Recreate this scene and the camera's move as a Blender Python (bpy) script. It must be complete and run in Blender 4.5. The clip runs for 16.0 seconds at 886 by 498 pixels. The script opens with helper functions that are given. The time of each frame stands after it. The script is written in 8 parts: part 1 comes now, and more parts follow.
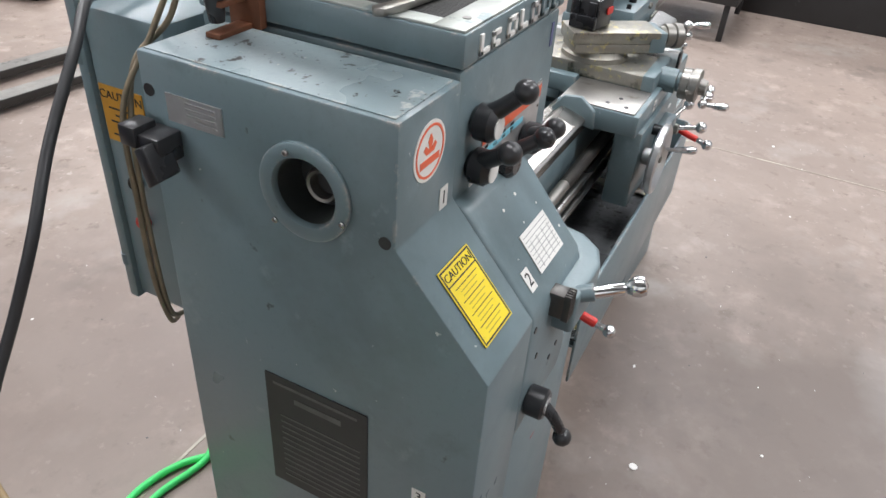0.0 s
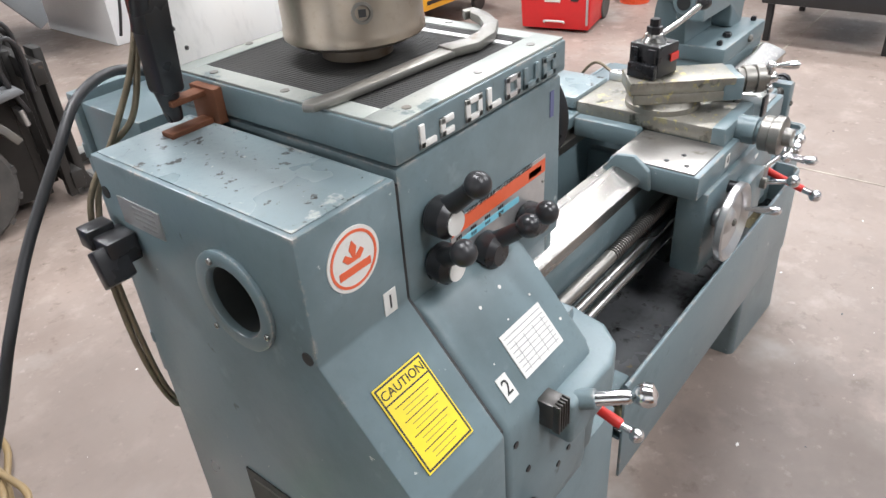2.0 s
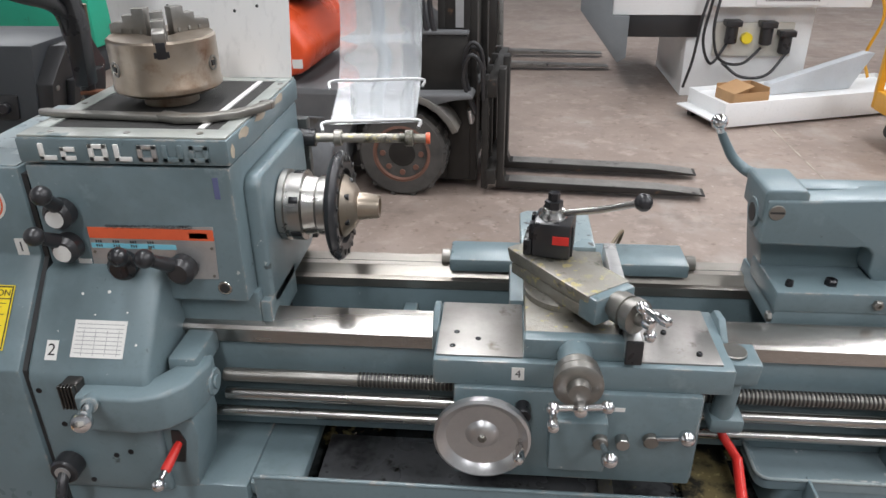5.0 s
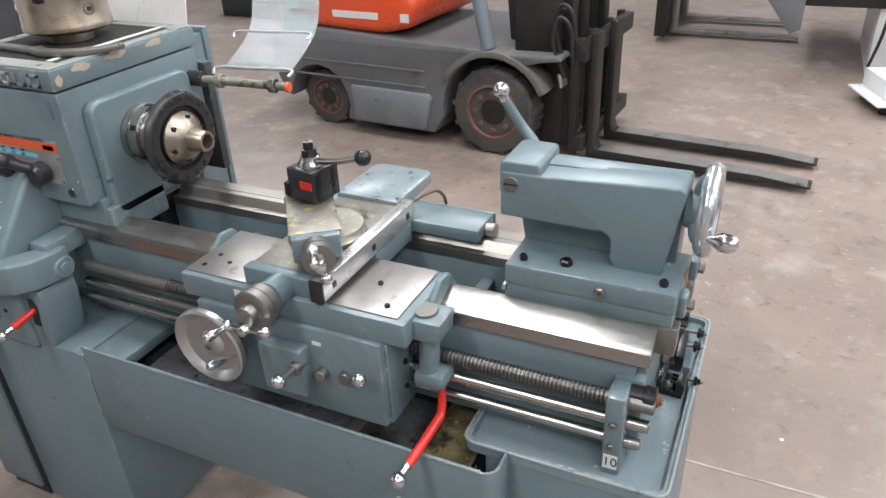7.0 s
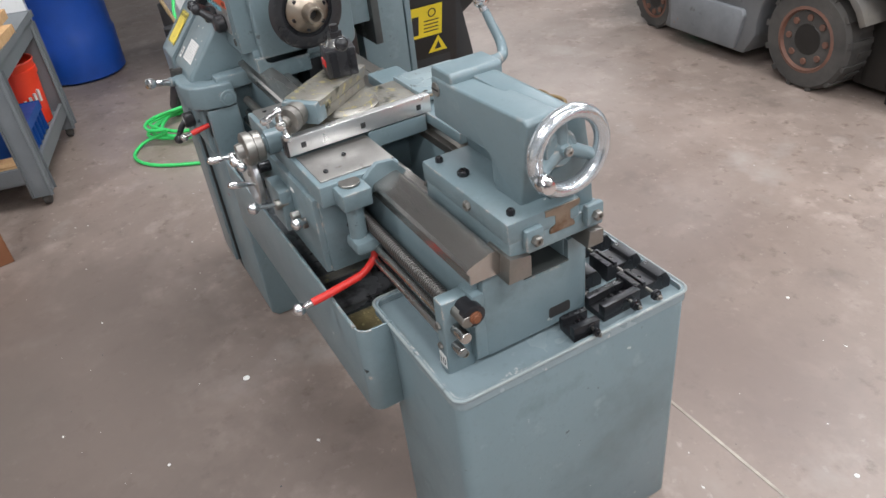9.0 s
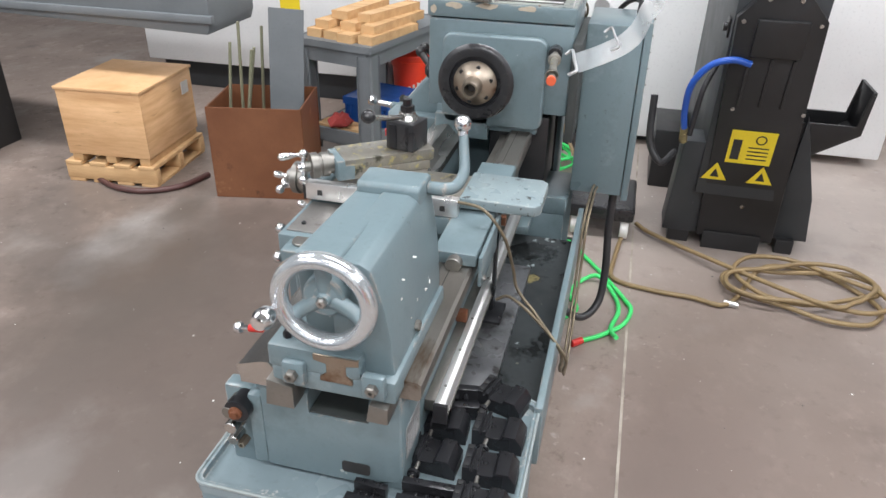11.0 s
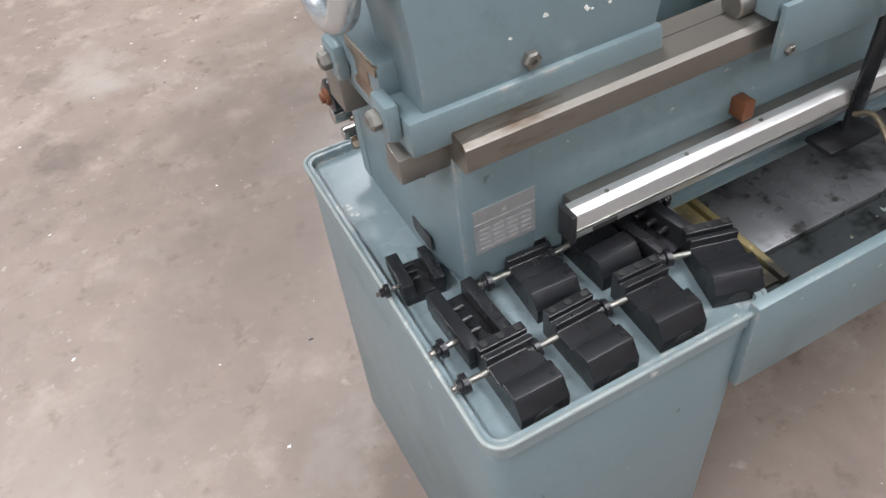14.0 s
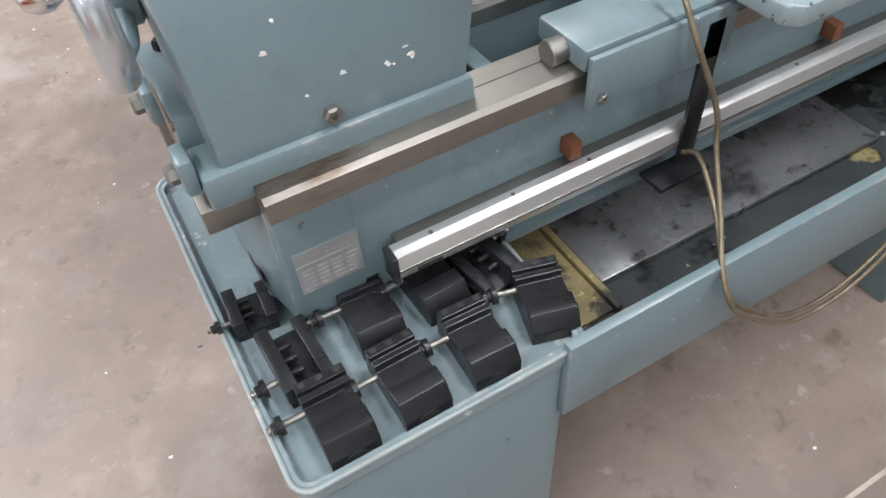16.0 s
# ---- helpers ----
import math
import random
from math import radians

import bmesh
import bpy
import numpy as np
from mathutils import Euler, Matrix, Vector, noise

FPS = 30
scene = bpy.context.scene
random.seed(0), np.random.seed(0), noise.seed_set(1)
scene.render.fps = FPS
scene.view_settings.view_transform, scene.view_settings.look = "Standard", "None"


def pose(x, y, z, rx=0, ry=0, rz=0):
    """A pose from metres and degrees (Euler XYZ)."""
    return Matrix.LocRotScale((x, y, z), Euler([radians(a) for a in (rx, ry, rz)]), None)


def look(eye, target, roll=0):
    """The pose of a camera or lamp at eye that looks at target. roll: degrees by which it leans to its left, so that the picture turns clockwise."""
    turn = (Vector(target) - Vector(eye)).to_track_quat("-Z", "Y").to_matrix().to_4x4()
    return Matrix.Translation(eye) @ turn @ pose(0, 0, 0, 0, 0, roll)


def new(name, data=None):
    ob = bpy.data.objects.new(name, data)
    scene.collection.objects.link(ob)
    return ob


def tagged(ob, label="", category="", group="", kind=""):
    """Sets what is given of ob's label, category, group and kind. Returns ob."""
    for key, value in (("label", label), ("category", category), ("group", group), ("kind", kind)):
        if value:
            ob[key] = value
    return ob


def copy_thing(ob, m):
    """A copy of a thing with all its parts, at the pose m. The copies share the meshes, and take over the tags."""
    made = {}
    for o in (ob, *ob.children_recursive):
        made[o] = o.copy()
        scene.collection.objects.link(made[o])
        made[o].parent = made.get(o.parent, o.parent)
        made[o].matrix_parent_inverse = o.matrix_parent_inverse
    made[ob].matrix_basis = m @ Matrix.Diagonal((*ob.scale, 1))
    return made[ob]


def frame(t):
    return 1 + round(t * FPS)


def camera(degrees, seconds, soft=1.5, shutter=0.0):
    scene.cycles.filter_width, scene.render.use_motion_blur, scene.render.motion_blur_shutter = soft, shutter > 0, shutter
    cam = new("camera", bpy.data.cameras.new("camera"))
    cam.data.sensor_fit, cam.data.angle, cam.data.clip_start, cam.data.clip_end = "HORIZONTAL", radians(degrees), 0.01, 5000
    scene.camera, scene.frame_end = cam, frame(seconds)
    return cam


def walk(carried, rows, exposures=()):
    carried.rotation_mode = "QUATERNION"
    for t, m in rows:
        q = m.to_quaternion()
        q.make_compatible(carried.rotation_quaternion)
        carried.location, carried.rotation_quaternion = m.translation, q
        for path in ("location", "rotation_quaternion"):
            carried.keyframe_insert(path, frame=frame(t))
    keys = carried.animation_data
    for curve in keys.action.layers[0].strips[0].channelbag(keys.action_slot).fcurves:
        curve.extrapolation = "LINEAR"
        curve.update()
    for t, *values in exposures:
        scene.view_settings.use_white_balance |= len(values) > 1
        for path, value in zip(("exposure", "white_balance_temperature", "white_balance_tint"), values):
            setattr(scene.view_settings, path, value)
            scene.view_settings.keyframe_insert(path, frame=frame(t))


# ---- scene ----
cam = camera(62.7, 16.0)
PATH = [
    (0, (-0.646, -0.577, 1.584), (0.846, 0.127, 0.453), 4.3),
    (0.5, (-0.652, -0.57, 1.568), (0.749, 0.137, 0.329), 3.1),
    (1, (-0.635, -0.591, 1.552), (0.689, 0.093, 0.218), -0.1),
    (1.5, (-0.544, -0.632, 1.576), (0.771, 0.214, 0.328), -4.0),
    (2, (-0.378, -0.734, 1.616), (0.899, 0.368, 0.541), -4.4),
    (2.5, (-0.233, -0.795, 1.641), (0.864, 0.585, 0.696), -4.9),
    (3, (-0.009, -0.845, 1.643), (0.888, 0.73, 0.798), -1.5),
    (3.5, (0.227, -0.961, 1.659), (0.696, 0.807, 0.85), -3.1),
    (4, (0.485, -1.175, 1.671), (0.565, 0.636, 0.826), -1.6),
    (4.5, (0.733, -1.298, 1.675), (0.647, 0.499, 0.8), -2.4),
    (5, (1.014, -1.343, 1.679), (0.851, 0.435, 0.778), -0.7),
    (5.2, (1.113, -1.364, 1.683), (0.896, 0.412, 0.791), -1.0),
    (7.3, (2.105, -1.189, 1.682), (1.181, 0.284, 0.692), -2.7),
    (7.5, (2.218, -1.169, 1.674), (1.177, 0.223, 0.685), -2.7),
    (8, (2.5, -1.098, 1.672), (1.281, 0.063, 0.592), -3.9),
    (8.2, (2.572, -1.043, 1.674), (1.298, 0.04, 0.576), -4.7),
    (10.3, (2.832, 0.049, 1.688), (1.129, 0.048, 0.64), 0.2),
    (10.5, (2.787, 0.142, 1.693), (1.066, 0.031, 0.679), 3.1),
    (11, (2.704, 0.394, 1.7), (1.01, -0.026, 0.724), 1.2),
    (11.5, (2.637, 0.647, 1.692), (1.111, -0.132, 0.659), 1.7),
    (12, (2.49, 0.789, 1.666), (1.238, -0.316, 0.566), -1.2),
    (12.5, (2.299, 0.778, 1.594), (1.303, -0.403, 0.324), -2.7),
    (13, (2.154, 0.787, 1.499), (1.437, -0.498, 0.144), -5.2),
    (13.5, (2.083, 0.744, 1.429), (1.543, -0.601, 0.051), -6.8),
    (14, (2.043, 0.653, 1.364), (1.529, -0.647, -0.067), -8.5),
    (14.5, (2.027, 0.592, 1.304), (1.487, -0.632, -0.183), -7.1),
    (15, (1.99, 0.581, 1.277), (1.453, -0.649, -0.206), -8.0),
    (15.5, (1.941, 0.631, 1.329), (1.392, -0.604, -0.145), -7.1),
    (16, (1.878, 0.688, 1.417), (1.286, -0.508, -0.073), -4.9),
]
EXPOSURE = [(0.0, 0.17), (1.0, 0.22), (2.0, 0.4), (2.5, 0.3), (3.5, -0.12), (4.5, -0.26), (5.0, -0.22), (7.5, 0.0), (8.0, -0.06),
            (10.5, 0.1), (11.5, 0.08), (12.5, -0.02), (13.5, 0.08), (14.5, 0.0), (16.0, 0.06)]
walk(cam, [(t, look(e, g, r)) for t, e, g, r in PATH], exposures=EXPOSURE)

# ---- light: a closed hall with rows of assumed ceiling strip lamps ----
world = bpy.data.worlds.new("world")
scene.world = world
world.use_nodes = True
world.node_tree.nodes["Background"].inputs[0].default_value = (0.8, 0.88, 1.0, 1)
world.node_tree.nodes["Background"].inputs[1].default_value = 0.015
ROOM = (-7.0, 9.5, -8.5, 12.0, 6.0)
LAMP_WATTS = 208.0
# the lamp at (-4.2, 6.2) is added to brighten reflections in the bed ways
LAMPS = [(lx, ly) for lx in (0.2, 4.6, 8.4) for ly in (-4.2, 1.0, 6.2)] + [(-4.2, 6.2)]
for lx, ly in LAMPS:
    ld = bpy.data.lights.new("strip_lamp_light", "AREA")
    ld.shape, ld.size, ld.size_y = "RECTANGLE", 0.7, 3.2
    ld.energy = LAMP_WATTS
    ld.color = (0.955, 0.965, 1.0)
    lo = new("strip_lamp_light", ld)
    lo.matrix_world = pose(lx, ly, 5.55)


# ---- materials ----
def nodes_of(name):
    m = bpy.data.materials.new(name)
    m.use_nodes = True
    nt = m.node_tree
    return m, nt, nt.nodes["Principled BSDF"]


def noise_node(nt, coord, scale, detail=4.0, rough=0.6):
    n = nt.nodes.new("ShaderNodeTexNoise")
    n.inputs["Scale"].default_value = scale
    n.inputs["Detail"].default_value = detail
    n.inputs["Roughness"].default_value = rough
    nt.links.new(coord, n.inputs["Vector"])
    return n.outputs["Fac"]


def ramp(nt, fac, lo, hi):
    r = nt.nodes.new("ShaderNodeMapRange")
    r.inputs["From Min"].default_value = lo
    r.inputs["From Max"].default_value = hi
    nt.links.new(fac, r.inputs["Value"])
    return r.outputs["Result"]


def blend(nt, fac, a, b):
    x = nt.nodes.new("ShaderNodeMix")
    x.data_type = "RGBA"
    nt.links.new(fac, x.inputs["Factor"])
    for sock, v in ((x.inputs[6], a), (x.inputs[7], b)):
        if isinstance(v, tuple):
            sock.default_value = (*v, 1)
        else:
            nt.links.new(v, sock)
    return x.outputs[2]


def surface(name, c1, c2, rough=0.5, metal=0.0, scale=3.0, fine=60.0, bump=0.1, spots=(), rvar=0.15, coat=0.0, stretch=None, depth=0.002, patches=(), worn=None):
    """A two-scale surface; spots: (colour, scale, threshold, softness) rows of dirt, wear or flecks."""
    m, nt, bsdf = nodes_of(name)
    tc = nt.nodes.new("ShaderNodeTexCoord").outputs["Object"]
    if stretch:
        mp = nt.nodes.new("ShaderNodeMapping")
        mp.inputs["Scale"].default_value = stretch
        nt.links.new(tc, mp.inputs["Vector"])
        tc = mp.outputs["Vector"]
    big = noise_node(nt, tc, scale)
    small = noise_node(nt, tc, fine, 6.0)
    col = blend(nt, ramp(nt, big, 0.3, 0.7), c1, c2)
    dark = tuple(0.86 * (a + b) / 2 for a, b in zip(c1, c2))
    col = blend(nt, ramp(nt, small, 0.55, 0.8), col, dark)
    for colour, sc, thr, soft in spots:
        f = ramp(nt, noise_node(nt, tc, sc, 5.0, 0.65), thr, thr + soft)
        col = blend(nt, f, col, colour)
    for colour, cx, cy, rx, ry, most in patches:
        # broad tone patches with a ragged outline round a spot of the floor
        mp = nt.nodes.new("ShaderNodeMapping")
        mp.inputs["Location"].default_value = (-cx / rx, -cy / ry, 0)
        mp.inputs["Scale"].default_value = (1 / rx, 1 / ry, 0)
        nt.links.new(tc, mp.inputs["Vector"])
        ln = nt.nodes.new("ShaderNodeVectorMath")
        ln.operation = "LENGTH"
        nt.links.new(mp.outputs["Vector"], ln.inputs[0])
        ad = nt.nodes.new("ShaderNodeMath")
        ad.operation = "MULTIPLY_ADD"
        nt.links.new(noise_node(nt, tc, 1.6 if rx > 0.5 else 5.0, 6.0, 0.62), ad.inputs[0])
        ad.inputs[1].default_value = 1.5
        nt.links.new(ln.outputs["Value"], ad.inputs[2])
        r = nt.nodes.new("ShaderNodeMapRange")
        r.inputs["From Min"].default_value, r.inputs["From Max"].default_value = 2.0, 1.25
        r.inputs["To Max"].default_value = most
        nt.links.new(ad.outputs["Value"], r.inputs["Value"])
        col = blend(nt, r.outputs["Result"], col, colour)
    if worn:
        # paint rubbed off along edges, broken up by noise
        bv = nt.nodes.new("ShaderNodeBevel")
        bv.samples = 4
        bv.inputs["Radius"].default_value = 0.008
        geo = nt.nodes.new("ShaderNodeNewGeometry")
        dt = nt.nodes.new("ShaderNodeVectorMath")
        dt.operation = "DOT_PRODUCT"
        nt.links.new(bv.outputs["Normal"], dt.inputs[0])
        nt.links.new(geo.outputs["Normal"], dt.inputs[1])
        edge = nt.nodes.new("ShaderNodeMapRange")
        edge.inputs["From Min"].default_value, edge.inputs["From Max"].default_value = 0.995, 0.93
        nt.links.new(dt.outputs["Value"], edge.inputs["Value"])
        mu = nt.nodes.new("ShaderNodeMath")
        mu.operation = "MULTIPLY"
        nt.links.new(edge.outputs["Result"], mu.inputs[0])
        nt.links.new(ramp(nt, noise_node(nt, tc, 16.0, 6.0, 0.75), 0.52, 0.62), mu.inputs[1])
        col = blend(nt, mu.outputs["Value"], col, worn)
    nt.links.new(col, bsdf.inputs["Base Color"])
    rr = nt.nodes.new("ShaderNodeMapRange")
    rr.inputs["From Min"].default_value, rr.inputs["From Max"].default_value = 0.3, 0.7
    rr.inputs["To Min"].default_value, rr.inputs["To Max"].default_value = max(0.03, rough - rvar / 2), min(1, rough + rvar / 2)
    nt.links.new(big, rr.inputs["Value"])
    nt.links.new(rr.outputs["Result"], bsdf.inputs["Roughness"])
    bsdf.inputs["Metallic"].default_value = metal
    bsdf.inputs["Coat Weight"].default_value = coat
    if bump:
        b = nt.nodes.new("ShaderNodeBump")
        b.inputs["Strength"].default_value = bump
        b.inputs["Distance"].default_value = depth
        nt.links.new(small, b.inputs["Height"])
        nt.links.new(b.outputs["Normal"], bsdf.inputs["Normal"])
    return m


PAINT = surface("machine_paint", (0.134, 0.186, 0.204), (0.156, 0.21, 0.228), 0.34, 0, 3.0, 90, 0.12, [((0.108, 0.147, 0.158), 2.3, 0.54, 0.16), ((0.11, 0.155, 0.168), 6.0, 0.58, 0.16), ((0.19, 0.245, 0.26), 9.0, 0.62, 0.1), ((0.055, 0.07, 0.072), 22.0, 0.68, 0.05), ((0.025, 0.027, 0.027), 75.0, 0.735, 0.02), ((0.46, 0.48, 0.46), 42.0, 0.705, 0.02)], worn=(0.36, 0.32, 0.28))
WORN = surface("worn_paint_top", (0.19, 0.245, 0.262), (0.24, 0.29, 0.3), 0.3, 0, 4.0, 80, 0.15, [((0.4, 0.43, 0.42), 24.0, 0.62, 0.06), ((0.035, 0.035, 0.033), 38.0, 0.61, 0.03), ((0.03, 0.03, 0.028), 90.0, 0.66, 0.03), ((0.5, 0.5, 0.47), 60.0, 0.68, 0.03)], worn=(0.45, 0.43, 0.39))
RIMTOP = surface("chipped_cap", (0.42, 0.43, 0.40), (0.30, 0.33, 0.31), 0.38, 0.3, 7.0, 90, 0.3, [((0.16, 0.2, 0.2), 12.0, 0.6, 0.05), ((0.2, 0.14, 0.09), 25.0, 0.68, 0.05)])
RIMEDGE = surface("rubbed_paint_rim", (0.22, 0.27, 0.28), (0.3, 0.33, 0.32), 0.4, 0.1, 9.0, 90, 0.2, [((0.46, 0.45, 0.42), 14.0, 0.6, 0.05), ((0.12, 0.15, 0.16), 10.0, 0.6, 0.06)])
CHIPTAN = surface("flaked_primer", (0.5, 0.43, 0.33), (0.38, 0.32, 0.25), 0.6, 0, 30.0, 120, 0.3)
PEDTOP = surface("glossy_worn_top", (0.17, 0.222, 0.242), (0.21, 0.265, 0.285), 0.24, 0, 4.0, 80, 0.1, [((0.36, 0.4, 0.41), 6.0, 0.6, 0.12), ((0.45, 0.46, 0.45), 20.0, 0.66, 0.05), ((0.07, 0.08, 0.08), 30.0, 0.7, 0.04)], worn=(0.42, 0.41, 0.38))
SCRAPED = surface("scraped_steel", (0.42, 0.405, 0.385), (0.33, 0.315, 0.295), 0.4, 0.9, 9.0, 140, 0.1, [((0.2, 0.18, 0.15), 12.0, 0.62, 0.08)])
THREAD = surface("oily_dark_steel", (0.12, 0.115, 0.11), (0.07, 0.066, 0.062), 0.35, 0.85, 10.0, 120, 0.15)
STEEL = surface("ground_steel", (0.5, 0.49, 0.47), (0.42, 0.41, 0.39), 0.26, 1.0, 5.0, 160, 0.06, [((0.24, 0.2, 0.16), 8.0, 0.62, 0.12)], stretch=(0.25, 1, 1))
DULLSTEEL = surface("dull_steel", (0.3, 0.29, 0.27), (0.22, 0.21, 0.19), 0.42, 0.9, 8.0, 120, 0.15, [((0.16, 0.1, 0.06), 16.0, 0.66, 0.1)])
CHUCKSTEEL = surface("stained_chuck_steel", (0.4, 0.35, 0.29), (0.28, 0.22, 0.165), 0.34, 0.85, 6.0, 110, 0.12, [((0.16, 0.085, 0.045), 9.0, 0.55, 0.16)])
DIRTY = surface("oily_swarf_steel", (0.36, 0.345, 0.31), (0.24, 0.225, 0.19), 0.4, 0.7, 12.0, 130, 0.5, [((0.5, 0.43, 0.22), 45.0, 0.58, 0.06), ((0.42, 0.37, 0.2), 9.0, 0.6, 0.08), ((0.07, 0.07, 0.055), 15.0, 0.58, 0.08)])
WAYSTEEL = surface("worn_way_steel", (0.5, 0.48, 0.455), (0.38, 0.36, 0.335), 0.25, 0.95, 5.0, 160, 0.08, [((0.16, 0.13, 0.1), 8.0, 0.6, 0.12)], stretch=(0.25, 1, 1))
REARWAY = surface("stained_way_steel", (0.36, 0.338, 0.31), (0.25, 0.228, 0.2), 0.36, 0.9, 6.0, 140, 0.1, [((0.14, 0.1, 0.07), 9.0, 0.6, 0.1)], stretch=(0.3, 1, 1))
CHROME = surface("chrome", (0.78, 0.78, 0.78), (0.7, 0.7, 0.71), 0.17, 1.0, 4.0, 60, 0.0, rvar=0.05)
ALU = surface("cast_aluminium", (0.6, 0.6, 0.6), (0.5, 0.5, 0.5), 0.33, 0.9, 8.0, 120, 0.1)
SCALEALU = surface("scale_extrusion", (0.74, 0.74, 0.73), (0.66, 0.66, 0.65), 0.34, 0.8, 4.0, 90, 0.04, [((0.45, 0.44, 0.42), 9.0, 0.64, 0.06)], stretch=(0.3, 1, 1))
SHEETALU = surface("aluminium_sheet", (0.87, 0.86, 0.84), (0.8, 0.79, 0.77), 0.42, 0.4, 2.5, 70, 0.04, [((0.6, 0.6, 0.58), 6.0, 0.63, 0.1)], stretch=(1, 1, 0.3))
BLACK = surface("black_plastic", (0.018, 0.018, 0.02), (0.028, 0.028, 0.03), 0.3, 0, 8.0, 120, 0.05)
OXIDE = surface("black_oxide_steel", (0.016, 0.016, 0.018), (0.028, 0.029, 0.033), 0.3, 0.4, 10.0, 140, 0.1, [((0.12, 0.12, 0.13), 18.0, 0.7, 0.05)])
MAT = surface("ribbed_rubber", (0.025, 0.025, 0.025), (0.045, 0.043, 0.04), 0.7, 0, 8.0, 150, 0.5, [((0.16, 0.15, 0.13), 30.0, 0.7, 0.04)])
# dark, speckled fill that paints shade into bores and hollows
DARKCAV = surface("grimy_painted_shade", (0.03, 0.035, 0.034), (0.055, 0.06, 0.058), 0.5, 0, 5.0, 60, 0.3, [((0.14, 0.16, 0.16), 11.0, 0.62, 0.06)])
PANFLOOR = surface("oily_tray", (0.035, 0.04, 0.042), (0.075, 0.083, 0.085), 0.22, 0.1, 3.0, 60, 0.3, [((0.012, 0.013, 0.013), 3.0, 0.5, 0.05), ((0.3, 0.25, 0.12), 6.0, 0.62, 0.05), ((0.34, 0.38, 0.38), 13.0, 0.64, 0.02), ((0.5, 0.46, 0.34), 45.0, 0.7, 0.02)])
RED = surface("red_paint", (0.62, 0.03, 0.022), (0.54, 0.025, 0.02), 0.35, 0, 10.0, 100, 0.05)
REDPL = surface("red_plastic", (0.66, 0.022, 0.025), (0.6, 0.02, 0.022), 0.38, 0, 6.0, 100, 0.1)
ORANGE = surface("orange_body", (0.78, 0.1, 0.03), (0.7, 0.085, 0.028), 0.3, 0, 3.0, 80, 0.05, [((0.45, 0.1, 0.05), 8.0, 0.68, 0.1)])
ORANGEINK = surface("orange_print", (0.75, 0.13, 0.05), (0.7, 0.12, 0.05), 0.4, 0, 20.0, 100, 0.0)
YELLOW = surface("yellow_label", (0.8, 0.62, 0.03), (0.75, 0.57, 0.03), 0.4, 0, 14.0, 120, 0.03)
CARTYEL = surface("yellow_cart_paint", (0.72, 0.36, 0.025), (0.64, 0.31, 0.02), 0.4, 0, 4.0, 80, 0.1, [((0.3, 0.18, 0.05), 14.0, 0.68, 0.05)])
WHITE = surface("white_enamel", (0.82, 0.83, 0.83), (0.77, 0.78, 0.78), 0.35, 0, 2.0, 60, 0.04, [((0.5, 0.49, 0.46), 6.0, 0.7, 0.1)])
LABEL = surface("white_label", (0.72, 0.71, 0.68), (0.66, 0.65, 0.62), 0.45, 0, 20.0, 120, 0.0)
PLATE = surface("brushed_plate", (0.55, 0.55, 0.55), (0.48, 0.48, 0.48), 0.4, 0.7, 20.0, 120, 0.05)
INK = surface("black_print", (0.02, 0.02, 0.02), (0.03, 0.03, 0.03), 0.5, 0, 20.0, 120, 0.0)
GREYINK = surface("grey_print", (0.28, 0.28, 0.28), (0.32, 0.32, 0.32), 0.5, 0, 20.0, 120, 0.0)
CYAN = surface("cyan_print", (0.2, 0.55, 0.68), (0.22, 0.58, 0.7), 0.45, 0, 20.0, 120, 0.0)
BROWN = surface("rusty_bracket", (0.2, 0.07, 0.03), (0.13, 0.05, 0.025), 0.6, 0.2, 12.0, 90, 0.3)
RUBBER = surface("tyre_rubber", (0.04, 0.038, 0.036), (0.095, 0.088, 0.08), 0.8, 0, 6.0, 80, 0.4)
CABLE = surface("black_cable", (0.02, 0.02, 0.022), (0.035, 0.035, 0.037), 0.45, 0, 8.0, 120, 0.05)
BRAID = surface("braided_cable", (0.25, 0.205, 0.14), (0.16, 0.13, 0.09), 0.45, 0.6, 30.0, 400, 0.5)
GREEN = surface("green_hose", (0.05, 0.6, 0.14), (0.06, 0.68, 0.18), 0.4, 0, 12.0, 100, 0.05)
HOSEBROWN = surface("brown_hose", (0.2, 0.14, 0.07), (0.27, 0.19, 0.09), 0.55, 0, 12.0, 100, 0.1)
MAROON = surface("maroon_hose", (0.07, 0.03, 0.028), (0.1, 0.045, 0.04), 0.5, 0, 12.0, 100, 0.1)
BLUE = surface("blue_plastic", (0.02, 0.1, 0.5), (0.02, 0.09, 0.42), 0.35, 0, 9.0, 100, 0.05)
CHARCOAL = surface("charcoal_paint", (0.03, 0.034, 0.038), (0.042, 0.046, 0.05), 0.45, 0, 4.0, 90, 0.1, [((0.12, 0.12, 0.12), 12.0, 0.7, 0.05)])
BLACKPANEL = surface("black_steel_panel", (0.014, 0.014, 0.015), (0.022, 0.022, 0.023), 0.42, 0, 4.0, 90, 0.1, [((0.06, 0.06, 0.06), 9.0, 0.68, 0.06)])
GREYBODY = surface("grey_forklift_paint", (0.11, 0.115, 0.12), (0.15, 0.152, 0.155), 0.5, 0, 4.0, 90, 0.15, [((0.08, 0.07, 0.06), 7.0, 0.62, 0.1)])
MASTBLK = surface("greasy_mast_steel", (0.018, 0.017, 0.016), (0.036, 0.033, 0.03), 0.5, 0.3, 6.0, 80, 0.3, [((0.12, 0.07, 0.045), 8.0, 0.66, 0.08)])
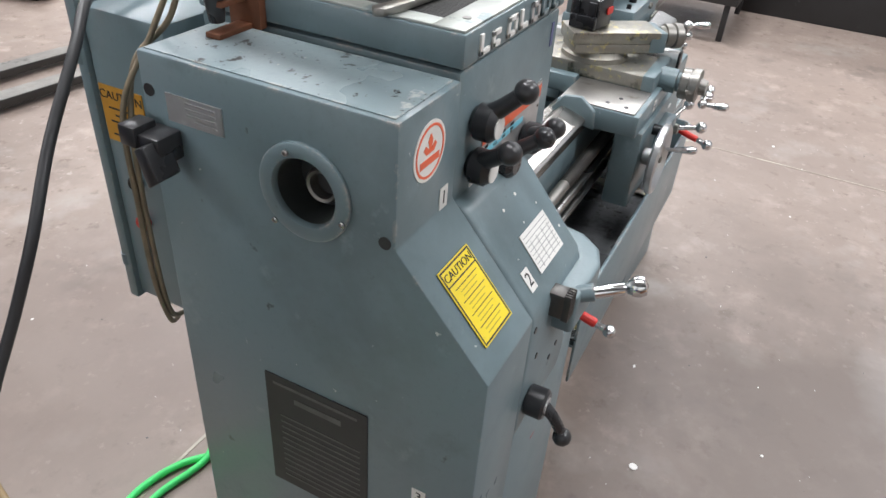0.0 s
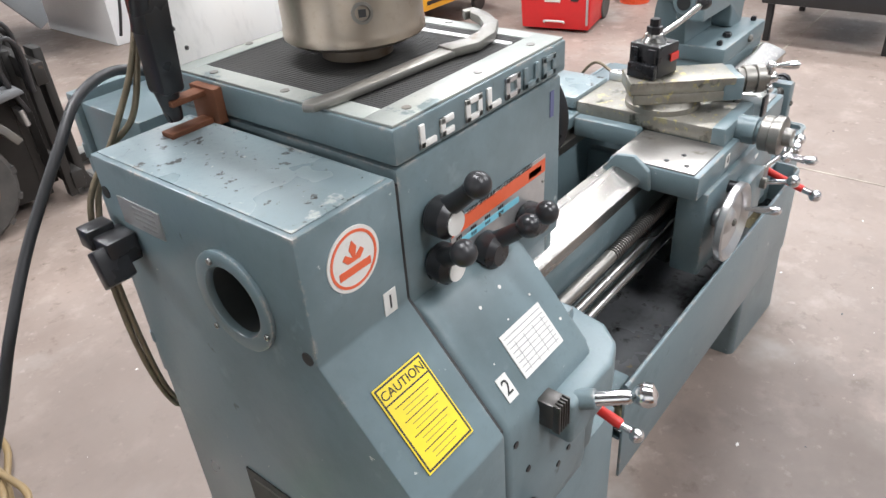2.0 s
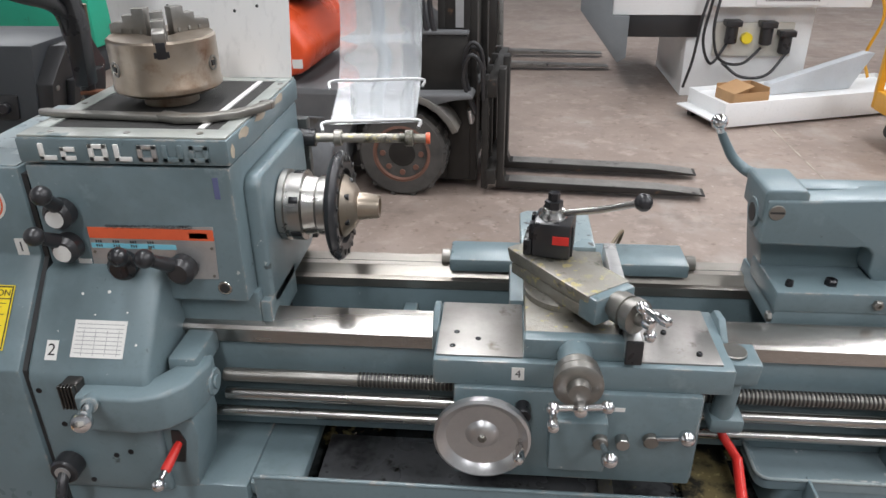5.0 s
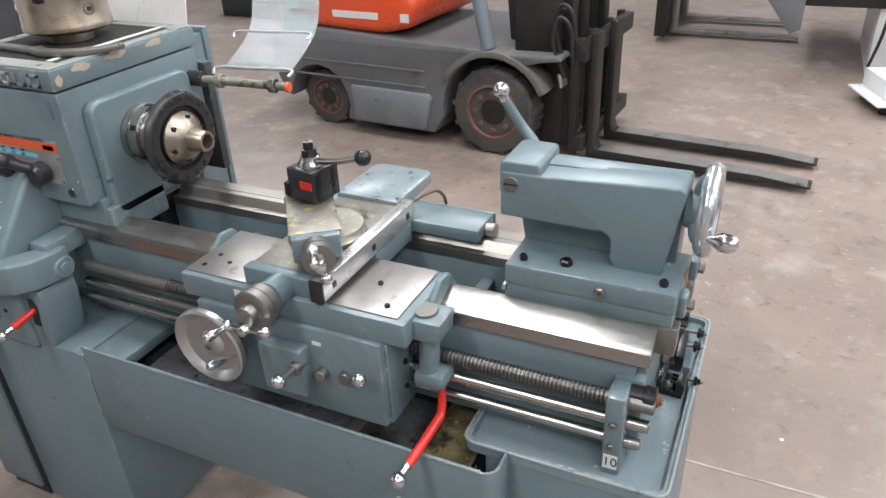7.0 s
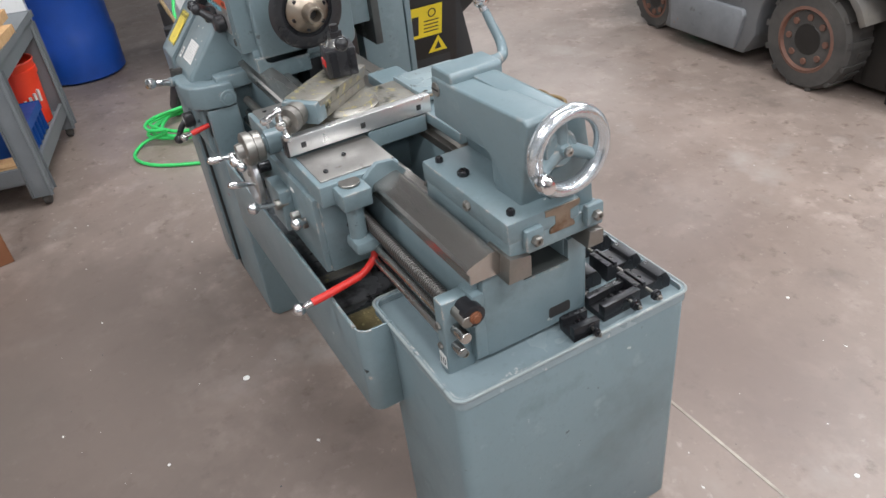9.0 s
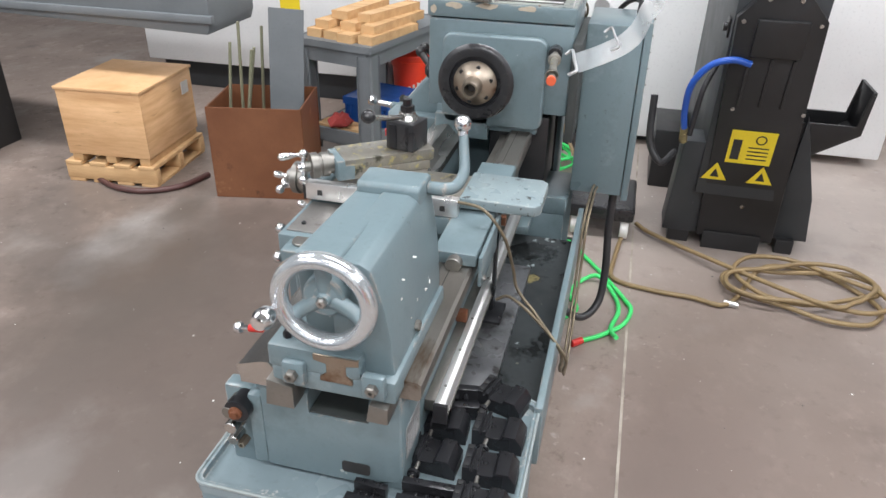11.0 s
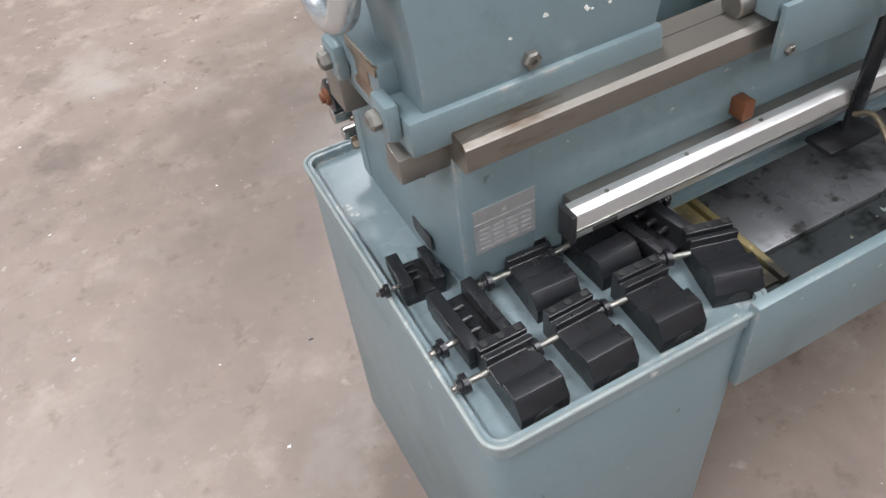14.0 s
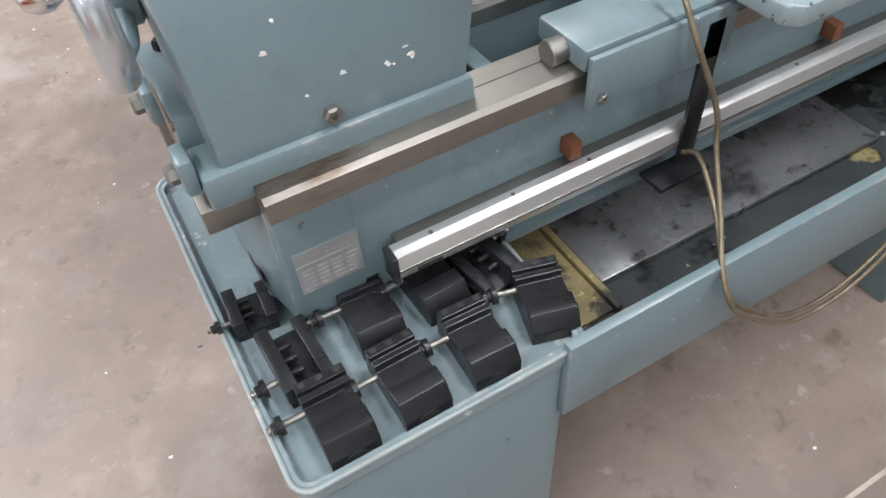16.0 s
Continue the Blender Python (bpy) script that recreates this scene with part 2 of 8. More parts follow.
FORKSTEEL = surface("worn_fork_steel", (0.34, 0.33, 0.31), (0.2, 0.19, 0.18), 0.42, 0.7, 5.0, 80, 0.2, [((0.03, 0.03, 0.03), 7.0, 0.6, 0.1)])
RUSTRIM = surface("rusty_wheel_rim", (0.2, 0.09, 0.06), (0.12, 0.07, 0.055), 0.65, 0.1, 8.0, 90, 0.3)
CARDBOARD = surface("cardboard", (0.36, 0.21, 0.1), (0.42, 0.25, 0.12), 0.8, 0, 5.0, 80, 0.15)
BOXBROWN = surface("waxed_brown_box", (0.15, 0.055, 0.024), (0.22, 0.09, 0.04), 0.5, 0, 3.0, 80, 0.2, [((0.34, 0.17, 0.08), 5.0, 0.62, 0.08), ((0.08, 0.03, 0.015), 8.0, 0.64, 0.1)])
PLY = surface("pine_board", (0.78, 0.5, 0.27), (0.56, 0.31, 0.14), 0.55, 0, 4.0, 50, 0.2, [((0.42, 0.23, 0.1), 6.0, 0.64, 0.06), ((0.24, 0.1, 0.04), 14.0, 0.74, 0.03)], stretch=(0.7, 0.7, 6))
TIMBER = surface("sawn_timber", (0.66, 0.43, 0.22), (0.5, 0.3, 0.14), 0.7, 0, 4.0, 60, 0.3, [((0.3, 0.15, 0.06), 9.0, 0.66, 0.08)], stretch=(4, 0.7, 4))
TABLEGREY = surface("grey_plastic_table", (0.14, 0.155, 0.165), (0.17, 0.185, 0.195), 0.55, 0, 5.0, 90, 0.1)
BEIGE = surface("beige_enamel", (0.62, 0.6, 0.54), (0.56, 0.54, 0.48), 0.45, 0, 3.0, 80, 0.05)
BLUEGREY = surface("display_case", (0.05, 0.075, 0.1), (0.06, 0.085, 0.11), 0.42, 0, 10.0, 150, 0.1)
WALLPANEL = surface("pale_wall_panel", (0.36, 0.38, 0.4), (0.31, 0.33, 0.35), 0.6, 0, 0.8, 30, 0.1)
CEIL = surface("white_roof_deck", (0.28, 0.28, 0.27), (0.24, 0.24, 0.235), 0.8, 0, 0.6, 20, 0.1)
CONCRETE = surface("stained_concrete", (0.31, 0.247, 0.211), (0.226, 0.179, 0.153), 0.46, 0, 0.9, 34, 0.07,
                   [((0.22, 0.172, 0.147), 3.1, 0.48, 0.24), ((0.36, 0.292, 0.254), 5.5, 0.54, 0.15), ((0.175, 0.132, 0.108), 12.0, 0.58, 0.1), ((0.4, 0.338, 0.298), 19.0, 0.61, 0.09), ((0.15, 0.115, 0.097), 50.0, 0.72, 0.04), ((0.33, 0.29, 0.262), 1.7, 0.56, 0.14), ((0.15, 0.122, 0.107), 2.3, 0.58, 0.16), ((0.13, 0.105, 0.09), 5.0, 0.67, 0.07), ((0.42, 0.395, 0.37), 7.0, 0.68, 0.1), ((0.6, 0.56, 0.52), 70.0, 0.745, 0.02)], rvar=0.25,
                   # first patch paints lamp sheen as paler concrete; the rest are darker and paler areas
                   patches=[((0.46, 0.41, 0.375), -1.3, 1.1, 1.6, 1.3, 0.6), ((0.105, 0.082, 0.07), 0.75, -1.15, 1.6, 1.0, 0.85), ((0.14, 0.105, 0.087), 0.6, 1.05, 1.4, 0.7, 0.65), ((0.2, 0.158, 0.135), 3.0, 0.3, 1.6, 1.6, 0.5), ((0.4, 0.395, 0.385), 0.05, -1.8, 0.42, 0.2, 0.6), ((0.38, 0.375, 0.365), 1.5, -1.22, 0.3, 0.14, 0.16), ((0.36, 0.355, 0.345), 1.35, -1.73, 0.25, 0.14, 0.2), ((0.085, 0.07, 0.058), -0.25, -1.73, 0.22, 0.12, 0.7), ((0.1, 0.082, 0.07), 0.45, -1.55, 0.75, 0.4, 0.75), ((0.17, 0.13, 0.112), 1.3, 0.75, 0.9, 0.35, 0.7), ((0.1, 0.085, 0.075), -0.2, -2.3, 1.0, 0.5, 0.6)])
JOINT = surface("joint_filler", (0.55, 0.5, 0.42), (0.16, 0.13, 0.11), 0.7, 0, 5.0, 60, 0.2)


def glass(name, tint, rough=0.02):
    m, nt, bsdf = nodes_of(name)
    bsdf.inputs["Base Color"].default_value = (*tint, 1)
    bsdf.inputs["Roughness"].default_value = rough
    bsdf.inputs["Transmission Weight"].default_value = 0.84
    bsdf.inputs["IOR"].default_value = 1.2
    return m


def glow(name, colour, strength):
    m, nt, bsdf = nodes_of(name)
    bsdf.inputs["Base Color"].default_value = (*colour, 1)
    bsdf.inputs["Emission Color"].default_value = (*colour, 1)
    bsdf.inputs["Emission Strength"].default_value = strength
    return m


HANDWHEEL = surface("rubbed_silver_rim", (0.6, 0.63, 0.65), (0.46, 0.5, 0.52), 0.26, 0.75, 6.0, 90, 0.1, [((0.3, 0.35, 0.37), 14.0, 0.6, 0.1)])
WETLINER = surface("wet_tray_liner", (0.24, 0.245, 0.255), (0.11, 0.112, 0.118), 0.3, 0.5, 5.0, 80, 0.3, [((0.03, 0.03, 0.03), 5.0, 0.52, 0.12), ((0.035, 0.033, 0.03), 24.0, 0.58, 0.08), ((0.3, 0.25, 0.15), 30.0, 0.68, 0.04)])
CLEAR = glass("clear_polycarbonate", (0.86, 0.88, 0.89), 0.06)
SWARF = surface("fine_brass_swarf", (0.3, 0.24, 0.11), (0.16, 0.13, 0.07), 0.6, 0.2, 18.0, 140, 0.6, [((0.5, 0.42, 0.2), 60.0, 0.6, 0.05), ((0.03, 0.028, 0.022), 9.0, 0.52, 0.08)])
GREENPAINT = surface("green_machine_paint", (0.03, 0.42, 0.27), (0.025, 0.36, 0.23), 0.4, 0, 3.0, 80, 0.08, [((0.02, 0.16, 0.11), 7.0, 0.64, 0.08)])
POSTGREY = surface("blue_grey_post", (0.2, 0.23, 0.26), (0.16, 0.19, 0.22), 0.5, 0, 5.0, 90, 0.1)
FENDER = surface("dusty_fender", (0.16, 0.145, 0.12), (0.11, 0.105, 0.1), 0.7, 0, 5.0, 70, 0.2)
STEPGREY = surface("scuffed_step", (0.2, 0.21, 0.22), (0.14, 0.15, 0.16), 0.5, 0, 5.0, 80, 0.15, [((0.3, 0.12, 0.06), 8.0, 0.7, 0.05), ((0.06, 0.06, 0.06), 7.0, 0.64, 0.08)])
DIGITS = glow("green_digits", (0.1, 0.9, 0.65), 1.6)


# ---- mesh helpers ----
def soften(bm, geom, width, segs=2):
    if width <= 0:
        return
    edges = [e for e in geom if isinstance(e, bmesh.types.BMEdge) and e.is_valid and len(e.link_faces) == 2 and e.calc_face_angle(0) > 0.5]
    if edges:
        bmesh.ops.bevel(bm, geom=edges, offset=width, segments=segs, profile=0.5, affect="EDGES", clamp_overlap=True)


def add_box(bm, x0, x1, y0, y1, z0, z1, bev=0.003, m=None):
    r = bmesh.ops.create_cube(bm, size=1)
    for v in r["verts"]:
        v.co = Vector(((x0 + x1) / 2 + v.co.x * (x1 - x0), (y0 + y1) / 2 + v.co.y * (y1 - y0), (z0 + z1) / 2 + v.co.z * (z1 - z0)))
        if m is not None:
            v.co = m @ v.co
    soften(bm, list({e for v in r["verts"] for e in v.link_edges}), bev)
    return bm


def add_prism(bm, pts, axis, a0, a1, bev=0.003, m=None, segs=2):
    """The outline pts, in the two other axes in order, drawn out along axis from a0 to a1."""
    def put(p, a):
        u, v = p
        co = Vector({"x": (a, u, v), "y": (u, a, v), "z": (u, v, a)}[axis])
        return m @ co if m is not None else co
    lo = [bm.verts.new(put(p, a0)) for p in pts]
    hi = [bm.verts.new(put(p, a1)) for p in pts]
    n = len(pts)
    faces = [bm.faces.new(lo), bm.faces.new(hi)] + [bm.faces.new((lo[i], lo[(i + 1) % n], hi[(i + 1) % n], hi[i])) for i in range(n)]
    bmesh.ops.recalc_face_normals(bm, faces=faces)
    soften(bm, list({e for f in faces for e in f.edges}), bev, segs)
    return bm


def frame_to(p0, p1):
    d = Vector(p1) - Vector(p0)
    return Matrix.Translation(p0) @ d.to_track_quat("Z", "Y").to_matrix().to_4x4(), d.length


def add_rev(bm, p0, p1, prof, seg=28, caps=True):
    """Turned shape: prof rows are (height, radius), height along p0 to p1 in metres."""
    m, _ = frame_to(p0, p1)
    rings = []
    for h, r in prof:
        if r < 1e-6:
            rings.append([bm.verts.new(m @ Vector((0, 0, h)))])
        else:
            rings.append([bm.verts.new(m @ Vector((r * math.cos(2 * math.pi * i / seg), r * math.sin(2 * math.pi * i / seg), h))) for i in range(seg)])
    faces = []
    for a, b in zip(rings, rings[1:]):
        for i in range(seg):
            j = (i + 1) % seg
            if len(a) == 1 and len(b) == 1:
                break
            if len(a) == 1:
                faces.append(bm.faces.new((a[0], b[i], b[j])))
            elif len(b) == 1:
                faces.append(bm.faces.new((a[i], a[j], b[0])))
            else:
                faces.append(bm.faces.new((a[i], a[j], b[j], b[i])))
    for ring in (rings[0], rings[-1]):
        if caps and len(ring) > 1:
            faces.append(bm.faces.new(ring))
    bmesh.ops.recalc_face_normals(bm, faces=faces)
    return bm


def add_cyl(bm, p0, p1, r, seg=24, bev=0.0015):
    h = (Vector(p1) - Vector(p0)).length
    b = min(bev, r * 0.4, h * 0.3)
    return add_rev(bm, p0, p1, [(0, r - b), (b, r), (h - b, r), (h, r - b)], seg)


def add_ball(bm, c, r, seg=20):
    n = 10
    c = Vector(c)
    prof = [(r - r * math.cos(math.pi * i / n), r * math.sin(math.pi * i / n) if 0 < i < n else 0) for i in range(n + 1)]
    return add_rev(bm, c - Vector((0, 0, r)), c + Vector((0, 0, r)), prof, seg)


def add_ring(bm, c, axis, R, r, seg=48, sub=14, squash=1.0):
    """A torus rim round axis at c."""
    m, _ = frame_to(c, Vector(c) + Vector(axis))
    rows = []
    for i in range(seg):
        a = 2 * math.pi * i / seg
        rows.append([bm.verts.new(m @ Vector(((R + r * math.cos(b)) * math.cos(a), (R + r * math.cos(b)) * math.sin(a), squash * r * math.sin(b)))) for b in (2 * math.pi * k / sub for k in range(sub))])
    for i in range(seg):
        for k in range(sub):
            bm.faces.new((rows[i][k], rows[(i + 1) % seg][k], rows[(i + 1) % seg][(k + 1) % sub], rows[i][(k + 1) % sub]))
    return bm


def smooth_path(pts, steps=8):
    """Catmull-Rom through pts."""
    P = [Vector(p) for p in pts]
    P = [P[0] * 2 - P[1]] + P + [P[-1] * 2 - P[-2]]
    out = []
    for i in range(1, len(P) - 2):
        for k in range(steps):
            t = k / steps
            a, b, c, d = P[i - 1], P[i], P[i + 1], P[i + 2]
            out.append(0.5 * ((2 * b) + (c - a) * t + (2 * a - 5 * b + 4 * c - d) * t * t + (3 * b - a - 3 * c + d) * t ** 3))
    out.append(P[-2])
    return out


def add_tube(bm, pts, r, seg=12, steps=8, taper=None):
    path = smooth_path(pts, steps) if steps > 1 else [Vector(p) for p in pts]
    ref = Vector((0.13, 0.27, 0.95)).normalized()
    rings = []
    for i, p in enumerate(path):
        d = (path[min(i + 1, len(path) - 1)] - path[max(i - 1, 0)]).normalized()
        u = d.cross(ref)
        if u.length < 1e-3:
            u = d.cross(Vector((1, 0, 0)))
        u.normalize()
        v = d.cross(u).normalized()
        ref = u.cross(d)
        rr = r if taper is None else r + (taper - r) * i / (len(path) - 1)
        rings.append([bm.verts.new(p + (u * math.cos(a) + v * math.sin(a)) * rr) for a in (2 * math.pi * k / seg for k in range(seg))])
    for a, b in zip(rings, rings[1:]):
        for k in range(seg):
            bm.faces.new((a[k], a[(k + 1) % seg], b[(k + 1) % seg], b[k]))
    bm.faces.new(rings[0][::-1])
    bm.faces.new(rings[-1])
    return bm


def add_text(bm, body, size, m):
    """Flat letters of the built-in font, as mesh, 0.6 mm thick, centred at m's origin in its xy plane."""
    cu = bpy.data.curves.new("writing", "FONT")
    cu.body, cu.size, cu.align_x, cu.align_y, cu.extrude = body, size, "CENTER", "CENTER", 0.0003
    ob = bpy.data.objects.new("writing", cu)
    scene.collection.objects.link(ob)
    me = bpy.data.meshes.new_from_object(ob.evaluated_get(bpy.context.evaluated_depsgraph_get()))
    me.transform(m)
    bm.from_mesh(me)
    bpy.data.objects.remove(ob)
    bpy.data.meshes.remove(me)
    bpy.data.curves.remove(cu)
    return bm


ROOT = {}


def thing(name, loc, label, category, group="", kind=""):
    ob = new(name)
    ob.location = loc
    ob.empty_display_size = 0.05
    ROOT[ob] = Vector(loc)
    return tagged(ob, label, category, group, kind)


def part(name, bm, material, parent, label="", sharp=38):
    """One mesh object under a thing or a part; bm is in world coordinates."""
    loc = ROOT[parent]
    bmesh.ops.translate(bm, verts=bm.verts, vec=-loc)
    me = bpy.data.meshes.new(name)
    bm.to_mesh(me)
    bm.free()
    me.materials.append(material)
    me.polygons.foreach_set("use_smooth", [True] * len(me.polygons))
    me.set_sharp_from_angle(angle=radians(sharp))
    ob = new(name, me)
    ob.parent = parent
    ROOT[ob] = loc
    return tagged(ob, label)


def single(name, bm, material, loc, label, category, group="", kind=""):
    """A thing that is one mesh."""
    bmesh.ops.translate(bm, verts=bm.verts, vec=-Vector(loc))
    me = bpy.data.meshes.new(name)
    bm.to_mesh(me)
    bm.free()
    me.materials.append(material)
    me.polygons.foreach_set("use_smooth", [True] * len(me.polygons))
    me.set_sharp_from_angle(angle=radians(38))
    ob = new(name, me)
    ob.location = loc
    ROOT[ob] = Vector(loc)
    return tagged(ob, label, category, group, kind)


def B():
    return bmesh.new()


def cut(ob, bm):
    """Cuts the shape bm, in world coordinates, out of a part's mesh."""
    bmesh.ops.translate(bm, verts=bm.verts, vec=-ROOT[ob])
    me = bpy.data.meshes.new("cutter")
    bm.to_mesh(me)
    bm.free()
    tool = bpy.data.objects.new("cutter", me)
    scene.collection.objects.link(tool)
    tool.location = ob.matrix_world.translation if ob.parent is None else ROOT[ob]
    bpy.context.view_layer.update()
    mod = ob.modifiers.new("cut", "BOOLEAN")
    mod.operation, mod.object, mod.solver = "DIFFERENCE", tool, "EXACT"
    got = bpy.data.meshes.new_from_object(ob.evaluated_get(bpy.context.evaluated_depsgraph_get()))
    ob.modifiers.clear()
    old, ob.data = ob.data, got
    got.name = ob.name
    bpy.data.meshes.remove(old)
    bpy.data.objects.remove(tool)
    bpy.data.meshes.remove(me)


def arc(cx, cy, r, a0, a1, n=8):
    return [(cx + r * math.cos(radians(a0 + (a1 - a0) * i / n)), cy + r * math.sin(radians(a0 + (a1 - a0) * i / n))) for i in range(n + 1)]


def round_rect(u0, u1, v0, v1, r, n=5):
    return arc(u1 - r, v1 - r, r, 0, 90, n) + arc(u0 + r, v1 - r, r, 90, 180, n) + arc(u0 + r, v0 + r, r, 180, 270, n) + arc(u1 - r, v0 + r, r, 270, 360, n)


def bolt(name, p, d, r, h, parent, material=None):
    d = Vector(d).normalized()
    bm = B()
    add_rev(bm, p, Vector(p) + d, [(0, r), (h * 0.75, r), (h, r * 0.75), (h, r * 0.35), (h * 0.6, r * 0.3), (h * 0.6, 0)], 6 if r > 0.006 else 10)
    return part(name, bm, material or DULLSTEEL, parent)

# ---- the lathe: spindle along x at y = 0, z = 1.10; its front faces -y ----
SP = 1.10
lathe = thing("lathe", (0.9, 0, 0), "grey-blue painted engine lathe on two sheet-metal pedestals", "lathe")

# gear-end cover
bm = B()
add_prism(bm, [(-0.207, 1.238), (-0.207, 1.067), (-0.352, 0.906), (-0.352, 0.055), (0.193, 0.055), (0.193, 1.238)], "x", 0.0, 0.1585, 0.004)
cover = part("gear_cover", bm, PAINT, lathe, "grey-blue sheet-metal end cover with worn edges")
part("cover_top", add_box(B(), 0.008, 0.152, -0.198, 0.186, 1.2375, 1.2395, 0), WORN, cover, "scuffed top with bare patches")
cut(cover, add_cyl(B(), (-0.05, -0.073, 1.108), (0.12, -0.073, 1.108), 0.0475, 40, 0))
bm = B()
add_rev(bm, (-0.0003, -0.073, 1.108), (-1, -0.073, 1.108), [(-0.001, 0.07), (0.005, 0.07), (0.007, 0.067), (0.006, 0.05), (0.003, 0.0475), (-0.004, 0.047)], 40, False)
part("bore_flange", bm, PAINT, cover, "round flanged spindle opening")
# wall and end disc are coloured dark, so the bore's shade is painted in
part("bore_wall", add_rev(B(), (-0.0003, -0.073, 1.108), (-1, -0.073, 1.108), [(-0.003, 0.047), (-0.054, 0.0465)], 40, False), DARKCAV, cover, "greasy bore wall with its shade painted in dark")
part("bore_back", add_cyl(B(), (0.055, -0.073, 1.108), (0.058, -0.073, 1.108), 0.0474, 32, 0), DARKCAV, cover, "dark disc painted as the shaded end of the bore")
bm = B()
add_rev(bm, (0.056, -0.073, 1.1), (-1, -0.073, 1.1), [(0, 0.027), (0.02, 0.026), (0.024, 0.023), (0.022, 0.019), (0.0, 0.018)], 30, False)
part("inner_tube", bm, DULLSTEEL, cover)
part("inner_bore", add_cyl(B(), (0.05, -0.073, 1.1), (0.054, -0.073, 1.1), 0.0185, 24, 0), INK, cover)
for sy, sz in ((-0.051, 1.161), (-0.027, 1.055), (-0.134, 1.084)):
    bolt("screw", (-0.0085, sy, sz), (-1, 0, 0), 0.0045, 0.003, cover, STEEL)
for hy, hz in ((0.179, 1.185), (-0.192, 1.073)):
    part("hole", add_cyl(B(), (-0.0015, hy, hz), (0.001, hy, hz), 0.009, 18, 0), INK, cover)
part("serial_plate", add_box(B(), -0.002, 0.001, 0.054, 0.149, 1.149, 1.189, 0), PLATE, cover, "small blank metal serial plate")
for i in range(4):
    part("print_line", add_box(B(), -0.0026, -0.0018, 0.065, 0.115 if i else 0.1, 1.156 + 0.008 * i, 1.159 + 0.008 * i, 0), GREYINK, cover)
part("data_plate", add_box(B(), -0.0025, 0.001, -0.168, 0.026, 0.488, 0.747, 0), INK, cover, "worn black data plate with faded print")
bm = B()
for i in range(12):
    z = 0.51 + 0.0135 * i
    add_box(bm, -0.0032, -0.0022, -0.155, 0.0, z, z + 0.004, 0)
add_box(bm, -0.0032, -0.0022, -0.12, -0.03, 0.70, 0.712, 0)
add_box(bm, -0.0032, -0.0022, -0.15, 0.01, 0.728, 0.734, 0)
part("data_print", bm, surface("worn_data_print", (0.06, 0.06, 0.06), (0.12, 0.12, 0.115), 0.5, 0, 30.0, 120, 0.0), cover)


def number_tag(text, m, parent, w=0.022, h=0.034):
    """A white tag with a number, in the xy plane of m."""
    tag = part("number_tag", add_box(B(), -w / 2, w / 2, -h / 2, h / 2, 0, 0.0012, 0, m), LABEL, parent, "white tag numbered " + text)
    part("tag_number", add_text(B(), text, h * 0.85, m @ pose(0, 0, 0.0016)), INK, tag)


FRONT = pose(0, 0, 0, 90, 0, 0)            # text plane facing -y
LEFTFACE = pose(0, 0, 0, 90, 0, -90)       # facing -x
RIGHTFACE = pose(0, 0, 0, 90, 0, 90)
number_tag("1", Matrix.Translation((0.125, -0.2072, 1.083)) @ FRONT, cover)
number_tag("3", Matrix.Translation((-0.0003, -0.262, 0.62)) @ LEFTFACE, cover, 0.024, 0.03)
# round badge: fleur shape and a plain bar in place of the name
bm = B()
add_cyl(bm, (0.077, -0.2068, 1.173), (0.077, -0.2082, 1.173), 0.041, 40, 0)
badge = part("round_badge", bm, LABEL, cover, "round pale badge with orange ring and plain orange emblem")
bm = B()
add_rev(bm, (0.077, -0.2082, 1.173), (0.077, -1, 1.173), [(0, 0.0365), (0.0006, 0.0365), (0.0006, 0.033), (0, 0.033)], 40, False)
add_box(bm, 0.052, 0.102, -0.2088, -0.2078, 1.155, 1.165, 0)
add_prism(bm, [(0.077, 1.198), (0.083, 1.188), (0.079, 1.176), (0.089, 1.184), (0.094, 1.179), (0.087, 1.171), (0.067, 1.171), (0.06, 1.179), (0.065, 1.184), (0.075, 1.176), (0.071, 1.188)], "y", -0.2088, -0.2078, 0)
part("badge_print", bm, ORANGEINK, badge)
# caution sticker on the slope
SLOPE = Matrix.Translation((0.079, -0.2885, 0.9785)) @ pose(0, 0, 0, 48, 0, 0)
stick = part("caution_sticker", add_box(B(), -0.043, 0.043, -0.06, 0.06, 0.0005, 0.0015, 0, SLOPE), YELLOW, cover, "yellow caution sticker with black print")
part("caution_word", add_text(B(), "CAUTION", 0.0165, SLOPE @ pose(0, 0.045, 0.002)), INK, stick)
part("caution_border", add_prism(B(), [(-0.041, -0.058), (0.041, -0.058), (0.041, 0.058), (-0.041, 0.058), (-0.041, 0.0555), (0.0385, 0.0555), (0.0385, -0.0555), (-0.0385, -0.0555), (-0.0385, 0.0555), (-0.041, 0.0555)], "z", 0.0015, 0.0019, 0, SLOPE), INK, stick)
part("caution_rule", add_box(B(), -0.0385, 0.0385, 0.0335, 0.0355, 0.0015, 0.0019, 0, SLOPE), INK, stick)
FADED = surface("faded_print", (0.3, 0.25, 0.04), (0.35, 0.28, 0.05), 0.5)
for i in range(12):
    y = 0.026 - 0.0068 * i
    part("caution_line", add_box(B(), -0.022 if i % 3 else -0.03, 0.032 - 0.007 * (i % 3), y - 0.0006, y + 0.0006, 0.0015, 0.0019, 0, SLOPE), FADED if i % 3 else INK, stick)
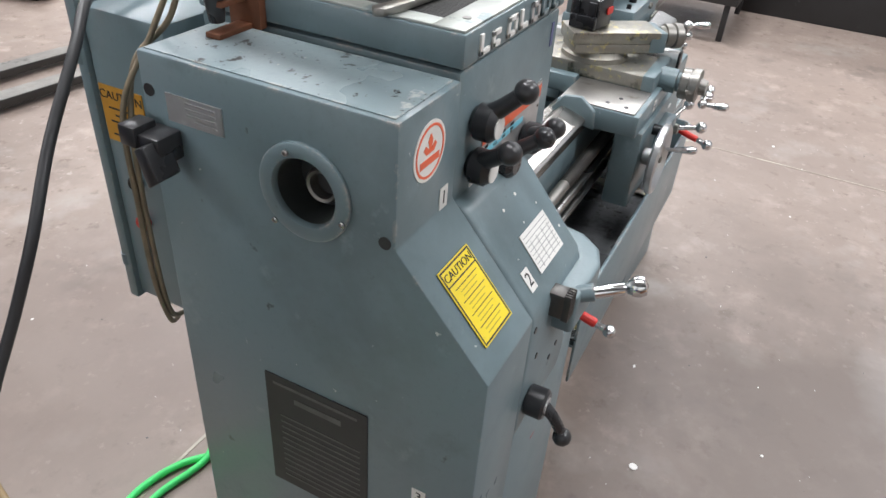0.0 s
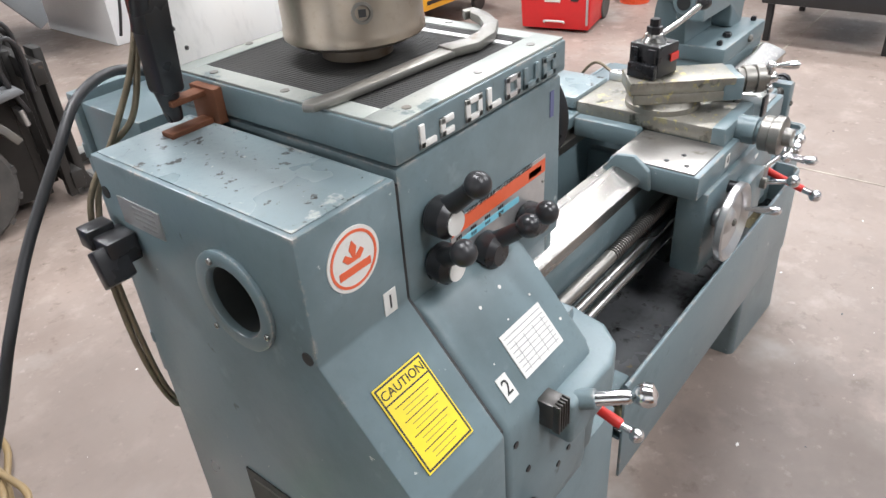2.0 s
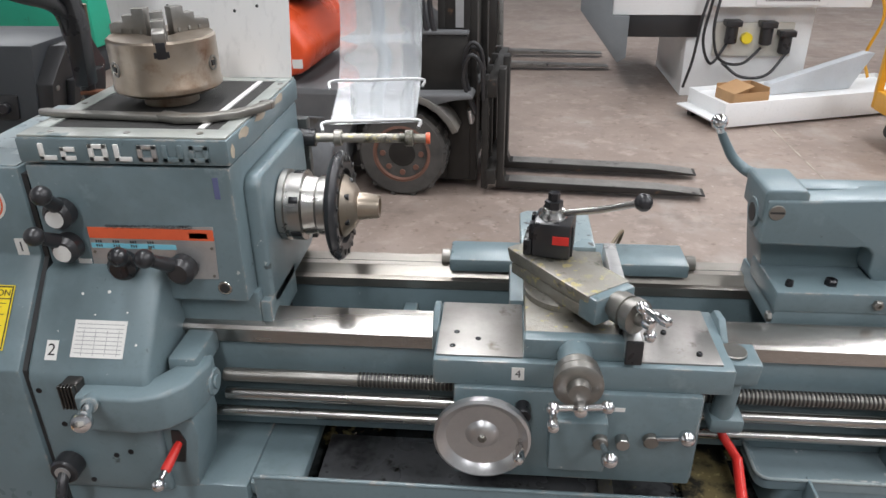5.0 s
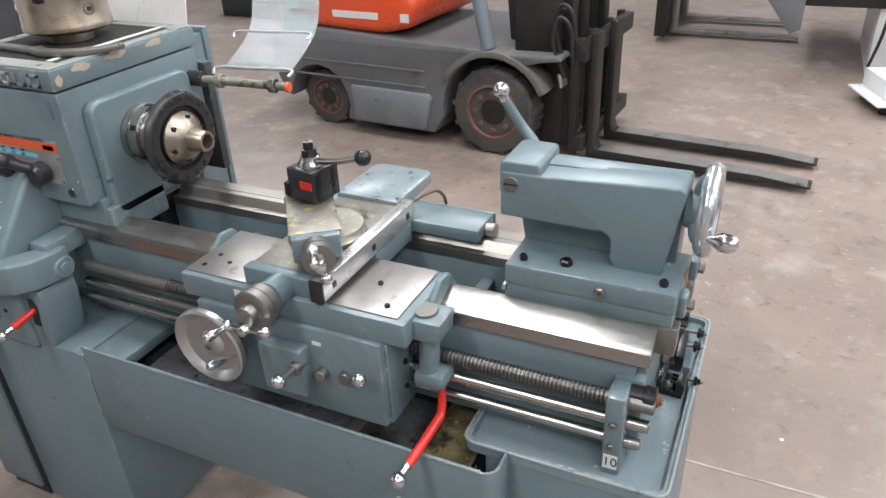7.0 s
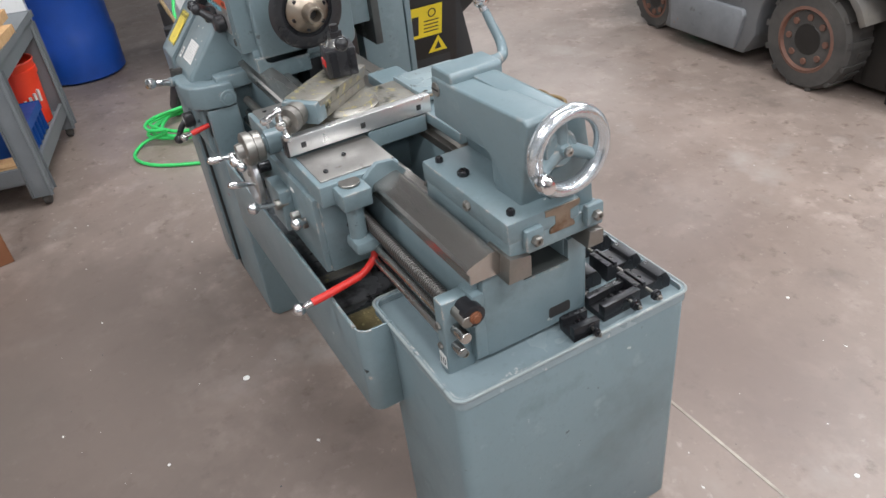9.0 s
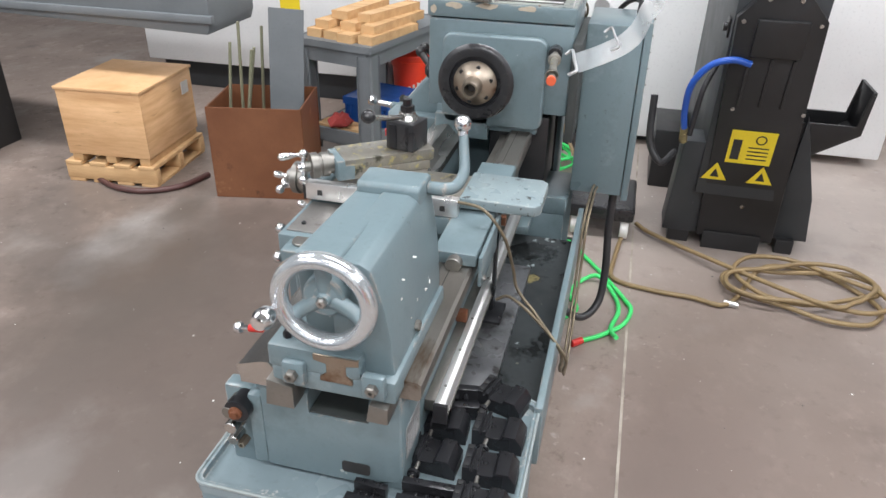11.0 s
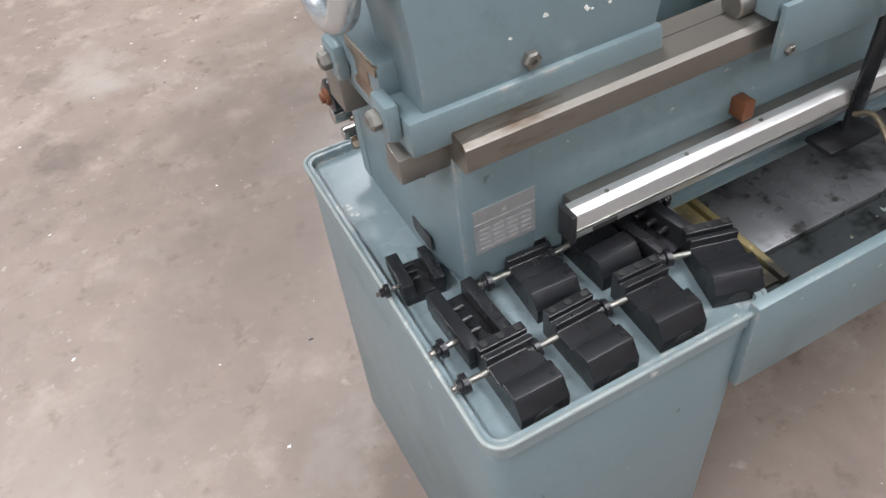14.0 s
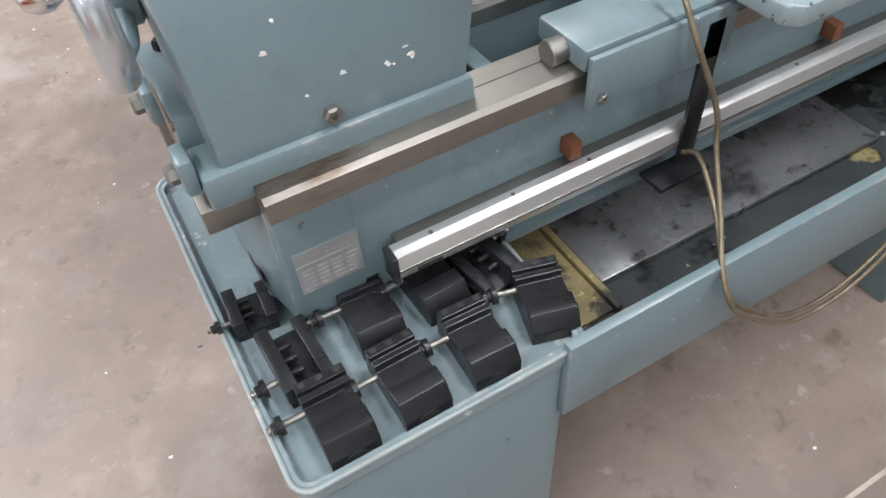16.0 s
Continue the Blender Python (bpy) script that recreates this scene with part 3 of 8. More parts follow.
# black knob clamp on the end cover
clampb = part("cable_clamp", add_box(B(), -0.045, -0.0005, 0.13, 0.175, 1.098, 1.14, 0.004), BLACK, cover, "black plastic cable clamp")
bm = B()
add_prism(bm, [(0.12, 1.088), (0.142, 1.072), (0.158, 1.126), (0.138, 1.136)], "x", -0.062, -0.02, 0.003)
add_box(bm, -0.05, -0.01, 0.165, 0.195, 1.12, 1.15, 0.003)
part("clamp_jaw", bm, BLACK, clampb)
# black box fills the dark gap under the cover
bm = B()
add_box(bm, -0.004, 0.15, -0.33, 0.18, 0.0, 0.054, 0.002)
part("dark_gap_fill", bm, BLACKPANEL, lathe)
part("seam", add_prism(B(), [(-0.2, 1.225), (-0.2, 1.06), (-0.342, 0.902), (-0.342, 0.06), (0.18, 0.06), (0.18, 1.225)], "x", 0.156, 0.168, 0), INK, lathe, "dark gap between cover and gearbox")

# pedestal under the headstock
bm = B()
add_prism(bm, [(-0.333, 0.02), (-0.31, 0.0), (0.262, 0.0), (0.262, 0.64), (-0.333, 0.64)], "x", 0.165, 0.535, 0.006)
pedl = part("pedestal", bm, PAINT, lathe, "grey-blue sheet-metal headstock pedestal, open at the back")
cut(pedl, add_box(B(), 0.175, 0.529, -0.05, 0.3, 0.03, 0.63, 0))
bm = B()
add_rev(bm, (0.22, 0.13, 0.4), (1, 0.13, 0.4), [(0, 0.06), (0.01, 0.1), (0.03, 0.115), (0.05, 0.118), (0.2, 0.118), (0.22, 0.112), (0.25, 0.09), (0.26, 0.03)], 32)
motor = part("drive_motor", bm, PAINT, lathe, "grey electric motor inside the pedestal")
part("motor_plate", add_box(B(), 0.32, 0.4, 0.243, 0.2495, 0.38, 0.43, 0.001), REDPL, motor, "small red rating plate")
part("motor_base", add_box(B(), 0.24, 0.46, 0.03, 0.23, 0.24, 0.29, 0.004), CHARCOAL, motor)
part("motor_shelf", add_box(B(), 0.176, 0.528, -0.04, 0.25, 0.215, 0.24, 0.003), PAINT, lathe)
bm = B()
add_box(bm, 0.395, 0.635, -0.315, 0.16, 0.60, 0.632, 0.008)
part("ledge", bm, PAINT, lathe)
# quick-change gearbox with sloping front
bm = B()
add_prism(bm, [(-0.19, 1.05), (-0.222, 1.046), (-0.343, 0.905), (-0.35, 0.885), (-0.35, 0.66), (-0.345, 0.625), (0.16, 0.625), (0.16, 1.05)], "x", 0.166, 0.393, 0.012, segs=3)
qbox = part("feed_gearbox", bm, PAINT, lathe, "grey-blue feed gearbox with sloped front")
GS = Matrix.Translation((0.28, -0.283, 0.974)) @ pose(0, 0, 0, 49.4, 0, 0)
QP = GS @ pose(0.015, -0.032, 0.0012)
plate = part("chart_plate", add_box(B(), -0.049, 0.049, -0.034, 0.034, 0, 0.0014, 0, QP), LABEL, qbox, "silver thread chart plate with fine print")
bm = B()
for i in range(8):
    add_box(bm, -0.044, 0.044, 0.026 - 0.0075 * i, 0.0272 - 0.0075 * i, 0.0014, 0.0018, 0, QP)
for i in range(4):
    add_box(bm, -0.03 + 0.022 * i, -0.0292 + 0.022 * i, -0.03, 0.016, 0.0014, 0.0018, 0, QP)
part("chart_print", bm, GREYINK, plate)
number_tag("2", GS @ pose(-0.07, -0.055, 0.0012), qbox, 0.022, 0.036)
for i, (u, v) in enumerate(((-0.065, -0.02), (0.0, 0.012), (0.06, 0.018), (0.085, -0.04), (-0.03, 0.05), (0.02, 0.055))):
    part("paint_chip", add_cyl(B(), GS @ Vector((u, v, 0.0004)), GS @ Vector((u, v, 0.0014)), 0.0012 + 0.0004 * i, 7, 0), LABEL, qbox)
# tumbler lever with toothed quadrant
bm = B()
add_box(bm, 0.244, 0.276, -0.372, -0.34, 0.852, 0.898, 0.004)
for i in range(5):
    add_box(bm, 0.245 + 0.0062 * i, 0.248 + 0.0062 * i, -0.382, -0.37, 0.85, 0.9, 0.001)
part("tooth_quadrant", bm, THREAD, lathe, "toothed selector quadrant")
bm = B()
add_prism(bm, [(0.272, -0.386), (0.385, -0.388), (0.43, -0.372), (0.462, -0.335), (0.476, -0.27), (0.47, -0.235), (0.42, -0.275), (0.38, -0.335), (0.272, -0.345)], "z", 0.806, 0.884, 0.008, segs=3)
add_cyl(bm, (0.445, -0.262, 0.835), (0.478, -0.262, 0.835), 0.027, 28, 0.003)
add_cyl(bm, (0.476, -0.262, 0.835), (0.482, -0.262, 0.835), 0.014, 20, 0.001)
add_box(bm, 0.4, 0.458, -0.285, -0.17, 0.85, 0.9, 0.01)
lever_arm = part("tumbler_arm", bm, PAINT, lathe, "curved painted feed-selector arm")
bm = B()
add_cyl(bm, (0.298, -0.37, 0.868), (0.31, -0.402, 0.878), 0.015, 18)
part("plunger_boss", bm, PAINT, lever_arm)
bm = B()
add_rev(bm, (0.309, -0.4, 0.877), (0.338, -0.466, 0.898), [(0, 0.0105), (0.048, 0.0105), (0.052, 0.008), (0.056, 0.011), (0.062, 0.0155), (0.072, 0.018), (0.082, 0.0155), (0.088, 0.0)], 22)
part("plunger_knob", bm, CHROME, lever_arm, "chrome plunger knob")
bm = B()
add_prism(bm, [(0.36, 0.632), (0.44, 0.632), (0.46, 0.76), (0.455, 0.8), (0.37, 0.8)], "y", -0.335, -0.235, 0.006)
lsb = part("lever_housing", bm, PAINT, lathe)
part("lever_slot", add_prism(B(), [(0.405, 0.70), (0.425, 0.70), (0.435, 0.75), (0.425, 0.775), (0.41, 0.775)], "y", -0.338, -0.334, 0), INK, lsb)
bm = B()
add_rev(bm, (0.42, -0.335, 0.745), (0.416, -0.421, 0.727), [(0, 0.007), (0.02, 0.0085), (0.06, 0.0095), (0.064, 0.007)], 16)
rl = part("clutch_lever", bm, RED, lathe, "red clutch lever")
bm = B()
add_ball(bm, (0.416, -0.424, 0.7255), 0.0125)
add_cyl(bm, (0.4165, -0.395, 0.732), (0.416, -0.418, 0.7275), 0.0065)
part("ball_knob", bm, CHROME, rl, "chrome ball knob")
bm = B()
add_cyl(bm, (0.208, -0.349, 0.70), (0.208, -0.385, 0.70), 0.027, 28, 0.004)
add_tube(bm, [(0.208, -0.378, 0.70), (0.209, -0.398, 0.682), (0.21, -0.412, 0.66), (0.211, -0.418, 0.646)], 0.011, 12, 6, 0.009)
add_ball(bm, (0.211, -0.42, 0.642), 0.0165)
fk = part("feed_handle", bm, BLACK, lathe, "black crank handle with silver hub")
part("hub_cap", add_cyl(B(), (0.208, -0.3845, 0.70), (0.208, -0.387, 0.70), 0.015, 24, 0), PLATE, fk)
for px, pz in ((0.185, 0.865), (0.215, 0.79), (0.3, 0.72), (0.33, 0.73), (0.24, 0.655)):
    part("oil_plug", add_cyl(B(), (px, -0.3495, pz), (px, -0.3515, pz), 0.0055, 12, 0), OXIDE, qbox)

# headstock casting
bm = B()
add_box(bm, 0.168, 0.541, -0.2, 0.235, 0.975, 1.243, 0.006)
head = part("headstock", bm, PAINT, lathe, "grey-blue cast headstock")
bm = B()
add_box(bm, 0.38, 0.55, -0.17, 0.15, 0.91, 0.98, 0.004)
part("headstock_foot", bm, PAINT, head)
bm = B()
add_box(bm, 0.166, 0.546, -0.204, 0.238, 1.247, 1.294, 0.005)
cap = part("headstock_cap", bm, PAINT, lathe, "headstock cap with chipped bare rim")
for r in ((0.17, 0.542, -0.2, -0.153), (0.17, 0.542, 0.193, 0.234), (0.17, 0.203, -0.153, 0.193), (0.513, 0.542, -0.153, 0.193)):
    part("cap_rim", add_box(B(), r[0], r[1], r[2], r[3], 1.2935, 1.2975, 0.0012), RIMTOP, cap, "bare chipped metal rim")
bm = B()
ribs = [(0.203, 1.291)]
for i in range(58):
    x = 0.206 + 0.0053 * i
    ribs += [(x, 1.2956), (x, 1.2962), (x + 0.0036, 1.2962), (x + 0.0036, 1.2956)]
add_prism(bm, ribs + [(0.513, 1.291)], "y", -0.153, 0.193, 0)
part("ribbed_mat", bm, MAT, cap, "black ribbed rubber mat")
part("mat_strip", add_box(B(), 0.474, 0.486, -0.15, 0.19, 1.295, 1.2985, 0.001), SHEETALU, cap)
for sx, sy in ((0.22, -0.178), (0.36, -0.18), (0.49, -0.178), (0.53, 0.0), (0.186, 0.0), (0.186, 0.15), (0.53, 0.17), (0.3, 0.214)):
    part("cap_screw", add_cyl(B(), (sx, sy, 1.2973), (sx, sy, 1.2985), 0.0062, 14, 0), DULLSTEEL, cap)
for k, (y, z, w, h) in enumerate(((-0.12, 1.283, 0.03, 0.013), (-0.02, 1.286, 0.05, 0.011), (0.1, 1.284, 0.035, 0.012), (-0.185, 1.268, 0.012, 0.016))):
    rk = random.Random(30 + k)
    pts = [(y + w * rk.uniform(0.55, 1.0) * math.cos(0.7 * q), z + h * rk.uniform(0.5, 0.95) * math.sin(0.7 * q)) for q in range(9)]
    part("paint_chip", add_prism(B(), pts, "x", 0.5455, 0.5468, 0), CHIPTAN, cap, "bare tan patch where paint has flaked")
# raised maker's bars in place of lettering: seven plain blocks
for i, (u, wd) in enumerate(((0.208, 0.03), (0.247, 0.026), (0.298, 0.034), (0.344, 0.03), (0.386, 0.034), (0.43, 0.036), (0.478, 0.034))):
    z0, z1 = 1.2545, 1.2845
    bm = B()
    add_box(bm, u, u + wd, -0.2075, -0.2035, z0, z0 + 0.008, 0.001)
    add_box(bm, u, u + 0.009, -0.2075, -0.2035, z0, z1 if i != 1 else z1 - 0.006, 0.001)
    if i in (1, 2, 4, 6):
        add_box(bm, u, u + wd, -0.2075, -0.2035, (z1 if i != 1 else z1 - 0.006) - 0.008, z1 if i != 1 else z1 - 0.006, 0.001)
    if i in (2, 4, 5, 6):
        add_box(bm, u + wd - 0.009, u + wd, -0.2075, -0.2035, z0, z1, 0.001)
    part("raised_block", bm, LABEL if i < 4 else (PLATE if i < 5 else PAINT), cap, "worn raised emblem block")
# bearing flange and its bevelled plate
bm = B()
fl = round_rect(-0.15, 0.165, 0.93, 1.208, 0.03)
add_prism(bm, fl, "x", 0.538, 0.572, 0.008, segs=3)
add_box(bm, 0.55, 0.572, -0.17, 0.0, 0.885, 0.96, 0.004)
part("bearing_flange", bm, PAINT, head, "raised spindle bearing flange")
part("sight_glass", add_cyl(B(), (0.499, -0.1995, 1.005), (0.499, -0.2025, 1.005), 0.0135, 24, 0.001), STEEL, head)
part("sight_dark", add_cyl(B(), (0.499, -0.2022, 1.005), (0.499, -0.2032, 1.005), 0.0095, 20, 0), INK, head)
part("tape_mark", add_box(B(), 0.508, 0.518, -0.2012, -0.2, 1.185, 1.225, 0), surface("violet_tape", (0.1, 0.11, 0.22), (0.12, 0.13, 0.25), 0.6), head)
# speed plate
sp_plate = part("speed_plate", add_prism(B(), [(0.252, 1.018), (0.49, 1.024), (0.495, 1.131), (0.258, 1.124)], "y", -0.2018, -0.1995, 0), PLATE, head, "brushed metal speed plate with orange and blue bands")
for nm, z0, z1, x1, mt in (("orange_band", 1.103, 1.125, 0.494, ORANGEINK), ("cyan_band", 1.083, 1.093, 0.42, CYAN), ("brown_patch", 1.107, 1.118, 0.0, HOSEBROWN)):
    xa = 0.258 if nm != "brown_patch" else 0.448
    xb = x1 if nm != "brown_patch" else 0.482
    part(nm, add_box(B(), xa, xb, -0.2023, -0.2016, z0, z1, 0), mt, sp_plate)
bm = B()
part("plate_words", add_text(B(), "STOP SPINDLE TO CHANGE SPEED", 0.0105, Matrix.Translation((0.375, -0.2022, 1.1275)) @ FRONT @ pose(0, 0, 0, 0, 0, 1)), INK, sp_plate)
for i in range(4):
    for j in range(2):
        for k in range(3):
            add_box(bm, 0.268 + 0.033 * i + 0.0045 * k, 0.2705 + 0.033 * i + 0.0045 * k, -0.2026, -0.2019, 1.0855 + 0.0085 * j, 1.0905 + 0.0085 * j, 0)
part("plate_print", bm, INK, sp_plate)
for sx, sz in ((0.26, 1.026), (0.483, 1.031), (0.487, 1.088), (0.262, 1.075), (0.37, 1.085), (0.37, 1.03)):
    part("plate_screw", add_cyl(B(), (sx, -0.2015, sz), (sx, -0.2035, sz), 0.003, 10, 0), DULLSTEEL, sp_plate)


def shift_handle(x, z, kx, kz, label, disc):
    bm = B()
    add_cyl(bm, (x, -0.199, z), (x, -0.238, z), 0.027, 28, 0.009)
    a, k = Vector((x, -0.226, z)), Vector((kx, -0.268, kz))
    side = Vector((kx - x, 0, kz - z)).normalized() * 0.014
    add_tube(bm, [Vector((x, -0.222, z)) + side, Vector((x, -0.238, z)) + side * 1.9, k], 0.0145, 14, 6, 0.0115)
    add_ball(bm, k, 0.0175)
    h = part("shift_handle", bm, BLACK, head, label)
    if disc:
        part("handle_disc", add_cyl(B(), (x, -0.2375, z - 0.003), (x, -0.2395, z - 0.003), 0.0165, 26, 0), LABEL, h, "white speed disc")


shift_handle(0.225, 1.158, 0.234, 1.213, "black gear-shift handle with white disc", True)
shift_handle(0.222, 1.09, 0.2, 1.135, "black gear-shift handle with white disc", True)
shift_handle(0.322, 1.056, 0.345, 1.1, "black gear-shift handle", False)
shift_handle(0.431, 1.052, 0.392, 1.098, "black gear-shift handle", False)
part("small_label", add_box(B(), 0.225, 0.25, -0.2014, -0.2, 1.045, 1.058, 0), LABEL, head)

# spindle nose
bm = B()
SPY = -0.02
SPA, SPB = (0.575, SPY, SP), (2, SPY, SP)
add_rev(bm, SPA, SPB, [(0, 0.072), (0.012, 0.072), (0.014, 0.066), (0.02, 0.066), (0.022, 0.071), (0.045, 0.071), (0.047, 0.06), (0.07, 0.056), (0.075, 0.06), (0.09, 0.06), (0.093, 0.055), (0.1, 0.055)], 44)
spn = part("spindle_nut", bm, STEEL, lathe, "bright steel spindle locking nut")
for i in range(6):
    a = i * math.pi / 3
    part("nut_slot", add_box(B(), 0.6, 0.618, -0.0065, 0.0065, 0.064, 0.0722, 0.001, Matrix.Translation((0, SPY, SP)) @ Matrix.Rotation(a, 4, "X")), OXIDE, spn)
bm = B()
add_rev(bm, (0.676, SPY, SP), SPB, [(0, 0.074), (0.0, 0.098), (0.004, 0.106), (0.012, 0.111), (0.02, 0.106), (0.024, 0.098), (0.022, 0.076), (0.012, 0.074)], 56, False)
ringp = part("chuck_ring", bm, BLACK, lathe, "black spindle ring with drilled holes")
bm = B()
add_rev(bm, (0.68, SPY, SP), SPB, [(0, 0.05), (0.0, 0.08), (0.008, 0.08), (0.008, 0.05)], 48, False)
part("ring_web", bm, OXIDE, ringp)
for i in range(18):
    a = i * math.pi / 9
    part("ring_hole", add_cyl(B(), (0.7005, SPY + 0.094 * math.cos(a), SP + 0.094 * math.sin(a)), (0.7025, SPY + 0.094 * math.cos(a), SP + 0.094 * math.sin(a)), 0.0058, 10, 0), INK, ringp)
bm = B()
add_rev(bm, (0.692, SPY, SP), SPB, [(0, 0.063), (0.006, 0.063), (0.009, 0.06), (0.026, 0.043), (0.032, 0.033), (0.034, 0.0285), (0.072, 0.024), (0.075, 0.0225), (0.075, 0.017), (0.05, 0.0145), (0.02, 0.0125)], 40, False)
nose = part("spindle_nose", bm, CHUCKSTEEL, lathe, "tapered steel spindle nose with hollow bore")
for i in range(6):
    a = i * math.pi / 3 + 0.3
    part("nose_hole", add_cyl(B(), (0.703, SPY + 0.05 * math.cos(a), SP + 0.05 * math.sin(a)), (0.7135, SPY + 0.05 * math.cos(a), SP + 0.05 * math.sin(a)), 0.006, 12, 0), OXIDE, nose)
part("nose_bore", add_cyl(B(), (0.71, SPY, SP), (0.735, SPY, SP), 0.0133, 20, 0), INK, nose)

# bed
bm = B()
prof_f = [(-0.182, 0.873), (-0.182, 0.895), (-0.188, 0.899), (-0.188, 0.905), (-0.182, 0.911), (-0.137, 0.925), (-0.126, 0.925), (-0.098, 0.895), (-0.08, 0.895), (-0.08, 0.873)]
add_prism(bm, prof_f, "x", 0.39, 1.825, 0)
bed = part("front_way", bm, WAYSTEEL, lathe, "ground steel front bed way", 20)
bm = B()
add_prism(bm, [(0.04, 0.88), (0.04, 0.90), (0.058, 0.9), (0.074, 0.918), (0.131, 0.918), (0.137, 0.912), (0.137, 0.885), (0.132, 0.88)], "x", 0.55, 1.80, 0)
part("rear_way", bm, REARWAY, lathe, "ground steel rear bed way", 20)
part("way_groove", add_box(B(), 0.56, 1.8, 0.0925, 0.094, 0.917, 0.9184, 0), INK, lathe)
bedb = part("bed_casting", add_box(B(), 0.39, 1.80, -0.172, -0.092, 0.66, 0.874, 0.004), PAINT, lathe, "grey-blue cast bed wall")
part("bed_wall", add_box(B(), 0.54, 1.80, 0.045, 0.104, 0.66, 0.8795, 0.004), PAINT, lathe)
part("bed_floor", add_box(B(), 0.39, 1.80, -0.15, 0.11, 0.645, 0.659, 0.002), PAINT, lathe)
for x in (0.8, 1.1, 1.42):
    part("bed_web", add_box(B(), x, x + 0.03, -0.1, 0.05, 0.66, 0.84, 0.004), PAINT, lathe)
# dark sheet over the bed floor between the ways
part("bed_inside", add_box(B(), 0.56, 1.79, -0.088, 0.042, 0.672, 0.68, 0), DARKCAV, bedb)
bm = B()
add_prism(bm, [(1.7, -0.155), (1.818, -0.155), (1.818, 0.025), (1.798, 0.106), (1.7, 0.106)], "z", 0.676, 0.868, 0.006)
add_box(bm, 1.71, 1.815, -0.15, -0.045, 0.659, 0.68, 0.003)
add_box(bm, 1.71, 1.795, 0.03, 0.1, 0.659, 0.68, 0.003)
bend = part("bed_end", bm, PAINT, lathe, "rounded bed end casting")
cut(bend, add_box(B(), 1.6, 1.83, -0.062, 0.048, 0.822, 0.9, 0))
bm = B()
add_prism(bm, [(-0.12, 0.862), (-0.068, 0.862), (-0.068, 0.908), (-0.115, 0.917)], "x", 1.78, 1.856, 0.002)
part("inner_way_stub", bm, DULLSTEEL, lathe)
part("inner_way_stub", add_prism(B(), [(0.06, 0.868), (0.098, 0.868), (0.098, 0.90), (0.066, 0.905)], "x", 1.78, 1.858, 0.002), DULLSTEEL, lathe)
# dark sheet in the notch paints the shade under the tailstock base
part("bed_cavity_shade", add_box(B(), 1.702, 1.815, -0.0615, 0.0475, 0.8225, 0.826, 0), DARKCAV, lathe, "dark sheet painted as shade between the ways")
# flat black patch paints the shade of a recess in the casting
part("painted_recess", add_prism(B(), round_rect(-0.005, 0.048, 0.70, 0.726, 0.006), "x", 1.8175, 1.8188, 0), INK, lathe)
npl = part("name_plate", add_box(B(), 1.702, 1.785, 0.1035, 0.1075, 0.727, 0.797, 0), PLATE, lathe, "metal plate with fine unreadable print")
bm = B()
for i in range(4):
    for k in range(5):
        add_box(bm, 1.708 + 0.019 * i, 1.722 + 0.019 * i, 0.1073, 0.1079, 0.732 + 0.0075 * k, 0.736 + 0.0075 * k, 0)
add_box(bm, 1.702, 1.785, 0.1073, 0.1079, 0.774, 0.776, 0)
add_prism(bm, [(1.74, 0.781), (1.748, 0.781), (1.744, 0.789)], "y", 0.1073, 0.1079, 0)
part("name_plate_print", bm, GREYINK, npl)
# lead screw, feed rod, control rod and their end bracket
for nm, y, z, r, x0, x1, mt in (("lead_screw", -0.205, 0.81, 0.0135, 0.47, 1.845, DULLSTEEL), ("feed_rod", -0.21, 0.768, 0.0125, 0.47, 1.84, STEEL), ("control_rod", -0.215, 0.728, 0.0105, 0.42, 1.83, STEEL)):
    part(nm, add_cyl(B(), (x0, y, z), (x1, y, z), r, 20), mt, lathe, "long steel " + nm.replace("_", " "))
bm = B()
for i in range(150):
    x = 0.74 + 0.0078 * i
    if x < 1.76:
        add_rev(bm, (x, -0.205, 0.81), (x + 1, -0.205, 0.81), [(0, 0.0136), (0.0018, 0.0155), (0.0036, 0.0155), (0.0054, 0.0136)], 14)
part("screw_thread", bm, THREAD, lathe)
bm = B()
add_box(bm, 1.765, 1.80, -0.236, -0.172, 0.652, 0.835, 0.006)
add_box(bm, 1.765, 1.82, -0.18, -0.152, 0.68, 0.84, 0.006)
bracket10 = part("rod_bracket", bm, PAINT, lathe, "painted rod end bracket")
number_tag("10", Matrix.Translation((1.7825, -0.2362, 0.688)) @ FRONT, bracket10, 0.026, 0.032)
bm = B()
add_rev(bm, (1.80, -0.19, 0.815), (2, -0.19, 0.815), [(0, 0.02), (0.022, 0.02), (0.024, 0.0235), (0.042, 0.0235), (0.044, 0.02), (0.044, 0.013)], 24)
sen = part("screw_end_nut", bm, OXIDE, bracket10, "black bearing nut")
part("nut_face", add_rev(B(), (1.838, -0.19, 0.815), (2, -0.19, 0.815), [(0, 0.0135), (0.01, 0.0125), (0.012, 0.008), (0.016, 0.0075)], 18), BROWN, sen, "rusty screw end")
for z, l in ((0.762, 0.018), (0.712, 0.022)):
    bolt("rod_end", (1.80, -0.205, z), (1, 0, 0), 0.0095, l, bracket10, CHUCKSTEEL)
for y, z in ((-0.2365, 0.775), (-0.2365, 0.725)):
    bolt("bracket_bolt", (1.782, y, z), (0, -1, 0), 0.008, 0.006, bracket10)

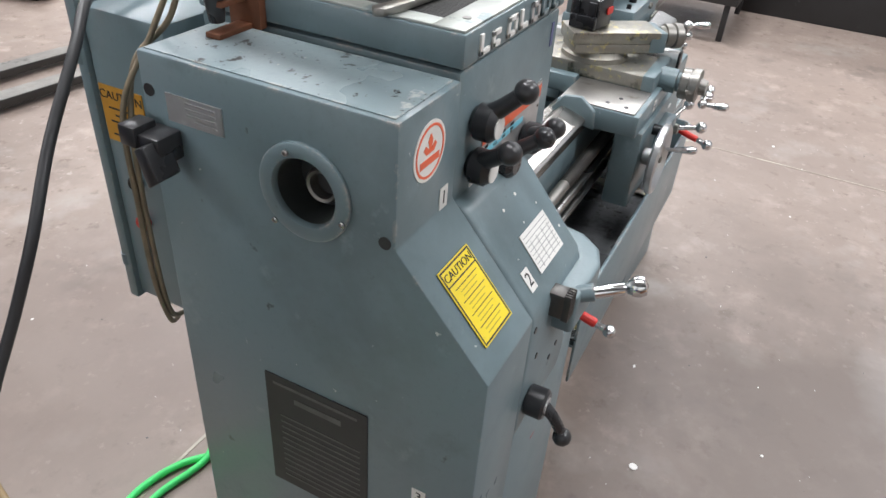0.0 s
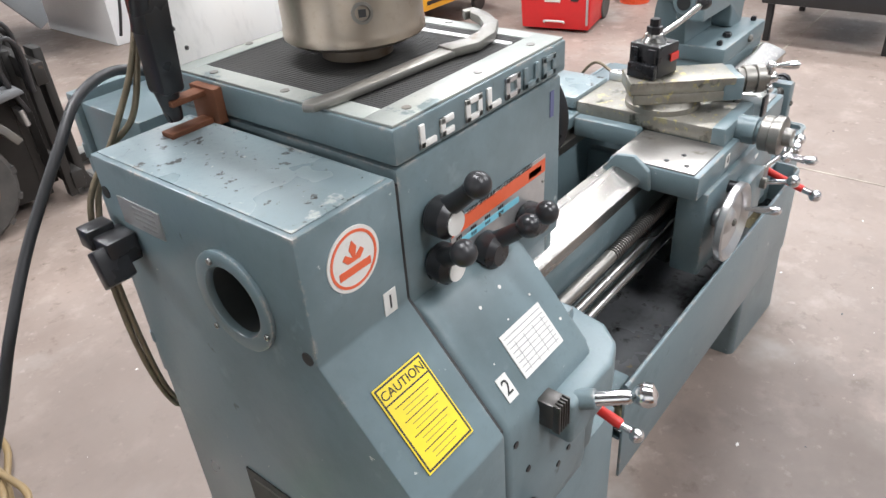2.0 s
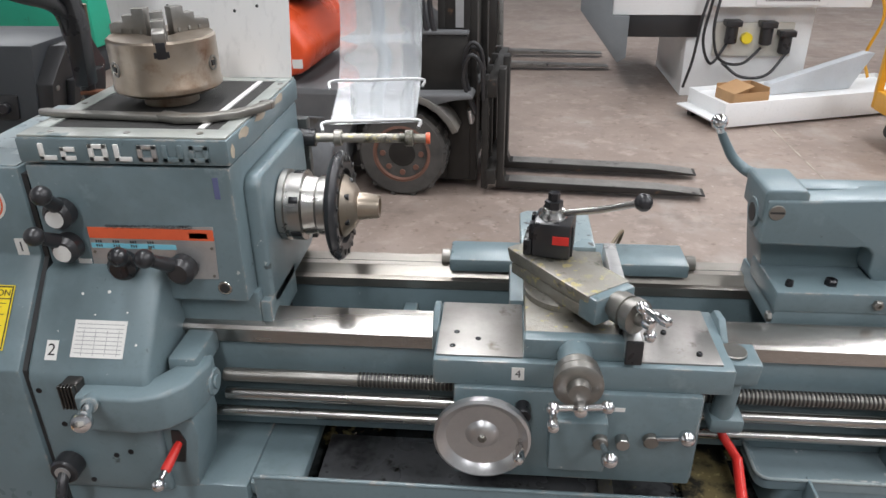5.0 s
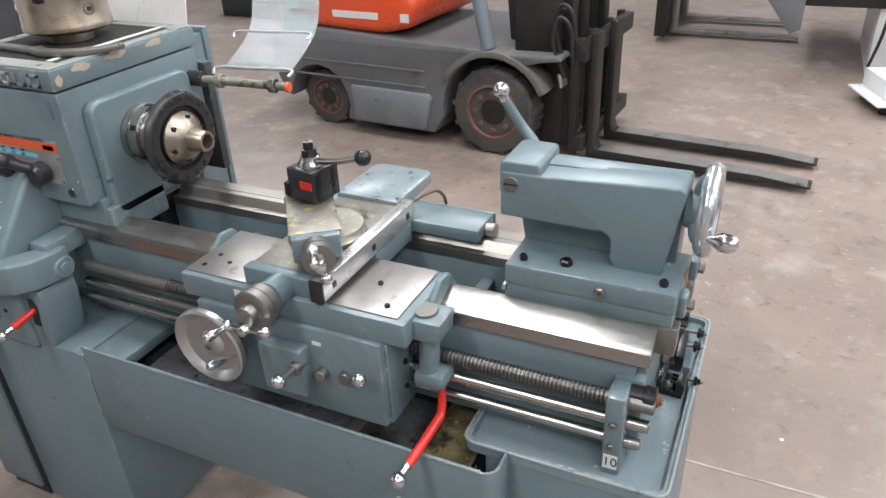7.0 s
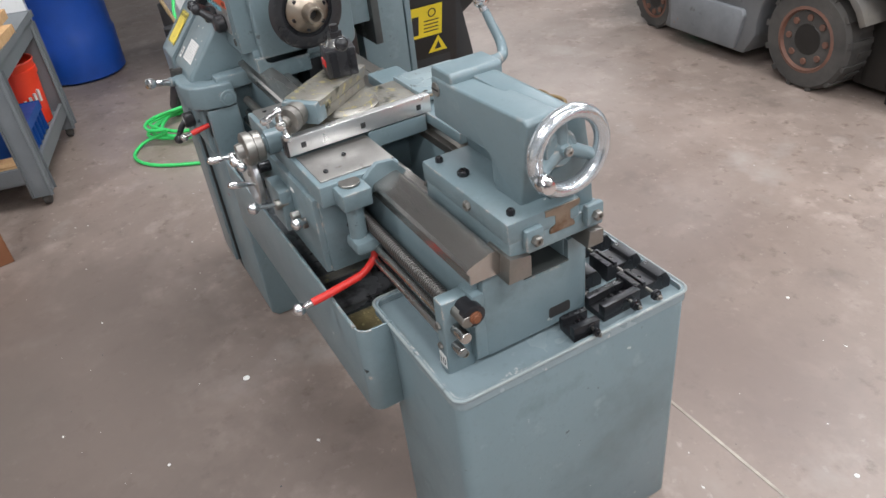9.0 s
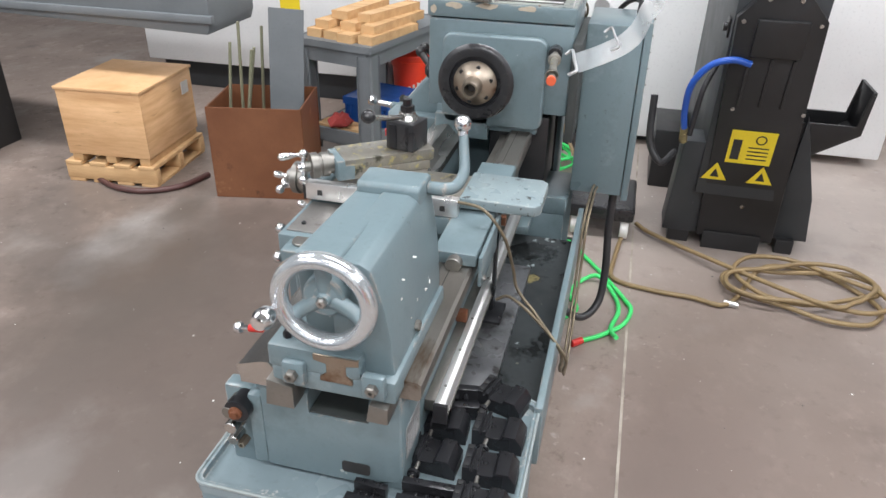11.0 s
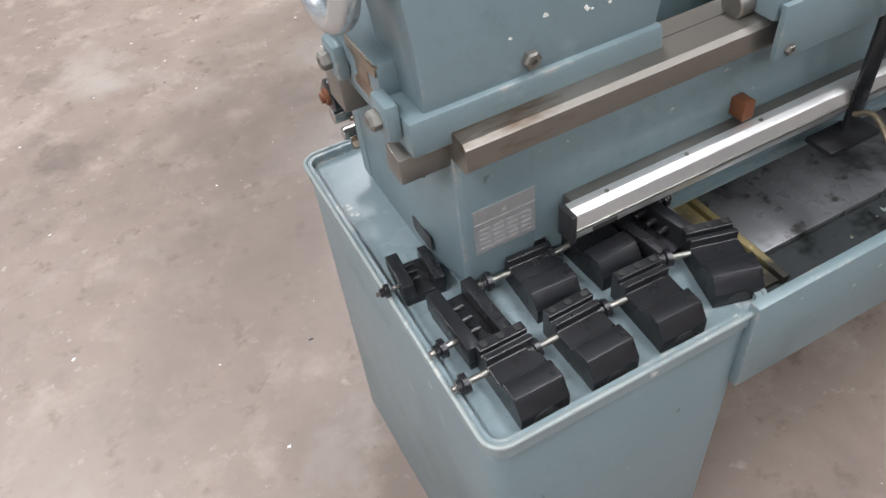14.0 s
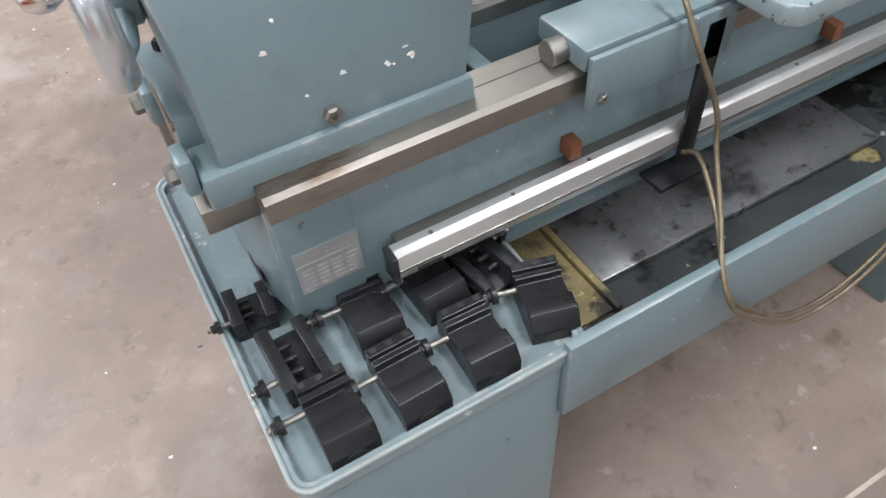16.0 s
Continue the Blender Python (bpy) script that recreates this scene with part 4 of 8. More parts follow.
# chip tray
bm = B()
T = 0.006
PX0, PX1, PY0, PY1, PZ0, PZ1 = 0.555, 1.60, -0.342, 0.318, 0.435, 0.675
add_box(bm, PX0, PX1 - 0.008, PY0 + 0.007, PY1 - 0.009, 0.535, 0.535 + T, 0)
wrap = [(PX0, PY0)] + arc(PX1 - 0.03, PY0 + 0.03, 0.03, -90, 0, 6) + [(PX1, -0.262)]
wrap_in = [(x - (T if i > 3 else 0), y + (T if i < 5 else 0)) for i, (x, y) in enumerate(wrap)]
add_prism(bm, wrap + wrap_in[::-1], "z", PZ0, PZ1, 0.002)
add_box(bm, PX0, 1.54, PY1 - 0.01, PY1 + T, 0.528, PZ1 + 0.01, 0.0025)

tray = part("chip_tray", bm, PAINT, lathe, "grey-blue sheet-metal chip tray")
part("tray_lip", add_tube(B(), [(PX0, PY0 + 0.002, PZ1), (1.0, PY0 + 0.002, PZ1), (PX1 - 0.03, PY0 + 0.002, PZ1)], 0.0045, 10, 1), PAINT, tray)
part("tray_floor", add_box(B(), PX0, PX1 - 0.01, PY0 + 0.002, PY1 - 0.011, 0.555, 0.56, 0), PANFLOOR, tray, "oily tray floor with swarf")
bm = B()
add_box(bm, 0.645, 1.375, -0.33, -0.1, 0.56, 0.578, 0.003)
part("tray_insert", bm, WETLINER, tray)
part("tray_plate", add_box(B(), 0.78, 1.378, 0.0, 0.195, 0.56, 0.574, 0.003), WETLINER, tray, "grey oily sheet lying in the tray")
part("swarf_bed", add_box(B(), 1.392, 1.505, -0.33, 0.24, 0.56, 0.568, 0.002), SWARF, tray, "yellow-brown bed of fine swarf")
bm = B()
add_box(bm, 1.22, 1.25, -0.32, -0.1, 0.56, 0.585, 0.003, None)
part("tray_bar", bm, DIRTY, tray)
part("tray_bar", add_box(B(), 1.379, 1.391, -0.02, 0.245, 0.56, 0.576, 0.002), SWARF, tray)

# tailstock pedestal with rimmed top
bm = B()
outer = round_rect(1.545, 1.888, -0.268, 0.312, 0.022)
add_prism(bm, outer, "z", 0.0, 0.655, 0.002)
for v in bm.verts:
    if v.co.z < 0.1 and v.co.y < 0 and v.co.x > 1.7:
        v.co += Vector((0.012, -0.012, 0))
    if v.co.y > 0.25 and v.co.x < 1.6:
        v.co.x -= 0.022
pedr = part("pedestal", bm, PAINT, lathe, "grey-blue sheet-metal tailstock pedestal")
bm = B()
rim = round_rect(1.505, 1.891, -0.271, 0.316, 0.024)
rim_in = round_rect(1.515, 1.882, -0.262, 0.307, 0.018)
n = len(rim)
vo = [[bm.verts.new((x, y, z)) for x, y in pts] for pts, z in ((rim, 0.648), (rim, 0.672), (rim_in, 0.672), (rim_in, 0.6582))]
fs = []
for a, b in zip(vo, vo[1:]):
    for i in range(n):
        fs.append(bm.faces.new((a[i], a[(i + 1) % n], b[(i + 1) % n], b[i])))
fs.append(bm.faces.new(vo[3]))
bmesh.ops.recalc_face_normals(bm, faces=fs)
part("pedestal_top", bm, PEDTOP, pedr, "raised-rim top with chipped edge")
bm = B()
path = [(x, y, 0.672) for x, y in rim] + [(*rim[0], 0.672)]
add_tube(bm, path, 0.0035, 8, 1)
part("rim_edge", bm, RIMEDGE, pedr, "chipped bare rim edge")
part("shadow_foot", add_box(B(), 1.575, 1.87, -0.25, 0.3, 0.0, 0.004, 0), INK, pedr)

# electrical cabinet hung behind the headstock
bm = B()
add_box(bm, 0.112, 0.385, 0.262, 0.432, 0.665, 1.225, 0.004)
cabn = part("electric_cabinet", bm, PAINT, lathe, "grey-blue electrical cabinet behind the headstock")
bm = B()
add_box(bm, 0.104, 0.39, 0.434, 0.456, 0.652, 1.24, 0.003)
cdoor = part("cabinet_door", bm, PAINT, cabn)
for z in (0.74, 1.14):
    part("door_latch", add_rev(B(), (0.112, 0.45, z - 0.012), (0.112, 0.45, 2), [(0, 0.011), (0.024, 0.011)], 16), PAINT, cabn)
part("warning_label", add_box(B(), 0.1098, 0.1125, 0.33, 0.425, 1.0, 1.1, 0), surface("amber_label", (0.62, 0.3, 0.03), (0.55, 0.27, 0.03), 0.5), cabn, "amber warning label")
part("warning_word", add_text(B(), "CAUTION", 0.021, Matrix.Translation((0.1092, 0.378, 1.084)) @ LEFTFACE), INK, cabn)
for k in range(5):
    part("warning_line", add_box(B(), 0.1092, 0.1102, 0.338, 0.41 - 0.012 * (k % 2), 1.012 + 0.012 * k, 1.015 + 0.012 * k, 0), INK, cabn)
for z, mt in ((0.93, BLACK), (0.85, RED)):
    part("push_button", add_cyl(B(), (0.113, 0.375, z), (0.095, 0.375, z), 0.013, 18, 0.003), mt, cabn, "red stop button" if mt is RED else "")
# box in the gap behind the headstock, its shade painted as dark colour
bm = B()
add_box(bm, 0.16, 0.56, 0.236, 0.262, 0.9, 1.2, 0.002)
part("cabinet_mount", bm, DARKCAV, cabn)
# black box added in place of the shade under the headstock
part("headstock_shade_box", add_box(B(), 0.3, 0.53, 0.0, 0.185, 0.705, 0.962, 0.006), BLACKPANEL, lathe, "black box standing in for the shade under the headstock")
part("rear_gusset", add_box(B(), 0.515, 0.535, 0.19, 0.262, 0.64, 0.70, 0.004), PAINT, lathe)

part("red_mark", add_box(B(), 0.348, 0.37, -0.3335, -0.3325, 0.447, 0.453, 0), surface("rubbed_red_mark", (0.3, 0.08, 0.06), (0.22, 0.1, 0.09), 0.6), lathe, "rubbed red paint mark")

# ---- tailstock ----
tail = thing("tailstock", (1.68, 0, 0.9), "grey-blue painted tailstock with silver handwheel, clamped on the bed", "tailstock")
bm = B()
add_prism(bm, [(1.53, 0.902), (1.845, 0.902), (1.845, 0.946), (1.535, 0.946)], "y", -0.108, 0.108, 0.005)
part("tail_base", bm, PAINT, tail)
bm = B()
add_box(bm, 1.53, 1.848, -0.112, 0.05, 0.94, 0.985, 0.007)
part("tail_foot", bm, PAINT, tail)
# body outline from the front: arm over the front window, column at the handwheel end
body = [(1.728, 0.98), (1.808, 0.98), (1.836, 1.15), (1.826, 1.158), (1.585, 1.146), (1.502, 1.145), (1.5, 1.06), (1.5, 1.055), (1.68, 1.052)] + arc(1.69, 1.03, 0.024, 90, 0, 4) + [(1.714, 1.0)]
bm = B()
add_prism(bm, body, "y", -0.054, 0.02, 0.01, segs=3)
part("tail_body", bm, PAINT, tail, "grey-blue tailstock casting")
bm = B()
add_prism(bm, [(0.0, 0.94), (0.1, 0.94), (0.099, 0.965), (0.095, 1.01), (0.086, 1.07), (0.073, 1.125), (0.066, 1.142), (0.05, 1.151), (0.0, 1.151)], "x", 1.505, 1.832, 0.004)
for v in bm.verts:
    drop = max(0.0, 1.12 - v.co.z) / 0.18
    v.co.x += drop * (0.035 if v.co.x < 1.6 else -0.008 - 0.02 * (1 - drop))
part("tail_back", bm, PAINT, tail)
bm = B()
add_prism(bm, [(1.498, 1.1), (1.578, 1.1), (1.578, 1.158), (1.571, 1.165), (1.504, 1.165), (1.498, 1.158)], "y", -0.05, 0.07, 0.008, segs=3)
part("clamp_boss", bm, PAINT, tail)
bm = B()
add_cyl(bm, (1.522, -0.0535, 1.122), (1.522, -0.057, 1.122), 0.015, 26, 0.001)
plug = part("clamp_screw", bm, DULLSTEEL, tail)
part("screw_slot", add_box(B(), 1.509, 1.535, -0.0578, -0.0565, 1.12, 1.124, 0), INK, plug)
part("quill_mouth", add_cyl(B(), (1.4962, 0, SP), (1.502, 0, SP), 0.03, 28, 0.002), PAINT, tail)
part("quill_bore", add_cyl(B(), (1.4952, 0, SP), (1.4964, 0, SP), 0.0185, 24, 0), INK, tail)
for x, y, z, d in ((1.715, -0.112, 0.965, (0, -1, 0)), (1.7, 0.099, 0.962, (0, 1, 0)), (1.532, -0.1, 0.925, (-1, 0, 0))):
    bolt("side_bolt", (x, y, z), d, 0.0105, 0.009, tail, DULLSTEEL)
for x, y, z in ((1.64, -0.075, 0.985), (1.82, -0.085, 0.985), (1.56, -0.085, 0.985)):
    bolt("hold_down_bolt", (x, y, z), (0, 0, 1), 0.0125 if x < 1.7 and x > 1.6 else 0.008, 0.012, tail, OXIDE)
for y in (-0.062, 0.075):
    bm = B()
    add_box(bm, 1.845, 1.862, y - 0.02, y + 0.02, 0.92, 0.965, 0.006)
    part("adjuster_lug", bm, PAINT, tail)
    bolt("adjuster_bolt", (1.862, y, 0.943), (1, 0, 0), 0.011, 0.012, tail)
bm = B()
add_prism(bm, [(-0.03, 0.982), (0.048, 0.982), (0.048, 0.97), (0.026, 0.966), (0.026, 0.948), (0.036, 0.938), (0.036, 0.93), (-0.02, 0.93), (-0.02, 0.938), (-0.008, 0.948), (-0.008, 0.966), (-0.03, 0.97)], "x", 1.843, 1.8492, 0.001)
part("guide_key", bm, CHUCKSTEEL, tail, "bare rusty guide key on the tailstock end")
rc = random.Random(4)
for i in range(16):
    x, z, s = rc.uniform(1.58, 1.79), 0.99 + 0.09 * rc.random() ** 2, rc.uniform(0.0015, 0.004)
    part("paint_chip", add_prism(B(), [(x + s * rc.uniform(0.6, 1.6) * math.cos(k * 1.26), z + s * rc.uniform(0.5, 1.1) * math.sin(k * 1.26)) for k in range(5)], "y", 0.09, 0.0985 - 0.16 * max(0, z - 0.985), 0), LABEL, tail)
bm = B()
add_cyl(bm, (1.83, 0, SP), (1.858, 0, SP), 0.034, 28, 0.003)
part("wheel_bearing", bm, PAINT, tail)
# dished handwheel
SP = 1.1
bm = B()
add_ring(bm, (1.87, 0.006, SP), (1, 0, 0), 0.0715, 0.0135, 56, 14, 1.15)
wheel = part("handwheel", bm, HANDWHEEL, tail, "rubbed silver handwheel with three painted spokes")
bm = B()
add_rev(bm, (1.84, 0.004, SP), (2, 0.004, SP), [(0, 0.02), (0.018, 0.02), (0.022, 0.012), (0.03, 0.01)], 22)
for k in range(3):
    a = radians(95 + 120 * k)
    u = Vector((0, math.cos(a), math.sin(a)))
    c = Vector((0, 0.004, SP))
    add_tube(bm, [c + Vector((1.851, 0, 0)) + u * 0.012, c + Vector((1.855, 0, 0)) + u * 0.05, c + Vector((1.867, 0, 0)) + u * 0.068], 0.0135, 12, 5, 0.0105)
part("wheel_spokes", bm, PAINT, wheel)
bolt("wheel_nut", (1.869, 0.004, SP), (1, 0, 0), 0.009, 0.009, wheel, STEEL)
bm = B()
kx = Vector((1.87, -0.069, SP - 0.018))
add_rev(bm, kx, kx + Vector((1, -0.12, 0)), [(0, 0.007), (0.012, 0.0065), (0.018, 0.009), (0.03, 0.0165), (0.044, 0.0175), (0.056, 0.012), (0.06, 0.0)], 20)
part("wheel_grip", bm, CHROME, wheel, "chrome grip knob")
SP = 1.10
# quill clamp lever
bm = B()
add_cyl(bm, (1.518, 0.07, 1.142), (1.518, 0.102, 1.142), 0.013, 18)
add_tube(bm, [(1.518, 0.095, 1.142), (1.505, 0.118, 1.145), (1.482, 0.128, 1.165), (1.46, 0.122, 1.2), (1.446, 0.117, 1.226)], 0.0125, 14, 7, 0.0085)
lev = part("clamp_lever", bm, PAINT, tail, "curved clamp lever with chrome ball")
bm = B()
add_ball(bm, (1.44, 0.114, 1.244), 0.0165)
add_cyl(bm, (1.447, 0.1165, 1.222), (1.443, 0.115, 1.234), 0.0095)
part("lever_ball", bm, CHROME, lev)

# ---- carriage: saddle, apron, cross slide ----
car = thing("carriage", (1.15, -0.1, 0.66), "grey-blue lathe carriage with apron, handwheels and cross slide", "lathe carriage")
saddle = part("saddle", add_box(B(), 0.898, 1.415, -0.305, -0.11, 0.885, 0.937, 0.005), PAINT, car, "grey-blue saddle wing block")
part("saddle_rear_bar", add_box(B(), 0.90, 1.41, 0.05, 0.145, 0.919, 0.949, 0.005), PAINT, car)
part("saddle_bridge", add_box(B(), 1.03, 1.25, -0.109, 0.049, 0.90, 0.945, 0.004), PAINT, car)
for x0, x1 in ((0.903, 1.055), (1.245, 1.395)):
    part("saddle_wing_top", add_box(B(), x0, x1, -0.292, -0.115, 0.936, 0.9405, 0.001), SCRAPED, saddle, "ground steel wing top")
for x, y in ((0.93, -0.265), (0.935, -0.22), (0.975, -0.24), (1.31, -0.2), (1.36, -0.265)):
    bolt("wing_screw", (x, y, 0.9403), (0, 0, 1), 0.0055, 0.0016 if x < 1.3 else 0.006, saddle, OXIDE)
for x0, x1 in ((0.887, 0.9), (1.413, 1.427)):
    bm = B()
    add_prism(bm, [(-0.21, 0.885), (-0.205, 0.93), (-0.17, 0.957), (-0.13, 0.952), (-0.1, 0.915), (-0.12, 0.9)], "x", x0, x1, 0.004)
    part("way_wiper", bm, PAINT, saddle)
for x0, x1 in ((0.88, 0.9), (1.41, 1.432)):
    part("wiper_cap", add_cyl(B(), (x0, 0.1, 0.93), (x1, 0.1, 0.93), 0.017, 18), DULLSTEEL, saddle)
bm = B()
add_box(bm, 0.935, 1.366, -0.315, -0.25, 0.688, 0.886, 0.006)
add_box(bm, 1.36, 1.372, -0.3, -0.2, 0.69, 0.88, 0.002)
apron = part("apron", bm, PAINT, car, "grey-blue apron box")
bm = B()
add_box(bm, 1.105, 1.205, -0.345, -0.31, 0.735, 0.845, 0.005)
part("apron_block", bm, PAINT, apron)
number_tag("4", Matrix.Translation((1.047, -0.3062, 0.915)) @ FRONT, saddle, 0.022, 0.026)
part("apron_label", add_box(B(), 1.215, 1.235, -0.3163, -0.315, 0.85, 0.858, 0), LABEL, apron)
# apron handwheel: dished aluminium disc
bm = B()
hwc = Vector((0.988, -0.33, 0.811))
add_rev(bm, hwc, hwc + Vector((0, -1, 0)), [(-0.012, 0.02), (0.008, 0.022), (0.01, 0.06), (0.014, 0.07), (0.012, 0.074), (0.018, 0.085), (0.03, 0.085), (0.033, 0.08), (0.028, 0.072), (0.02, 0.064), (0.016, 0.03), (0.022, 0.024), (0.026, 0.018), (0.026, 0.0)], 48)
hw = part("apron_handwheel", bm, ALU, car, "dished cast-aluminium handwheel")
bolt("wheel_nut", hwc + Vector((0, -0.026, 0)), (0, -1, 0), 0.008, 0.006, hw)
bm = B()
g0 = hwc + Vector((0.066, -0.028, 0.0))
add_rev(bm, g0, g0 + Vector((-0.05, -1, 0.25)), [(0, 0.005), (0.018, 0.0045), (0.022, 0.007), (0.05, 0.009), (0.062, 0.0105), (0.072, 0.007), (0.075, 0)], 16)
part("wheel_grip", bm, CHROME, hw, "chrome grip")
bm = B()
add_cyl(bm, (1.058, -0.31, 0.852), (1.058, -0.345, 0.852), 0.014, 20)
part("apron_knob", bm, OXIDE, apron)
# cross-feed screw: boss, dial and balanced handle
cf = Vector((1.143, -0.29, 0.95))
bm = B()
add_rev(bm, cf, cf + Vector((0, -1, 0)), [(0, 0.03), (0.04, 0.03), (0.042, 0.024), (0.055, 0.024)], 28)
cboss = part("cross_feed_boss", bm, PAINT, car)
bm = B()
add_rev(bm, cf + Vector((0, -0.05, 0)), cf + Vector((0, -1, 0)), [(0, 0.035), (0.003, 0.038), (0.02, 0.038), (0.021, 0.036), (0.025, 0.036), (0.026, 0.041), (0.042, 0.041), (0.045, 0.037), (0.046, 0.02), (0.062, 0.018), (0.063, 0.0)], 36)
part("cross_dial", bm, DULLSTEEL, car, "graduated steel dial")


def balanced_handle(c, axis, along, r, parent):
    """A ball-ended cross bar with one upright grip."""
    axis, along = Vector(axis).normalized(), Vector(along).normalized()
    bm = B()
    add_rev(bm, c, Vector(c) + axis, [(-0.012, 0.009), (0.006, 0.012), (0.014, 0.01), (0.018, 0.0)], 18)
    for s in (-1, 1):
        e = Vector(c) + along * s * r
        add_tube(bm, [Vector(c), Vector(c).lerp(e, 0.5), e], 0.0058, 10, 2)
        add_ball(bm, e, 0.0115, 16)
    e = Vector(c) - along * r
    add_rev(bm, e, e + axis, [(0, 0.005), (0.02, 0.0048), (0.026, 0.007), (0.045, 0.0095), (0.056, 0.0085), (0.062, 0.0)], 16)
    return part("balanced_handle", bm, CHROME, parent, "chrome ball-ended handle")


balanced_handle(cf + Vector((0.002, -0.117, -0.022)), (-0.05, -1, 0.1), (1, 0, 0.08), 0.043, car)
# feed levers
for p0, p1, nm in (((1.192, -0.345, 0.81), (1.2, -0.41, 0.826), "feed_lever"), ((1.285, -0.315, 0.792), (1.337, -0.35, 0.827), "half_nut_lever")):
    bm = B()
    add_cyl(bm, (p0[0], p0[1] + 0.02, p0[2]), (p0[0], p0[1] - 0.012, p0[2]), 0.0135, 20)
    fl_ = part(nm, bm, DULLSTEEL, apron)
    bm = B()
    add_tube(bm, [p0, p1], 0.0055, 10, 2)
    add_ball(bm, p1, 0.0145, 18)
    part("lever_ball", bm, CHROME, fl_, "chrome ball")
bm = B()
add_cyl(bm, (1.235, -0.315, 0.79), (1.235, -0.335, 0.79), 0.012, 18)
part("apron_button", bm, STEEL, apron)
for x, z in ((1.373, 0.86), (1.373, 0.8), (1.373, 0.74)):
    bolt("apron_bolt", (x - 0.001, -0.24, z), (1, 0, 0), 0.007, 0.005, apron, OXIDE)
# carriage stop with round cap and control lever
bm = B()
add_prism(bm, [(1.398, 0.885), (1.465, 0.885), (1.47, 0.93), (1.40, 0.93)], "y", -0.275, -0.205, 0.006)
add_cyl(bm, (1.432, -0.24, 0.885), (1.425, -0.24, 0.79), 0.02, 20)
add_box(bm, 1.40, 1.465, -0.265, -0.2, 0.765, 0.8, 0.012)
stop = part("lever_column", bm, PAINT, car, "painted control-lever column")
part("column_cap", add_cyl(B(), (1.425, -0.239, 0.93), (1.425, -0.239, 0.9365), 0.024, 28), DULLSTEEL, stop)
bm = B()
add_tube(bm, [(1.44, -0.215, 0.76), (1.44, -0.22, 0.735), (1.452, -0.245, 0.722), (1.46, -0.27, 0.715)], 0.0085, 12, 4)
add_tube(bm, [(1.46, -0.268, 0.716), (1.452, -0.34, 0.697), (1.446, -0.385, 0.687)], 0.0095, 12, 3)
rlev = part("control_lever", bm, RED, car, "bent red control lever")
bm = B()
add_ball(bm, (1.442, -0.417, 0.679), 0.0155)
add_cyl(bm, (1.446, -0.383, 0.6875), (1.4425, -0.41, 0.681), 0.0075)
part("lever_ball", bm, CHROME, rlev, "chrome ball knob")
# cross slide and its rear extension
bm = B()
add_box(bm, 1.058, 1.222, -0.285, 0.06, 0.938, 0.974, 0.004)
xs = part("cross_slide", bm, DIRTY, car, "oil-stained steel cross slide")
part("slide_nose", add_box(B(), 1.055, 1.238, -0.292, -0.262, 0.937, 0.978, 0.005), PAINT, xs)
bm = B()
add_prism(bm, [(1.052, 0.06), (1.212, 0.06), (1.212, 0.235), (1.195, 0.25), (1.07, 0.25), (1.052, 0.235)], "z", 0.955, 0.982, 0.004)
part("slide_cover", bm, WORN, xs, "painted rear slide cover plate")
bm = B()
add_rev(bm, (1.14, -0.115, 0.974), (1.14, -0.115, 2), [(0, 0.083), (0.012, 0.083), (0.014, 0.08), (0.026, 0.076)], 44)
part("swivel_base", bm, DIRTY, xs, "graduated swivel base")
# compound slide, turned towards the operator
CA = math.degrees(math.atan2(-0.279 + 0.083, 1.211 - 1.06))
CM = Matrix.Translation((1.138, -0.158, 0)) @ Matrix.Rotation(radians(CA), 4, "Z")
bm = B()
add_box(bm, -0.115, 0.105, -0.045, 0.045, 1.0, 1.022, 0.002, CM)
add_prism(bm, [(-0.042, 1.02), (0.042, 1.02), (0.05, 1.052), (-0.05, 1.052)], "x", -0.125, 0.1, 0.003, CM)
comp = part("compound_slide", bm, DIRTY, car, "compound slide caked with yellow swarf")
part("compound_end", add_box(B(), 0.075, 0.118, -0.046, 0.046, 1.0, 1.05, 0.004, CM), PAINT, comp)
bm = B()
add_rev(bm, CM @ Vector((0.116, 0, 1.03)), CM @ Vector((1, 0, 1.03)), [(0, 0.024), (0.012, 0.024), (0.013, 0.029), (0.03, 0.029), (0.031, 0.026), (0.036, 0.026), (0.038, 0.031), (0.055, 0.031), (0.057, 0.014), (0.07, 0.012)], 30)
part("compound_dial", bm, DULLSTEEL, comp, "graduated compound dial")
d = (CM.to_3x3() @ Vector((1, 0, 0)))
balanced_handle(CM @ Vector((0.188, 0, 1.03)), d, (0.25, 0.05, -0.75), 0.03, car)
# scale on the cross slide
bm = B()
add_box(bm, 1.226, 1.252, -0.308, 0.065, 0.948, 0.992, 0.003)
sc = part("cross_scale", bm, SCALEALU, car, "aluminium linear scale on the cross slide")
part("scale_end", add_box(B(), 1.2245, 1.2535, -0.313, -0.306, 0.947, 0.993, 0.002), BLACK, sc)
for y in (-0.27, -0.12, 0.03):
    part("scale_mark", add_box(B(), 1.2518, 1.2532, y - 0.006, y + 0.006, 0.962, 0.975, 0), INK, sc)

